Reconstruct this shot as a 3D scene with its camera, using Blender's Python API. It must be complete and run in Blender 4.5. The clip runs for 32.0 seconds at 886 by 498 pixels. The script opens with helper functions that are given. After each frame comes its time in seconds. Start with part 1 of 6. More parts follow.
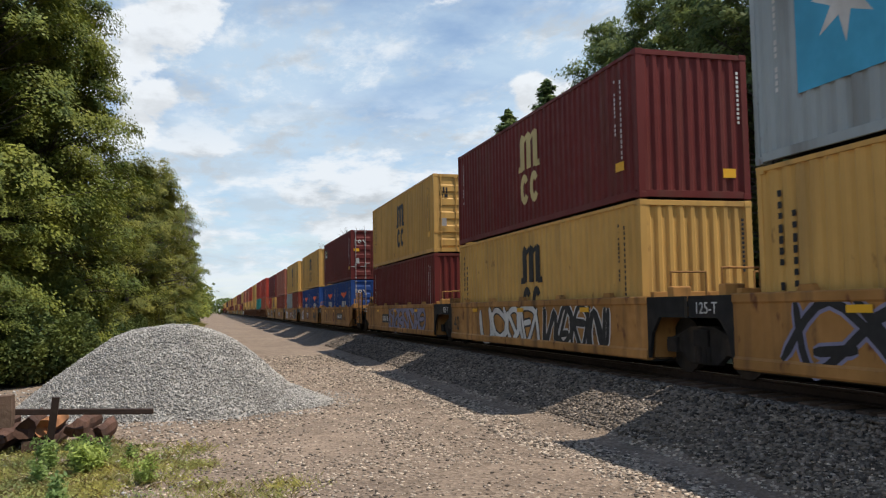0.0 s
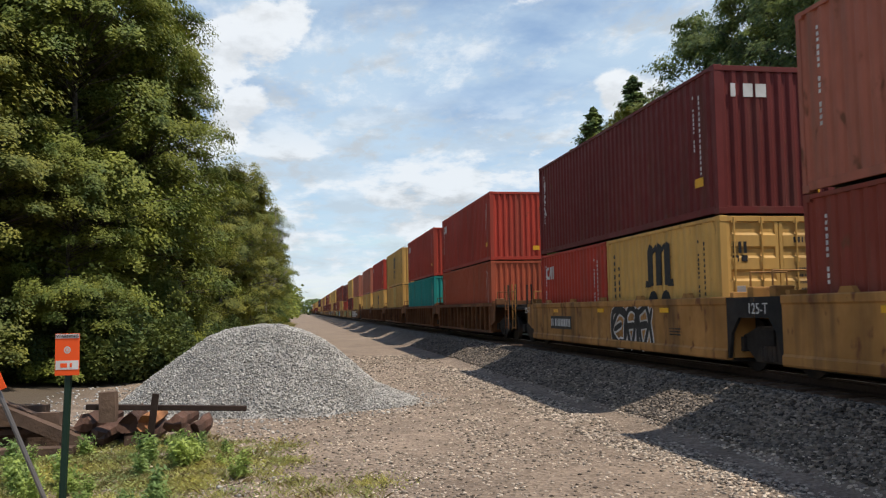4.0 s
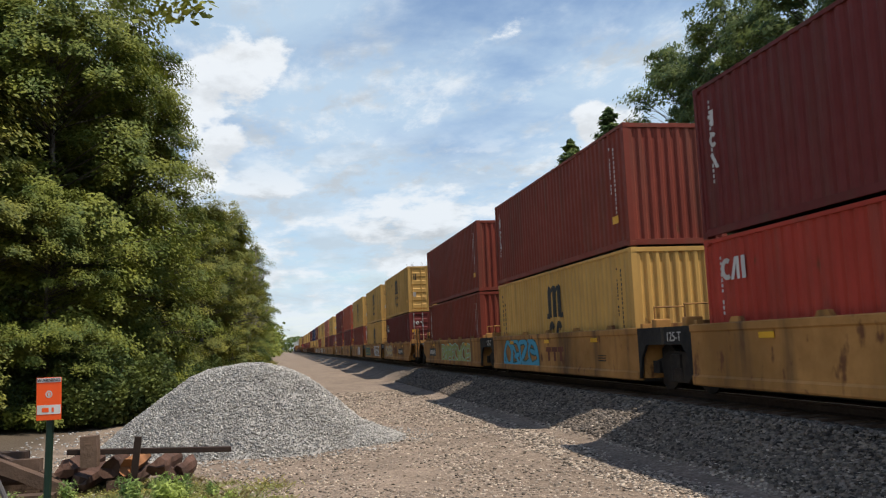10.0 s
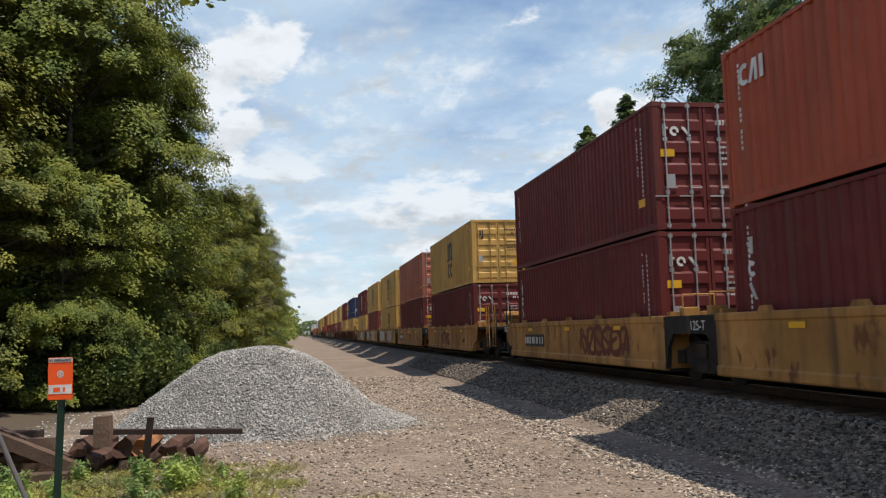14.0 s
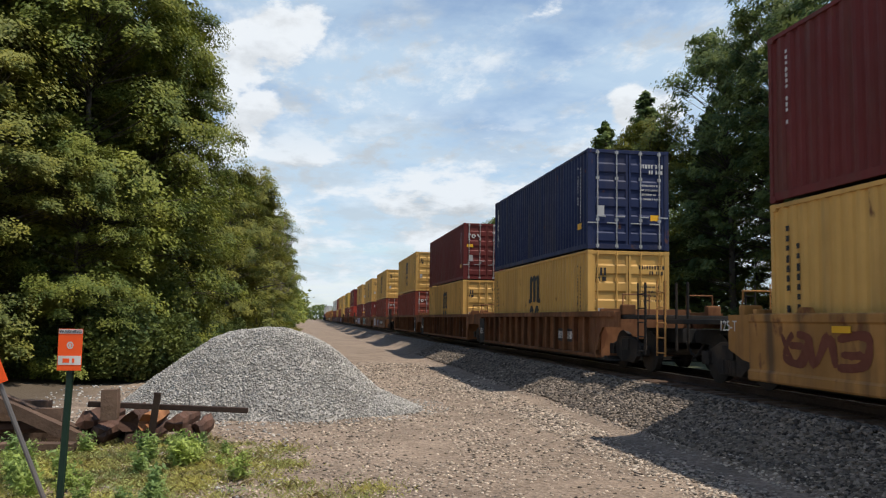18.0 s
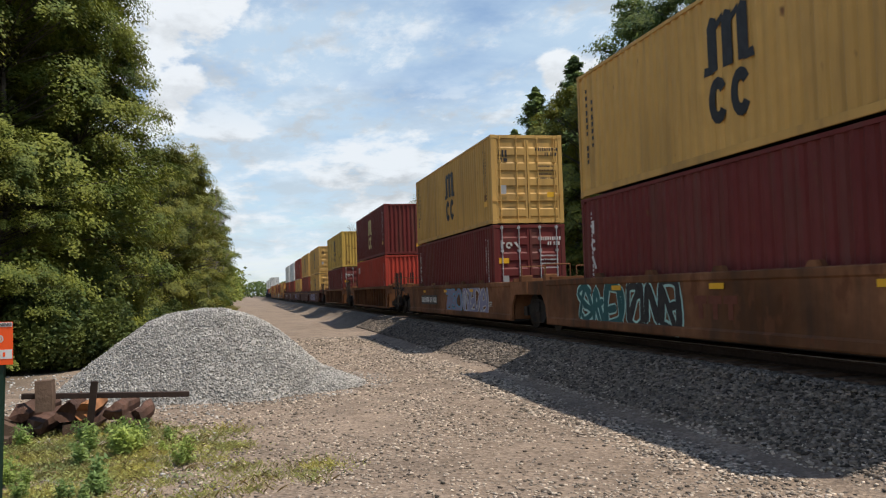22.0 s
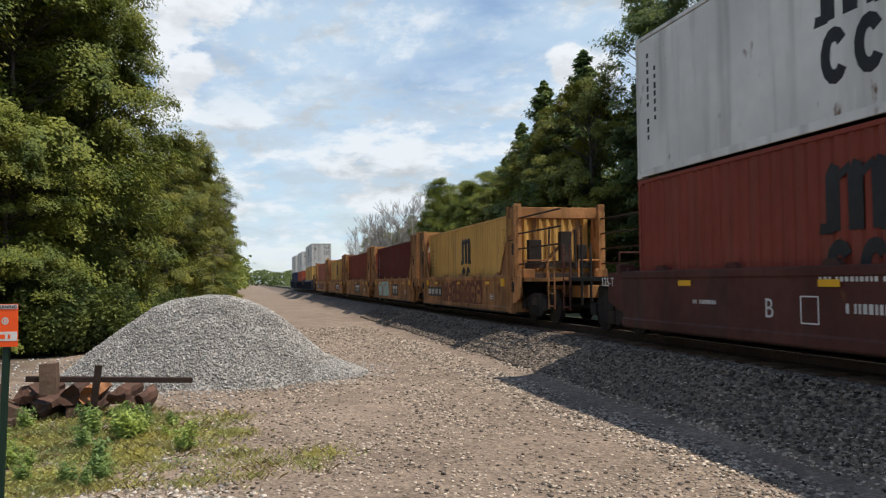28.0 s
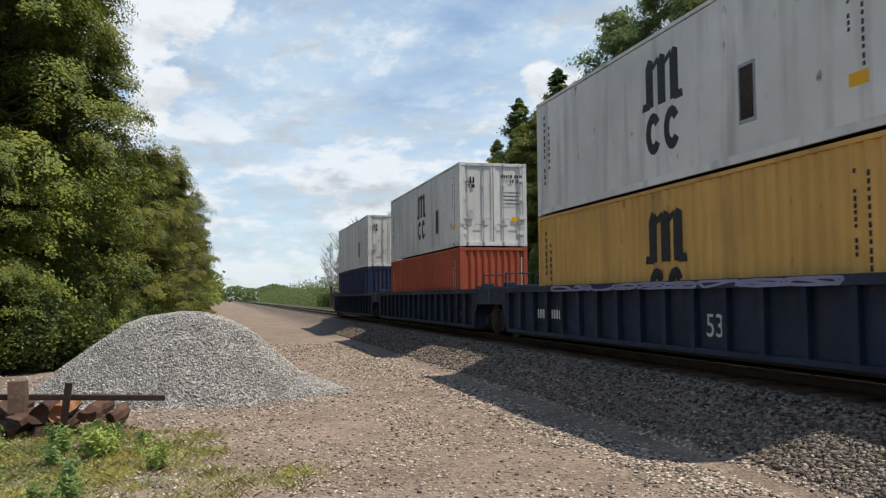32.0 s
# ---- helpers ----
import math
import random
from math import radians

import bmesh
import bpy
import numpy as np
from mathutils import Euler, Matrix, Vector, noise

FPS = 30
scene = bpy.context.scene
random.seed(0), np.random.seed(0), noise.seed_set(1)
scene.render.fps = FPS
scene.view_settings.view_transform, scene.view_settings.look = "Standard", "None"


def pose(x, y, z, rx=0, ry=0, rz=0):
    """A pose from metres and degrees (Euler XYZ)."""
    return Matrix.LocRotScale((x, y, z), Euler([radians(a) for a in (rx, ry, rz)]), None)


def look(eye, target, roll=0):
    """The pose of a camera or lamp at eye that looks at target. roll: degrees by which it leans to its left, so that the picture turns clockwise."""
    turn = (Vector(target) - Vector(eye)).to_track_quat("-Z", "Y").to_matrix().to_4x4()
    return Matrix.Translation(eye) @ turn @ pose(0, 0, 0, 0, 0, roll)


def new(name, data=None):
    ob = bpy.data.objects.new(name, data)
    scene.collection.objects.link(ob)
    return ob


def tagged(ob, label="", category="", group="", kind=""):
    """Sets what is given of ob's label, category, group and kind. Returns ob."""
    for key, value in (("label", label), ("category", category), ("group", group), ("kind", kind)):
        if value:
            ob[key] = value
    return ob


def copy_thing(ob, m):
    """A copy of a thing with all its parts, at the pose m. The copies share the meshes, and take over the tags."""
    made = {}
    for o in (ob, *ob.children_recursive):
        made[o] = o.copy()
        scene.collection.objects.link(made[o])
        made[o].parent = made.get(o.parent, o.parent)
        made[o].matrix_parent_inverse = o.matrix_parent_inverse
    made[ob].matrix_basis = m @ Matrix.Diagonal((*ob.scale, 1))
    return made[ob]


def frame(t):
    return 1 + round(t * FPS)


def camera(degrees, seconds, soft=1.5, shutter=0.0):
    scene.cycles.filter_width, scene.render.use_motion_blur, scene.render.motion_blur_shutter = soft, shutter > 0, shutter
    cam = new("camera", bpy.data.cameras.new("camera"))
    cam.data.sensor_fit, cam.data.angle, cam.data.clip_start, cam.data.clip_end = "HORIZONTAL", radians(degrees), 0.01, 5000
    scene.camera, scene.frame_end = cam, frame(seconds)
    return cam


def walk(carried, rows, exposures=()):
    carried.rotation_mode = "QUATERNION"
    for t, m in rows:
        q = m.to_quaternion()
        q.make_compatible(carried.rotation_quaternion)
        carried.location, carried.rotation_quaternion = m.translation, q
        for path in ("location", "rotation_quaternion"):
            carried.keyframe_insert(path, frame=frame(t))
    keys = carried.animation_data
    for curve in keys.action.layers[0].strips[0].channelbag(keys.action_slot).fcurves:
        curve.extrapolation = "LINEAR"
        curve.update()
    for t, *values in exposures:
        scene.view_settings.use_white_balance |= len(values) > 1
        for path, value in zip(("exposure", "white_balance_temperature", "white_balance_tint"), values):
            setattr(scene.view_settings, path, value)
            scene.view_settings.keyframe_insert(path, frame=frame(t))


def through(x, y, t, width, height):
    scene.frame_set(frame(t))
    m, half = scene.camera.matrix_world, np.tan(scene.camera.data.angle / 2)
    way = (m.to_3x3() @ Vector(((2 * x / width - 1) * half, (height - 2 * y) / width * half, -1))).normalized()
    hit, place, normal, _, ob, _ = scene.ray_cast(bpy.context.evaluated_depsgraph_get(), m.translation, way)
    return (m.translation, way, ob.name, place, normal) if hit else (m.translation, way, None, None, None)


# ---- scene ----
cam = camera(55.15, 32.0, soft=1.2, shutter=0.04)
PATH = [
    (0.0, 0.012, 0.009, 2.111, 93.96, 0.91, -15.21),
    (0.5, 0.017, 0.007, 2.104, 94.12, 1.46, -14.69),
    (1.0, 0.021, 0.011, 2.109, 94.22, 1.83, -14.44),
    (1.5, 0.010, 0.006, 2.100, 94.93, 1.42, -14.11),
    (2.0, 0.038, 0.016, 2.127, 94.51, 0.17, -15.19),
    (2.5, 0.033, 0.011, 2.108, 94.03, 0.40, -16.45),
    (3.0, 0.027, 0.005, 2.100, 95.01, 0.64, -14.13),
    (3.5, 0.034, 0.008, 2.099, 94.65, 0.31, -10.93),
    (4.0, -0.000, -0.005, 2.101, 94.10, 0.88, -9.49),
    (4.5, -0.038, -0.014, 2.105, 93.89, 0.89, -10.25),
    (6.5, -0.037, -0.005, 2.094, 93.15, 0.52, -10.37),
    (7.0, -0.032, -0.005, 2.088, 93.40, 0.54, -9.45),
    (7.5, -0.025, -0.004, 2.104, 93.29, 0.93, -9.13),
    (8.0, -0.027, -0.004, 2.101, 93.94, 0.96, -9.47),
    (8.5, -0.029, -0.008, 2.100, 94.47, 0.96, -9.94),
    (9.0, -0.036, -0.008, 2.106, 94.83, 1.16, -10.33),
    (9.5, -0.028, -0.012, 2.095, 94.88, 1.68, -10.39),
    (10.0, -0.031, -0.014, 2.095, 96.35, 2.37, -10.64),
    (10.5, -0.024, -0.010, 2.091, 97.19, 1.74, -10.18),
    (11.0, -0.020, -0.006, 2.103, 96.46, 1.82, -10.05),
    (11.5, -0.019, -0.008, 2.103, 96.23, 1.57, -10.62),
    (12.0, -0.017, -0.002, 2.106, 96.45, 1.51, -10.80),
    (12.5, -0.001, -0.003, 2.100, 96.21, 1.77, -10.67),
    (13.0, 0.033, 0.010, 2.097, 95.95, 1.91, -10.58),
    (13.5, 0.047, 0.008, 2.095, 95.68, 1.54, -10.16),
    (14.0, 0.023, 0.007, 2.090, 95.45, 1.58, -9.67),
    (14.5, -0.050, -0.011, 2.087, 94.99, 1.79, -7.72),
    (16.5, -0.055, -0.014, 2.095, 94.15, -0.84, -8.04),
    (17.0, -0.022, -0.006, 2.103, 94.23, -0.85, -9.60),
    (17.5, 0.007, 0.003, 2.101, 95.43, -0.49, -11.07),
    (18.0, 0.030, 0.004, 2.075, 94.75, -0.90, -9.07),
    (18.5, 0.045, 0.011, 2.077, 92.75, -0.67, -8.26),
    (19.0, 0.057, 0.002, 2.093, 92.81, 0.36, -7.74),
    (19.5, 0.031, 0.009, 2.097, 92.18, -1.09, -6.00),
    (20.0, -0.009, -0.005, 2.097, 91.08, -0.96, -8.19),
    (20.5, -0.033, -0.010, 2.109, 90.31, 1.84, -11.43),
    (21.0, -0.036, -0.012, 2.101, 91.92, 0.64, -11.81),
    (21.5, -0.005, -0.001, 2.112, 91.72, 1.07, -12.14),
    (22.0, 0.009, 0.002, 2.113, 92.68, 1.75, -13.19),
    (22.5, -0.005, -0.001, 2.105, 92.91, 1.17, -13.40),
    (23.0, -0.004, 0.008, 2.104, 93.17, 1.30, -14.27),
    (23.5, -0.008, -0.003, 2.099, 92.87, 1.49, -14.42),
    (24.0, 0.001, 0.005, 2.098, 91.82, 1.92, -14.04),
    (24.5, -0.001, 0.003, 2.103, 92.24, 1.30, -12.79),
    (26.5, 0.015, 0.004, 2.102, 92.51, 1.02, -12.44),
    (27.0, 0.010, -0.004, 2.103, 92.86, 1.15, -12.62),
    (27.5, 0.006, -0.002, 2.102, 92.14, 1.39, -12.76),
    (28.0, 0.007, 0.004, 2.102, 92.16, 0.60, -12.90),
    (28.5, 0.010, 0.002, 2.103, 92.45, 0.34, -13.04),
    (29.0, 0.016, 0.001, 2.096, 92.97, 0.36, -12.37),
    (29.5, 0.013, 0.004, 2.100, 92.24, 0.93, -12.79),
    (30.0, 0.013, 0.000, 2.102, 92.44, 1.43, -13.12),
    (30.5, 0.009, 0.006, 2.116, 93.65, 1.27, -13.51),
    (31.0, 0.014, 0.004, 2.095, 92.84, 1.03, -14.20),
    (31.5, 0.012, 0.006, 2.103, 92.71, 0.67, -14.49),
    (32.0, -0.007, 0.008, 2.110, 93.24, 0.52, -14.58),
]
EXPOSURES = [(0.0, -0.08), (32.0, -0.08)]
walk(cam, [(t, pose(x, y, z, rx, ry, rz)) for t, x, y, z, rx, ry, rz in PATH], exposures=EXPOSURES)

# ---- light: high summer sun behind the train, broken cloud ----
SUN = Vector((0.385, -0.235, 1.0)).normalized()
sun = new("sun", bpy.data.lights.new("sun", "SUN"))
sun.data.energy, sun.data.angle, sun.data.color = 4.9, radians(0.55), (1.0, 0.925, 0.82)
sun.matrix_world = look(SUN * 200, (0, 0, 0))


def sky_world():
    world = bpy.data.worlds.new("sky")
    world.use_nodes = True
    scene.world = world
    nt = world.node_tree
    nt.nodes.clear()
    add = nt.nodes.new

    def math_(op, a, b=None, clamp=False):
        n = add("ShaderNodeMath")
        n.operation, n.use_clamp = op, clamp
        for i, v in enumerate((a, b)):
            if v is None:
                continue
            if isinstance(v, (int, float)):
                n.inputs[i].default_value = v
            else:
                nt.links.new(v, n.inputs[i])
        return n.outputs[0]

    coord = add("ShaderNodeTexCoord")
    sep = add("ShaderNodeSeparateXYZ")
    nt.links.new(coord.outputs["Generated"], sep.inputs[0])
    up = math_("ADD", math_("MAXIMUM", sep.outputs[2], 0.0), 0.10)
    flat = add("ShaderNodeCombineXYZ")
    nt.links.new(math_("DIVIDE", sep.outputs[0], up), flat.inputs[0])
    nt.links.new(math_("DIVIDE", sep.outputs[1], up), flat.inputs[1])

    def cloud(scale, detail, offset, lo, hi, distort=0.25):
        m = add("ShaderNodeMapping")
        m.inputs["Location"].default_value = offset
        nt.links.new(flat.outputs[0], m.inputs[0])
        n = add("ShaderNodeTexNoise")
        n.inputs["Scale"].default_value, n.inputs["Detail"].default_value = scale, detail
        n.inputs["Roughness"].default_value, n.inputs["Distortion"].default_value = 0.58, distort
        nt.links.new(m.outputs[0], n.inputs["Vector"])
        r = add("ShaderNodeMapRange")
        r.interpolation_type = "SMOOTHSTEP"
        r.inputs["From Min"].default_value, r.inputs["From Max"].default_value = lo, hi
        nt.links.new(n.outputs["Fac"], r.inputs["Value"])
        return r.outputs[0]

    veil = cloud(1.1, 12.0, (3.1, 0.4, 0.0), 0.28, 0.58, 0.25)

    def fbm(source, scale, offset, stretch=(1.0, 1.0, 1.0), rough=0.60):
        m = add("ShaderNodeMapping")
        m.inputs["Location"].default_value, m.inputs["Scale"].default_value = offset, stretch
        nt.links.new(source, m.inputs[0])
        n = add("ShaderNodeTexNoise")
        n.inputs["Scale"].default_value, n.inputs["Detail"].default_value, n.inputs["Roughness"].default_value = scale, 11.0, rough
        nt.links.new(m.outputs[0], n.inputs["Vector"])
        return n.outputs["Fac"]

    def span(value, lo, hi, a=0.0, c=1.0, smooth=True):
        r = add("ShaderNodeMapRange")
        if smooth:
            r.interpolation_type = "SMOOTHSTEP"
        for k, v in (("From Min", lo), ("From Max", hi), ("To Min", a), ("To Max", c)):
            r.inputs[k].default_value = v
        nt.links.new(value, r.inputs["Value"])
        return r.outputs[0]

    def heap(az, el, radius):
        """where a cumulus heap gathers round a direction"""
        dist = add("ShaderNodeVectorMath")
        dist.operation = "DISTANCE"
        nt.links.new(coord.outputs["Generated"], dist.inputs[0])
        dist.inputs[1].default_value = (math.sin(radians(az)) * math.cos(radians(el)), math.cos(radians(az)) * math.cos(radians(el)), math.sin(radians(el)))
        r = add("ShaderNodeMapRange")
        r.interpolation_type = "SMOOTHSTEP"
        r.inputs["From Min"].default_value, r.inputs["From Max"].default_value = radius * 1.5, 0.0
        nt.links.new(dist.outputs["Value"], r.inputs["Value"])
        return r.outputs[0]

    heaps = None
    for az, el, radius in ((-2.6, 18.2, 0.050), (-4.8, 17.0, 0.046), (-7.4, 16.0, 0.055), (-9.2, 15.4, 0.05), (-0.6, 19.2, 0.030), (-3.6, 13.4, 0.030), (-4.8, 12.0, 0.030), (21.6, 13.9, 0.034), (23.6, 13.4, 0.030)):
        h = heap(az, el, radius)
        heaps = h if heaps is None else math_("MAXIMUM", heaps, h)
    # heaped clouds, lit on top and grey where more cloud stands above
    place = coord.outputs["Generated"]
    wide = (1.0, 1.0, 1.8)
    pull = math_("ADD", math_("MULTIPLY", heaps, 0.36), -0.18)
    dens = math_("ADD", fbm(place, 11.0, (0.3, 1.7, 2.0), wide), pull)
    above = math_("ADD", fbm(place, 11.0, (0.3, 1.7, 2.05), wide), pull)
    heaps = span(dens, 0.43, 0.55)
    lit = span(math_("SUBTRACT", above, dens), -0.10, 0.16, 1.02, 0.82)
    # rows of small cumulus towards the horizon
    rows_ = fbm(flat.outputs[0], 2.9, (4.3, 2.2, 0.0), (1.0, 0.8, 1.0), 0.62)
    puffs = fbm(place, 7.5, (2.3, 4.1, 0.0), (1.0, 1.0, 2.5), 0.60)
    puffs_over = fbm(place, 7.5, (2.3, 4.1, 0.07), (1.0, 1.0, 2.5), 0.60)
    lit_rows = span(math_("SUBTRACT", puffs_over, puffs), -0.10, 0.12, 1.0, 0.64)
    puffs = math_("MULTIPLY", span(puffs, 0.44, 0.56), math_("MULTIPLY", span(sep.outputs[2], 0.27, 0.17), span(sep.outputs[2], 0.0, 0.07, 0.35, 1.0)))
    rows_ = math_("MULTIPLY", span(rows_, 0.40, 0.57), span(sep.outputs[2], 0.30, 0.14))
    # high mackerel cloud: fine broken flecks inside the veil
    fleck = math_("MULTIPLY", span(fbm(flat.outputs[0], 6.0, (1.3, 0.2, 0.0), (1.0, 0.5, 1.0), 0.64), 0.44, 0.66), span(veil, 0.25, 0.9))
    fleck = math_("MULTIPLY", fleck, math_("MULTIPLY", span(sep.outputs[2], 0.48, 0.32), span(sep.outputs[2], 0.10, 0.18)))

    sky = add("ShaderNodeTexSky")
    sky.sky_type, sky.sun_disc = "NISHITA", False
    sky.sun_elevation, sky.sun_rotation = math.asin(SUN.z), math.atan2(SUN.x, SUN.y)
    sky.air_density, sky.dust_density, sky.ozone_density = 1.0, 0.3, 2.2
    blue = add("ShaderNodeBackground")
    blue.inputs["Strength"].default_value = SKY
    nt.links.new(sky.outputs[0], blue.inputs[0])
    thin = add("ShaderNodeBackground")
    thin.inputs["Color"].default_value, thin.inputs["Strength"].default_value = (0.66, 0.835, 1.0, 1), 0.93
    white = add("ShaderNodeBackground")
    white.inputs["Color"].default_value = (0.92, 0.96, 1.0, 1)
    nt.links.new(lit, white.inputs["Strength"])
    grey = add("ShaderNodeBackground")
    grey.inputs["Color"].default_value = (0.90, 0.95, 1.0, 1)
    nt.links.new(lit_rows, grey.inputs["Strength"])
    mix1, mix2, mix3 = add("ShaderNodeMixShader"), add("ShaderNodeMixShader"), add("ShaderNodeMixShader")
    low = add("ShaderNodeMapRange")
    low.inputs["From Min"].default_value, low.inputs["From Max"].default_value = 0.0, 0.16
    low.inputs["To Min"].default_value, low.inputs["To Max"].default_value = 0.55, 0.0
    nt.links.new(sep.outputs[2], low.inputs["Value"])
    nt.links.new(math_("MAXIMUM", math_("MULTIPLY", math_("MULTIPLY", veil, 0.80), span(sep.outputs[2], 0.66, 0.42)), low.outputs[0]), mix1.inputs[0])
    nt.links.new(blue.outputs[0], mix1.inputs[1])
    nt.links.new(thin.outputs[0], mix1.inputs[2])
    nt.links.new(math_("MULTIPLY", heaps, 0.92), mix2.inputs[0])
    nt.links.new(math_("MAXIMUM", math_("MAXIMUM", math_("MULTIPLY", rows_, 0.40), math_("MULTIPLY", puffs, 0.92)), math_("MULTIPLY", fleck, 0.75)), mix3.inputs[0])
    nt.links.new(mix1.outputs[0], mix3.inputs[1])
    nt.links.new(grey.outputs[0], mix3.inputs[2])
    nt.links.new(mix3.outputs[0], mix2.inputs[1])
    nt.links.new(white.outputs[0], mix2.inputs[2])
    out = add("ShaderNodeOutputWorld")
    nt.links.new(mix2.outputs[0], out.inputs[0])


SKY = 0.15
sky_world()

# ---- materials ----
def mat(name, color, rough=0.7, metal=0.0, vary=0.15, grain=6.0, dirt=None, dirt_amount=0.0, streak=False, bump=0.0, bump_scale=40.0, rust=0.0, island=False, spec=0.35):
    """a painted or raw surface: base colour with cloudy fading, dirt or streaks, rust spots and fine relief"""
    m = bpy.data.materials.new(name)
    m.use_nodes = True
    nt = m.node_tree
    b = nt.nodes["Principled BSDF"]
    b.inputs["Metallic"].default_value, b.inputs["Specular IOR Level"].default_value = metal, spec
    add, link = nt.nodes.new, nt.links.new
    coord, info = add("ShaderNodeTexCoord"), add("ShaderNodeObjectInfo")
    shift = add("ShaderNodeVectorMath")
    shift.operation = "MULTIPLY_ADD"
    link(info.outputs["Random"], shift.inputs[0])
    shift.inputs[1].default_value = (37, 53, 71)
    link(coord.outputs["Object"], shift.inputs[2])

    def noise_(scale, detail=5.0, stretch=None):
        n = add("ShaderNodeTexNoise")
        n.inputs["Scale"].default_value, n.inputs["Detail"].default_value = scale, detail
        src = shift.outputs[0]
        if stretch:
            mp = add("ShaderNodeMapping")
            mp.inputs["Scale"].default_value = stretch
            link(src, mp.inputs[0])
            src = mp.outputs[0]
        link(src, n.inputs["Vector"])
        return n.outputs["Fac"]

    def ramp(src, lo, hi, a=0.0, c=1.0):
        r = add("ShaderNodeMapRange")
        for k, v in (("From Min", lo), ("From Max", hi), ("To Min", a), ("To Max", c)):
            r.inputs[k].default_value = v
        link(src, r.inputs["Value"])
        return r.outputs[0]

    def mixc(fac, a, c):
        n = add("ShaderNodeMix")
        n.data_type = "RGBA"
        if isinstance(fac, float):
            n.inputs[0].default_value = fac
        else:
            link(fac, n.inputs[0])
        for i, v in ((6, a), (7, c)):
            if isinstance(v, tuple):
                n.inputs[i].default_value = (*v, 1)
            else:
                link(v, n.inputs[i])
        return n.outputs[2]

    lo = tuple(c * (1 - vary) for c in color)
    hi = tuple(min(1, c * (1 + vary) + 0.02 * vary) for c in color)
    if island:
        geo = add("ShaderNodeNewGeometry")
        col = mixc(geo.outputs["Random Per Island"], lo, hi)
    else:
        col = mixc(ramp(noise_(grain * 0.12), 0.35, 0.65), lo, hi)
    fine = noise_(grain, 6.0)
    col = mixc(ramp(fine, 0.3, 0.75, 0.0, 0.5), col, tuple(c * (1 - 0.8 * vary) for c in color))
    if dirt_amount:
        if streak:
            d = ramp(noise_(1.0, 6.0, (2.2, 2.2, 0.22)), 0.50, 0.72, 0.0, dirt_amount)
        else:
            d = ramp(noise_(1.3, 7.0), 0.48, 0.70, 0.0, dirt_amount)
        col = mixc(d, col, dirt or (0.08, 0.06, 0.045))
    if rust:
        r = ramp(noise_(3.2, 8.0, (1, 1, 0.55)), 0.70 - 0.16 * rust, 0.78 - 0.16 * rust, 0.0, 0.9)
        col = mixc(r, col, (0.14, 0.055, 0.025))
    link(col, b.inputs["Base Color"])
    link(ramp(fine, 0.2, 0.8, max(0.05, rough - 0.12), min(1.0, rough + 0.12)), b.inputs["Roughness"])
    if bump:
        bp = add("ShaderNodeBump")
        bp.inputs["Strength"].default_value, bp.inputs["Distance"].default_value = bump, 0.02
        link(noise_(bump_scale, 4.0), bp.inputs["Height"])
        link(bp.outputs[0], b.inputs["Normal"])
    return m


def paint(name, color, rust=0.15, dirt=0.35):
    return mat(name, color, 0.62, 0.0, 0.14, 3.0, (0.10, 0.075, 0.05), dirt, True, 0.12, 9.0, rust, spec=0.25)


PAINT = {
    "maroon": paint("maroon_paint", (0.140, 0.022, 0.019)),
    "brown": paint("oxide_red_paint", (0.225, 0.044, 0.026)),
    "red": paint("red_paint", (0.40, 0.046, 0.027)),
    "brick": paint("orange_red_paint", (0.40, 0.085, 0.040)),
    "salmon": paint("faded_salmon_paint", (0.40, 0.130, 0.080), 0.5, 0.45),
    "yellow": paint("mustard_yellow_paint", (0.61, 0.355, 0.100)),
    "rusty": paint("rusty_yellow_paint", (0.58, 0.37, 0.08), 0.75, 0.55),
    "blue": paint("blue_paint", (0.016, 0.062, 0.235)),
    "navy": paint("navy_paint", (0.014, 0.024, 0.075)),
    "grey": paint("grey_paint", (0.36, 0.40, 0.40), 0.3, 0.5),
    "white": paint("white_paint", (0.69, 0.68, 0.63), 0.2, 0.35),
    "teal": paint("teal_paint", (0.015, 0.27, 0.24)),
}
CAR = {
    "yellow": mat("car_yellow_paint", (0.41, 0.200, 0.058), 0.7, 0, 0.36, 4.0, (0.085, 0.052, 0.030), 0.85, True, 0.15, 8.0, 0.62, spec=0.2),
    "tan": mat("car_weathered_yellow_paint", (0.40, 0.190, 0.070), 0.75, 0, 0.5, 4.0, (0.10, 0.055, 0.03), 0.85, True, 0.2, 8.0, 0.8, spec=0.2),
    "rust": mat("car_rust_brown_paint", (0.178, 0.076, 0.032), 0.8, 0, 0.5, 4.0, (0.06, 0.035, 0.022), 0.85, True, 0.2, 8.0, 0.9, spec=0.15),
    "brown": mat("car_brown_paint", (0.088, 0.031, 0.023), 0.75, 0, 0.25, 4.0, (0.05, 0.035, 0.03), 0.7, True, 0.15, 8.0, 0.2, spec=0.2),
    "blue": mat("car_dark_blue_paint", (0.022, 0.032, 0.055), 0.7, 0, 0.3, 4.0, (0.05, 0.045, 0.04), 0.6, True, 0.15, 8.0, 0.2, spec=0.2),
}
BLACK = mat("black_grime", (0.012, 0.011, 0.010), 0.85, 0, 0.3, 5.0, (0.045, 0.032, 0.024), 0.5, False, 0.2, 25.0)
STEEL = mat("truck_cast_steel", (0.016, 0.013, 0.011), 0.9, 0.0, 0.3, 6.0, (0.09, 0.06, 0.04), 0.6, False, 0.25, 30.0)
BRIGHT = mat("bright_steel", (0.55, 0.54, 0.52), 0.32, 1.0, 0.1, 10.0)
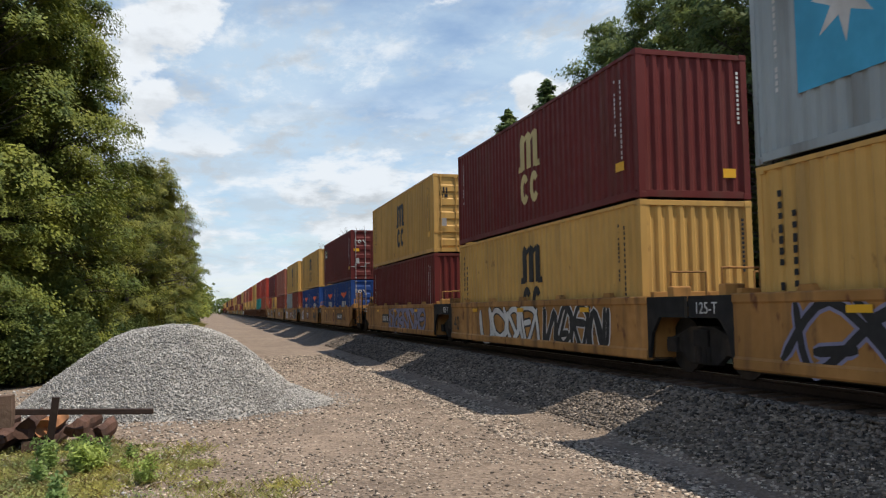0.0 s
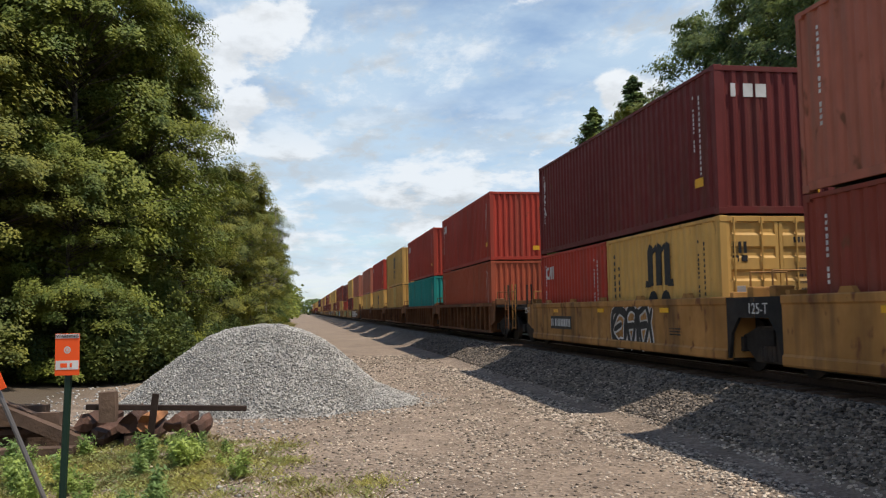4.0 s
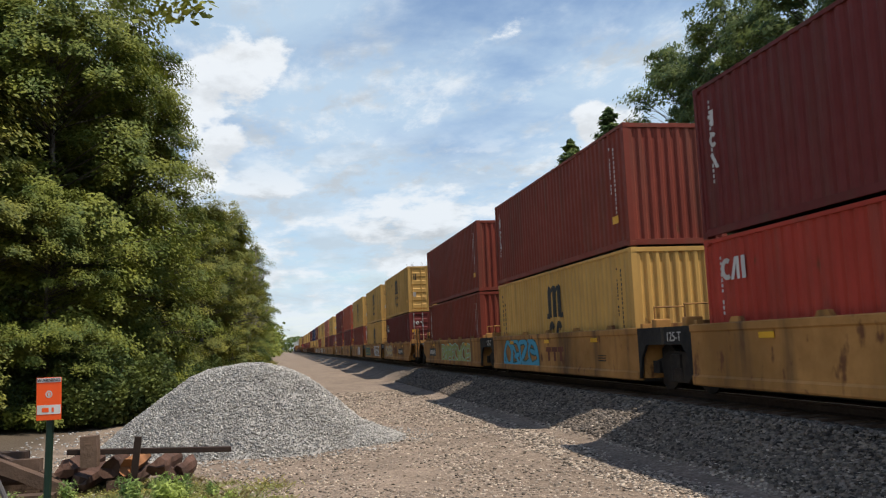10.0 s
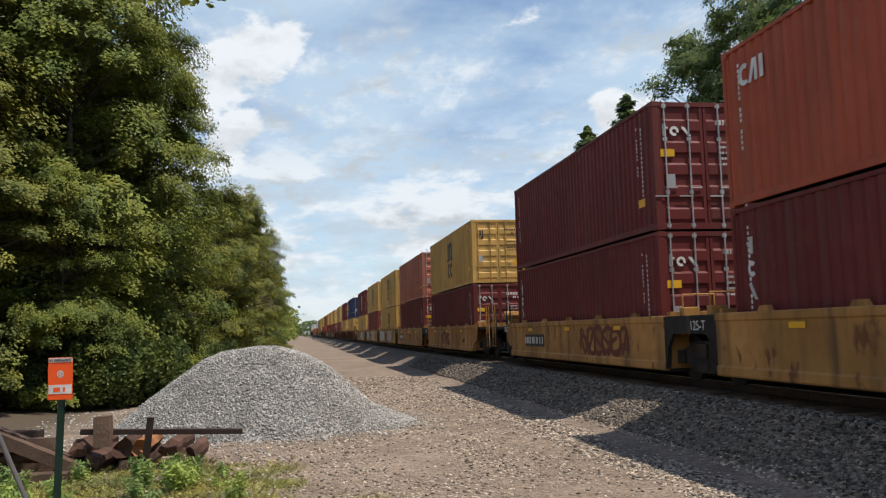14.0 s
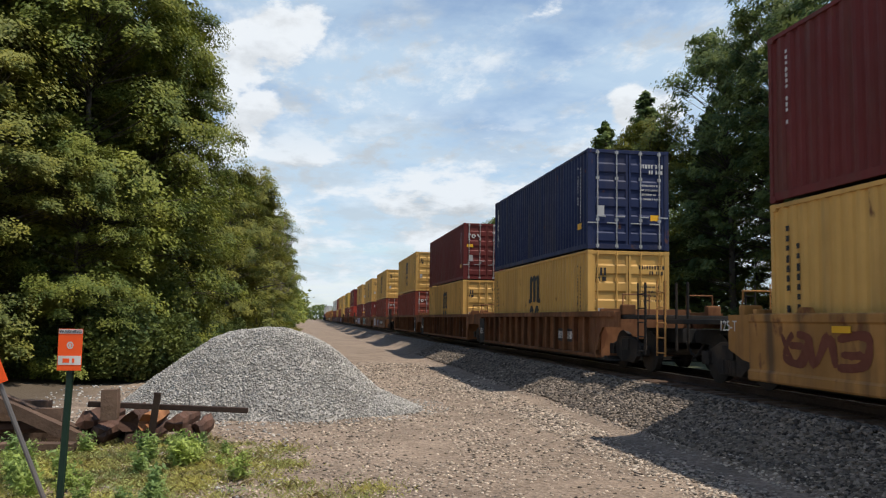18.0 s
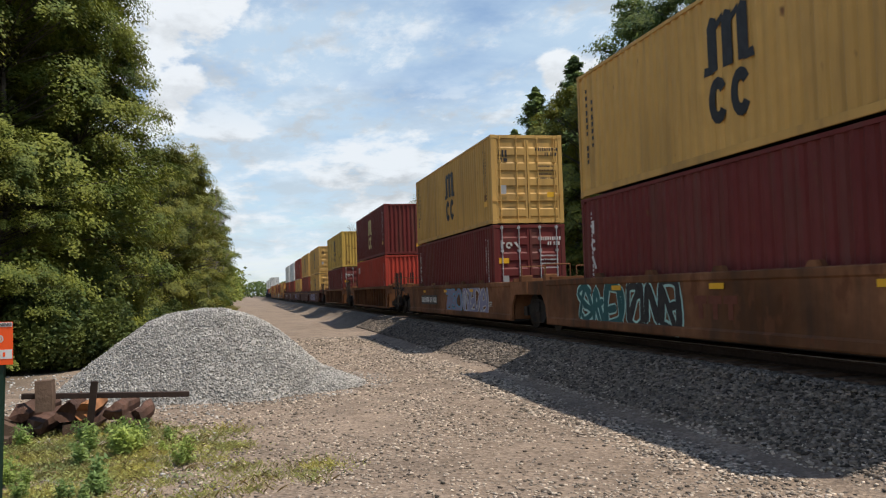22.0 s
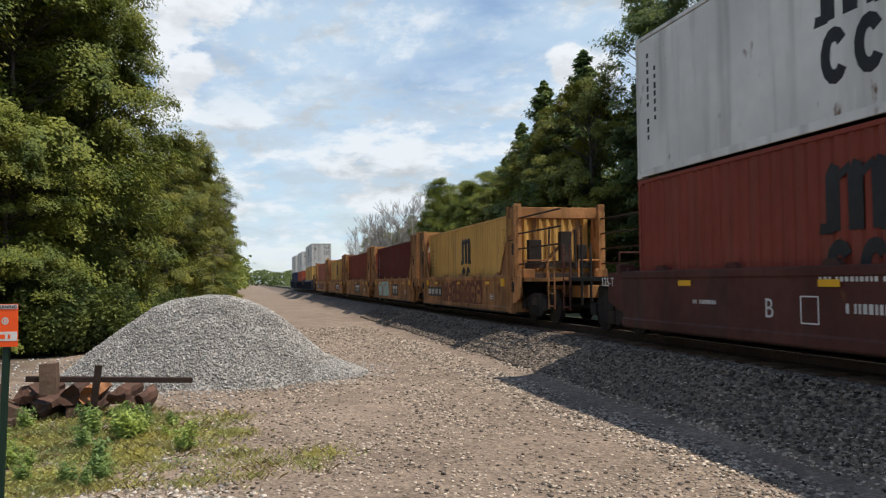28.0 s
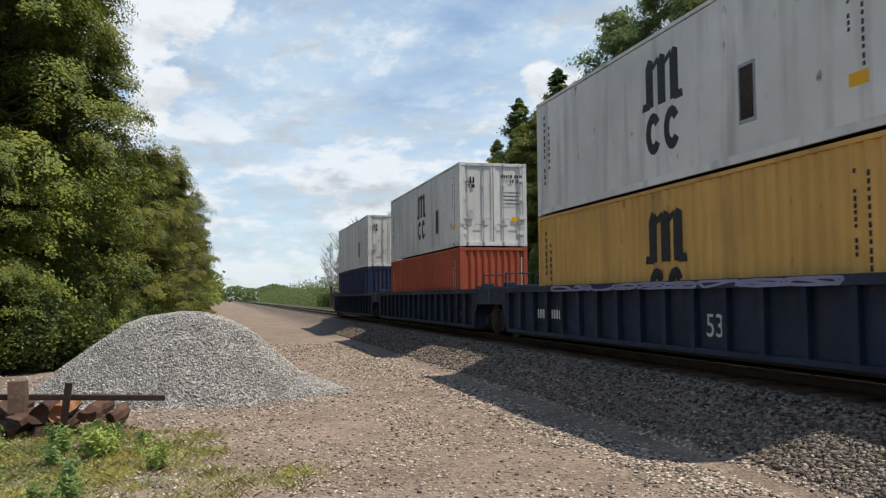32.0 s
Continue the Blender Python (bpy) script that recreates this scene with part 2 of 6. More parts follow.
GALV = mat("galvanised_rod", (0.50, 0.48, 0.46), 0.5, 0.6, 0.2, 8.0)
INK = mat("black_marking", (0.018, 0.018, 0.020), 0.6, 0, 0.2, 8.0)
CHALK = mat("white_marking", (0.66, 0.64, 0.60), 0.7, 0, 0.2, 8.0, (0.3, 0.24, 0.18), 0.5)
BEIGE = mat("beige_marking", (0.62, 0.50, 0.22), 0.7, 0, 0.15, 8.0)
AMBER = mat("amber_sticker", (0.80, 0.42, 0.02), 0.45, 0, 0.1, 8.0)
ORANGE = mat("orange_sign_face", (0.90, 0.10, 0.012), 0.45, 0, 0.08, 6.0)
SKYBLUE = mat("light_blue_marking", (0.06, 0.36, 0.55), 0.6, 0, 0.15, 8.0)
LILAC = mat("lilac_marking", (0.26, 0.25, 0.36), 0.7, 0, 0.2, 8.0)
LIME = mat("pale_green_marking", (0.34, 0.40, 0.14), 0.7, 0, 0.2, 8.0)
AQUA = mat("aqua_marking", (0.40, 0.62, 0.55), 0.7, 0, 0.2, 8.0)
UMBER = mat("dark_red_marking", (0.15, 0.04, 0.02), 0.7, 0, 0.2, 8.0)
TEALINK = mat("dark_teal_marking", (0.02, 0.10, 0.10), 0.7, 0, 0.2, 8.0)
RAILSTEEL = mat("rusty_rail_steel", (0.045, 0.027, 0.020), 0.7, 0.4, 0.25, 12.0)
TIEWOOD = mat("creosoted_tie_wood", (0.125, 0.076, 0.050), 0.9, 0, 0.4, 9.0, (0.085, 0.055, 0.04), 0.4, False, 0.5, 22.0)
ROTWOOD = mat("split_rotten_wood", (0.088, 0.042, 0.026), 0.9, 0, 0.6, 7.0, (0.06, 0.04, 0.03), 0.7, False, 0.6, 18.0)
SPLIT = mat("fresh_split_wood", (0.34, 0.15, 0.06), 0.9, 0, 0.4, 7.0, (0.12, 0.06, 0.03), 0.6, False, 0.6, 18.0)
WORNSTEEL = mat("worn_grey_steel", (0.17, 0.16, 0.155), 0.55, 0.3, 0.25, 9.0, (0.10, 0.06, 0.04), 0.5)
GREENPOST = mat("dark_green_post", (0.008, 0.030, 0.018), 0.45, 0.2, 0.2, 9.0)
BALLAST = mat("ballast_stone", (0.188, 0.148, 0.112), 0.9, 0, 0.9, 9.0, (0.10, 0.09, 0.08), 0.3, False, 0.4, 35.0, island=True)
PEBBLE = mat("pale_pebble", (0.43, 0.350, 0.270), 0.9, 0, 0.95, 9.0, (0.16, 0.11, 0.09), 0.3, False, 0.4, 35.0, island=True)
PILESTONE = mat("crushed_grey_stone", (0.40, 0.38, 0.345), 0.9, 0, 0.58, 9.0, (0.15, 0.14, 0.14), 0.2, False, 0.4, 35.0, island=True)
VERGESTONE = mat("pale_crushed_stone", (0.47, 0.42, 0.35), 0.9, 0, 0.75, 9.0, (0.16, 0.13, 0.10), 0.4, False, 0.4, 35.0, island=True)
BARK = mat("bark", (0.10, 0.085, 0.07), 0.95, 0, 0.35, 9.0, (0.04, 0.035, 0.03), 0.4, False, 0.6, 18.0)
STRAW = mat("dry_grass_blade", (0.46, 0.39, 0.18), 0.8, 0, 0.4, 9.0, island=True)


def leaf_mat(name, color, vary=0.45, through=0.35):
    m = mat(name, color, 0.62, 0, 0.22, 3.0, island=True, spec=0.25)
    nt = m.node_tree
    b, out = nt.nodes["Principled BSDF"], nt.nodes["Material Output"]
    t, mx = nt.nodes.new("ShaderNodeBsdfTranslucent"), nt.nodes.new("ShaderNodeMixShader")
    # tone shifts from spray to spray: older bluish leaves, young yellowish tips
    geo, patch, span, tint = nt.nodes.new("ShaderNodeNewGeometry"), nt.nodes.new("ShaderNodeTexNoise"), nt.nodes.new("ShaderNodeMapRange"), nt.nodes.new("ShaderNodeMix")
    patch.inputs["Scale"].default_value, patch.inputs["Detail"].default_value = 1.1, 3.0
    nt.links.new(geo.outputs["Position"], patch.inputs["Vector"])
    span.inputs["From Min"].default_value, span.inputs["From Max"].default_value = 0.36, 0.64
    nt.links.new(patch.outputs["Fac"], span.inputs["Value"])
    tint.data_type, tint.blend_type = "RGBA", "MIX"
    nt.links.new(span.outputs[0], tint.inputs[0])
    tint.inputs[6].default_value, tint.inputs[7].default_value = (1 - vary, 1 - 0.75 * vary, 1 - 0.6 * vary, 1), (1 + 1.1 * vary, 1 + 0.7 * vary, 1 - 0.1 * vary, 1)
    prod = nt.nodes.new("ShaderNodeMix")
    prod.data_type, prod.blend_type = "RGBA", "MULTIPLY"
    prod.inputs[0].default_value = 1.0
    nt.links.new(b.inputs["Base Color"].links[0].from_socket, prod.inputs[6])
    nt.links.new(tint.outputs[2], prod.inputs[7])
    nt.links.new(prod.outputs[2], b.inputs["Base Color"])
    nt.links.new(prod.outputs[2], t.inputs["Color"])
    mx.inputs[0].default_value = through
    nt.links.new(b.outputs[0], mx.inputs[1])
    nt.links.new(t.outputs[0], mx.inputs[2])
    nt.links.new(mx.outputs[0], out.inputs["Surface"])
    return m


LEAF = leaf_mat("broad_leaf", (0.170, 0.203, 0.040), 0.42, 0.26)
LEAF2 = leaf_mat("yellow_green_leaf", (0.190, 0.205, 0.048), 0.42, 0.28)
UNDER = leaf_mat("shrub_leaf", (0.095, 0.130, 0.040), 0.5, 0.25)
LEAF3 = leaf_mat("dark_leaf", (0.175, 0.230, 0.095), 0.42, 0.55)
DEADWOOD = mat("weathered_dead_wood", (0.27, 0.245, 0.22), 0.95, 0, 0.3, 9.0)
NEEDLE = leaf_mat("needle_spray", (0.170, 0.235, 0.085), 0.40, 0.32)
WEED = leaf_mat("weed_leaf", (0.30, 0.40, 0.13), 0.35, 0.4)
GRASS = leaf_mat("grass_blade", (0.50, 0.50, 0.20), 0.25, 0.45)
HERB = leaf_mat("low_herb_leaf", (0.38, 0.41, 0.15), 0.35, 0.4)


def ground_mat():
    """brown gravel path, grey ballast along the track, dark leaf litter under the trees"""
    m = mat("ground_gravel", (0.275, 0.205, 0.150), 0.95, 0, 0.28, 2.0, (0.105, 0.078, 0.056), 0.75, False, 0.0)
    nt = m.node_tree
    b, add, link = nt.nodes["Principled BSDF"], nt.nodes.new, nt.links.new
    geo, sep = add("ShaderNodeNewGeometry"), add("ShaderNodeSeparateXYZ")
    link(geo.outputs["Position"], sep.inputs[0])
    wob = add("ShaderNodeTexNoise")
    wob.inputs["Scale"].default_value, wob.inputs["Detail"].default_value = 0.7, 5.0
    link(geo.outputs["Position"], wob.inputs["Vector"])

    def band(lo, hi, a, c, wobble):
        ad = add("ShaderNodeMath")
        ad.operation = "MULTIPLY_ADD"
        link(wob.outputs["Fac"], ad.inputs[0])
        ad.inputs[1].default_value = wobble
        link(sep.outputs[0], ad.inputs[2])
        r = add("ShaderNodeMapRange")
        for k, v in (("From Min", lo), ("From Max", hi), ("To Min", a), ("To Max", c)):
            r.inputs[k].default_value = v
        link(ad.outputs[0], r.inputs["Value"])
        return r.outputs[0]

    def mixc(fac, a, c):
        n = add("ShaderNodeMix")
        n.data_type = "RGBA"
        link(fac, n.inputs[0])
        for i, v in ((6, a), (7, c)):
            if isinstance(v, tuple):
                n.inputs[i].default_value = (*v, 1)
            else:
                link(v, n.inputs[i])
        return n.outputs[2]

    vor = add("ShaderNodeTexVoronoi")
    vor.inputs["Scale"].default_value = 20.0
    link(geo.outputs["Position"], vor.inputs["Vector"])
    shade = add("ShaderNodeSeparateColor")
    link(vor.outputs["Color"], shade.inputs[0])
    # damp and oily patches, and paler strips that wheels have swept, at two sizes
    stain = add("ShaderNodeTexNoise")
    stain.inputs["Scale"].default_value, stain.inputs["Detail"].default_value, stain.inputs["Roughness"].default_value = 0.55, 8.0, 0.68
    link(geo.outputs["Position"], stain.inputs["Vector"])
    dark = add("ShaderNodeMapRange")
    for k, v in (("From Min", 0.50), ("From Max", 0.68), ("To Min", 0.0), ("To Max", 0.6)):
        dark.inputs[k].default_value = v
    link(stain.outputs["Fac"], dark.inputs["Value"])
    base = b.inputs["Base Color"].links[0].from_socket
    stone = mixc(shade.outputs[0], (0.040, 0.030, 0.022), (0.25, 0.196, 0.146))
    speck = mixc(shade.outputs[1], (0.115, 0.082, 0.056), (0.41, 0.315, 0.232))
    half = add("ShaderNodeMix")
    half.data_type = "RGBA"
    half.inputs[0].default_value = 0.5
    link(base, half.inputs[6])
    link(speck, half.inputs[7])
    col = mixc(band(6.7, 7.6, 0, 1, 1.2), mixc(dark.outputs[0], half.outputs[2], (0.125, 0.092, 0.068)), stone)
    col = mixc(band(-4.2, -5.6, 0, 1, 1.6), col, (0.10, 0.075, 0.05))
    # track bed: the train's deep shade is painted in, along with oily grime
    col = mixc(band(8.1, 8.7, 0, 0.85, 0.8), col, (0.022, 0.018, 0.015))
    col = mixc(band(12.6, 14.0, 0, 1, 1.0), col, (0.075, 0.08, 0.035))
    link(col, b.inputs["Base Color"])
    bp = add("ShaderNodeBump")
    bp.inputs["Strength"].default_value, bp.inputs["Distance"].default_value = 0.8, 0.03
    link(vor.outputs["Distance"], bp.inputs["Height"])
    link(bp.outputs[0], b.inputs["Normal"])
    return m


# ---- mesh helpers ----
def part(name, bm, material, parent=None, label="", smooth=False):
    """one mesh object out of a bmesh (or of ready mesh data), under a thing or part"""
    if isinstance(bm, bpy.types.Mesh):
        me = bm
    else:
        me = bpy.data.meshes.new(name)
        if smooth:
            for f in bm.faces:
                f.smooth = True
        bm.to_mesh(me)
        bm.free()
    if not me.materials:
        me.materials.append(material)
    ob = new(name, me)
    ob.material_slots[0].link = "OBJECT"
    ob.material_slots[0].material = material
    if parent is not None:
        ob.parent = parent
    if label:
        ob["label"] = label
    return ob


CACHE = {}


def shared(key, make):
    """mesh data that alike parts share"""
    if key not in CACHE:
        bm = make()
        me = bpy.data.meshes.new(str(key[0]))
        bm.to_mesh(me)
        bm.free()
        CACHE[key] = me
    return CACHE[key]


def box(bm, x0, x1, y0, y1, z0, z1):
    v = [bm.verts.new((x, y, z)) for x in (x0, x1) for y in (y0, y1) for z in (z0, z1)]
    for q in ((0, 1, 3, 2), (4, 6, 7, 5), (0, 4, 5, 1), (2, 3, 7, 6), (0, 2, 6, 4), (1, 5, 7, 3)):
        bm.faces.new([v[i] for i in q])
    return v


def boxes(*rows, bevel=0.0):
    bm = bmesh.new()
    for r in rows:
        box(bm, *r)
    bmesh.ops.recalc_face_normals(bm, faces=bm.faces)
    if bevel:
        bmesh.ops.bevel(bm, geom=bm.edges[:], offset=bevel, segments=2, affect="EDGES", profile=0.6)
    return bm


def extrude(bm, outline, axis, a, b):
    """a prism: outline in the two other axes (in x,y,z order), from a to b along axis"""
    def at(p, d):
        c = list(p)
        c.insert("xyz".index(axis), d)
        return c
    lo = [bm.verts.new(at(p, a)) for p in outline]
    hi = [bm.verts.new(at(p, b)) for p in outline]
    n = len(outline)
    bm.faces.new(lo)
    bm.faces.new(hi[::-1])
    for i in range(n):
        bm.faces.new((lo[i], hi[i], hi[(i + 1) % n], lo[(i + 1) % n]))
    return bm


def prism(outline, axis, a, b, bevel=0.0):
    bm = bmesh.new()
    extrude(bm, outline, axis, a, b)
    bmesh.ops.recalc_face_normals(bm, faces=bm.faces)
    if bevel:
        bmesh.ops.bevel(bm, geom=bm.edges[:], offset=bevel, segments=1, affect="EDGES")
    return bm


def tube(bm, p, q, r, n=8, r2=None):
    """a round bar from p to q"""
    p, q = Vector(p), Vector(q)
    r2 = r if r2 is None else r2
    m = (q - p).to_track_quat("Z", "Y").to_matrix()
    rings = []
    for c, rad in ((p, r), (q, r2)):
        rings.append([bm.verts.new(c + m @ Vector((rad * math.cos(2 * math.pi * i / n), rad * math.sin(2 * math.pi * i / n), 0))) for i in range(n)])
    for i in range(n):
        bm.faces.new((rings[0][i], rings[0][(i + 1) % n], rings[1][(i + 1) % n], rings[1][i]))
    bm.faces.new(rings[0][::-1])
    bm.faces.new(rings[1])


def tubes(*rows, n=8):
    bm = bmesh.new()
    for r in rows:
        tube(bm, *r, n=n)
    return bm


def wave(points, z0, z1, depth=0.0):
    """a corrugated sheet: points (u, w) along y with w outwards as -x; from z0 to z1"""
    bm = bmesh.new()
    lo = [bm.verts.new((w, u, z0)) for u, w in points]
    hi = [bm.verts.new((w, u, z1)) for u, w in points]
    for i in range(len(points) - 1):
        bm.faces.new((lo[i], hi[i], hi[i + 1], lo[i + 1]))
    return bm


def corrugation(y0, y1, pitch, deep, x_out):
    """trapezoid corrugation line from y0 to y1, outer crests at x_out, troughs deeper inwards (+x)"""
    n = max(1, round((y1 - y0) / pitch))
    p = (y1 - y0) / n
    pts = []
    for i in range(n):
        u = y0 + i * p
        pts += [(u, x_out), (u + 0.30 * p, x_out), (u + 0.50 * p, x_out + deep), (u + 0.80 * p, x_out + deep)]
    pts.append((y1, x_out))
    return pts


def letters(text, size):
    """mesh of a short text, lying in the plane x = 0, reading towards -y as seen from -x"""
    curve = bpy.data.curves.new("letters", "FONT")
    curve.body, curve.size, curve.extrude, curve.align_x = text, size, 0.002, "CENTER"
    ob = new("letters", curve)
    bpy.context.view_layer.update()
    me = bpy.data.meshes.new_from_object(ob.evaluated_get(bpy.context.evaluated_depsgraph_get()))
    bpy.data.objects.remove(ob)
    me.transform(Matrix(((0, 0, -1, 0), (-1, 0, 0, 0), (0, 1, 0, 0), (0, 0, 0, 1))))
    return me


def thing(name, label, category, group="", kind=""):
    ob = new(name)
    return tagged(ob, label, category, group, kind)


MOVING = []

# ---- ground and track ----
TRACK, RAIL_TOP = 9.06, 0.93


def ground_height(x, y):
    if x < -6:
        z = min(0.5, (-6 - x) * 0.05)
    elif x < 5.9:
        z = 0.0
    elif x < 7.45:
        z = 0.70 * (x - 5.9) / 1.55
    elif x < 10.9:
        z = 0.70
    elif x < 12.7:
        z = 0.70 - 0.6 * (x - 10.9) / 1.8
    else:
        z = 0.10
    if y < 400 and -30 < x < 7.45:
        z += 0.05 * noise.noise((x * 0.35, y * 0.25, 0)) + 0.018 * noise.noise((x * 1.4, y * 1.4, 3))
    return z


def build_ground():
    xs = sorted({round(v, 2) for v in [-2500, -900, -300, -120, -60, -30, -20, -14] + list(np.arange(-10, 14.01, 0.4)) + [16, 20, 30, 60, 120, 300, 900, 2500]})
    ys = sorted({round(v, 2) for v in [-400, -150, -60, -25, -10] + list(np.arange(-4, 30, 0.4)) + list(np.arange(30, 100, 2.0)) + [110, 130, 160, 200, 260, 350, 500, 900, 1600, 3000]})
    verts = [(x, y, ground_height(x, y)) for x in xs for y in ys]
    n = len(ys)
    faces = [(i * n + j, (i + 1) * n + j, (i + 1) * n + j + 1, i * n + j + 1) for i in range(len(xs) - 1) for j in range(n - 1)]
    me = bpy.data.meshes.new("ground")
    me.from_pydata(verts, [], faces)
    for p in me.polygons:
        p.use_smooth = True
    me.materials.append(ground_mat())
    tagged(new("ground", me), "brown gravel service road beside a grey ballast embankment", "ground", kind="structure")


def scatter(name, material, places, size, label, category, seed, flat=0.75, tilt=0.9):
    """many small broken stones in one mesh; places: n x 3, size: n"""
    rng = np.random.default_rng(seed)
    n = len(places)
    corner = np.array([(x, y, z) for x in (-1, 1) for y in (-1, 1) for z in (-1, 1)], float)
    pts = corner[None] * rng.uniform(0.35, 1.0, (n, 8, 3))
    a, b = rng.uniform(0, 6.28, n), rng.uniform(-tilt, tilt, n)
    ca, sa, cb, sb = np.cos(a), np.sin(a), np.cos(b), np.sin(b)
    rot = np.zeros((n, 3, 3))
    rot[:, 0, 0], rot[:, 0, 1], rot[:, 0, 2] = ca, -sa * cb, sa * sb
    rot[:, 1, 0], rot[:, 1, 1], rot[:, 1, 2] = sa, ca * cb, -ca * sb
    rot[:, 2, 1], rot[:, 2, 2] = sb, cb
    pts = np.einsum("nij,nkj->nki", rot, pts) * size[:, None, None]
    pts[:, :, 2] *= flat
    pts += places[:, None, :]
    quad = np.array(((0, 1, 3, 2), (4, 6, 7, 5), (0, 4, 5, 1), (2, 3, 7, 6), (0, 2, 6, 4), (1, 5, 7, 3)))
    loops = (quad[None] + 8 * np.arange(n)[:, None, None]).reshape(-1)
    me = bpy.data.meshes.new(name)
    me.vertices.add(8 * n)
    me.vertices.foreach_set("co", pts.reshape(-1))
    me.loops.add(len(loops))
    me.loops.foreach_set("vertex_index", loops)
    me.polygons.add(6 * n)
    me.polygons.foreach_set("loop_start", np.arange(0, 24 * n, 4))
    me.update(calc_edges=True)
    me.materials.append(material)
    return tagged(new(name, me), label, category, kind="stuff")


def build_stones():
    rng = np.random.default_rng(4)

    def lay(n, x0, x1, y0, y1, s0, s1, power):
        x = rng.uniform(x0, x1, n)
        y = y0 + (y1 - y0) * rng.uniform(0, 1, n) ** power
        s = rng.uniform(s0, s1, n) * (0.8 + 0.02 * y)
        z = np.array([ground_height(a, b) for a, b in zip(x, y)])
        return np.stack([x, y, z + s * 0.15], 1), s

    p1, s1 = lay(42000, 6.15, 7.75, 3.0, 48.0, 0.019, 0.044, 1.8)
    scatter("ballast_stones", BALLAST, p1, s1, "loose grey crushed ballast stones on the embankment", "ballast", 5, 0.6, 1.2)
    p2, s2 = lay(22000, 4.6, 6.9, 3.0, 30.0, 0.012, 0.036, 1.7)
    p, s = lay(66000, -4.6, 5.6, 4.0, 40.0, 0.007, 0.030, 1.9)
    p, s = np.concatenate([p, p2]), np.concatenate([s, s2])
    # the pebbles gather in drifts between barer wheel-packed ground
    thick = np.array([noise.noise((a * 0.8, b * 0.45, 2)) + 0.5 * noise.noise((a * 2.6, b * 2.0, 9)) for a, b, _ in p])
    keep = thick > rng.uniform(-0.75, 0.45, len(p))
    p, s = p[keep], s[keep]
    scatter("path_pebbles", PEBBLE, p, s, "pale loose pebbles strewn over the service road", "gravel", 6, 0.5, 0.6)
    p, s = lay(1800, -6.5, -0.2, 8.0, 26.0, 0.010, 0.034, 1.4)
    scatter("scattered_stones", PILESTONE, p, s, "grey stones scattered among the weeds", "gravel", 7)
    p, s = lay(6500, -5.0, 1.8, 6.4, 9.9, 0.010, 0.040, 1.0)
    keep = (p[:, 1] + 1.2 * np.maximum(0, p[:, 0] + 0.6) < 9.9 - 0.9 * rng.uniform(0, 1, len(p))) & (s < rng.uniform(0.008, 0.046, len(p)))
    scatter("verge_stones", VERGESTONE, p[keep], s[keep], "pale angular crushed stones before the weeds", "gravel", 17, 0.7, 1.5)


def build_track():
    for side in (-1, 1):
        x = TRACK + side * 0.76
        z = RAIL_TOP
        outline = [(x - 0.036, z), (x + 0.036, z), (x + 0.036, z - 0.035), (x + 0.01, z - 0.05), (x + 0.01, z - 0.14), (x + 0.07, z - 0.165), (x + 0.07, z - 0.175),
                   (x - 0.07, z - 0.175), (x - 0.07, z - 0.165), (x - 0.01, z - 0.14), (x - 0.01, z - 0.05), (x - 0.036, z - 0.035)]
        ob = part("rail", prism(outline, "y", -60, 1200), RAILSTEEL)
        tagged(ob, "rusty steel running rail on wooden ties", "rail", "running rails", "structure")
        top = part("running_surface", boxes((x - 0.028, x + 0.028, -60, 1200, z + 0.001, z + 0.004)), BRIGHT, ob, "polished running surface")
    ties = thing("railway_ties", "dark creosoted wooden ties bedded in ballast", "ties", kind="structure")
    me = shared(("tie",), lambda: boxes((TRACK - 1.3, TRACK + 1.3, -0.115, 0.115, 0.60, 0.752), bevel=0.008))
    for i in range(290):
        tie = part("tie", me, TIEWOOD, ties)
        tie.matrix_basis = pose(0.02 * math.sin(i * 7.1), -8 + 0.53 * i, 0, 0, 0, 0.6 * math.sin(i * 3.3))


# ---- containers ----
WIDE, HC, STD = 2.438, 2.896, 2.591
XO = -WIDE / 2


def ball_logo(bm, x, yc, zc, s):
    """mark of three heavy uprights under slanted shoulders over two hooked blocks, as on the line's boxes"""
    w = 1.28 * s

    def plate(pts):
        extrude(bm, pts, "x", x - 0.004, x + 0.001)
    for k in (-1, 0, 1):
        c = yc - k * 0.36 * w
        plate([(c - 0.115 * w, zc), (c + 0.115 * w, zc), (c + 0.115 * w, zc + 0.80 * s), (c + 0.02 * w, zc + 0.97 * s), (c - 0.115 * w, zc + 0.90 * s)])
    for k in (-0.5, 0.5):
        c = yc - k * 0.36 * w
        plate([(c + 0.10 * w, zc + 0.68 * s), (c + 0.10 * w, zc + 0.82 * s), (c - 0.10 * w, zc + 0.95 * s), (c - 0.10 * w, zc + 0.83 * s)])
    for k in (-1, 1):
        plate([(yc + k * 0.60 * w, zc - 0.03 * s), (yc + k * 0.36 * w, zc - 0.03 * s), (yc + k * 0.36 * w, zc + 0.10 * s), (yc + k * 0.57 * w, zc + 0.13 * s)])
    for k in (-1, 1):
        c, zz = yc + k * 0.27 * w, zc - 0.52 * s
        ring = [(c + 0.23 * w * math.cos(a), zz + 0.41 * s * math.sin(a)) for a in np.linspace(0.58, 2 * math.pi - 0.58, 12)]
        ring += [(c + 0.075 * w * math.cos(a), zz + 0.20 * s * math.sin(a)) for a in np.linspace(2 * math.pi - 0.7, 0.7, 12)]
        plate([(2 * c - p[0], p[1]) for p in ring])


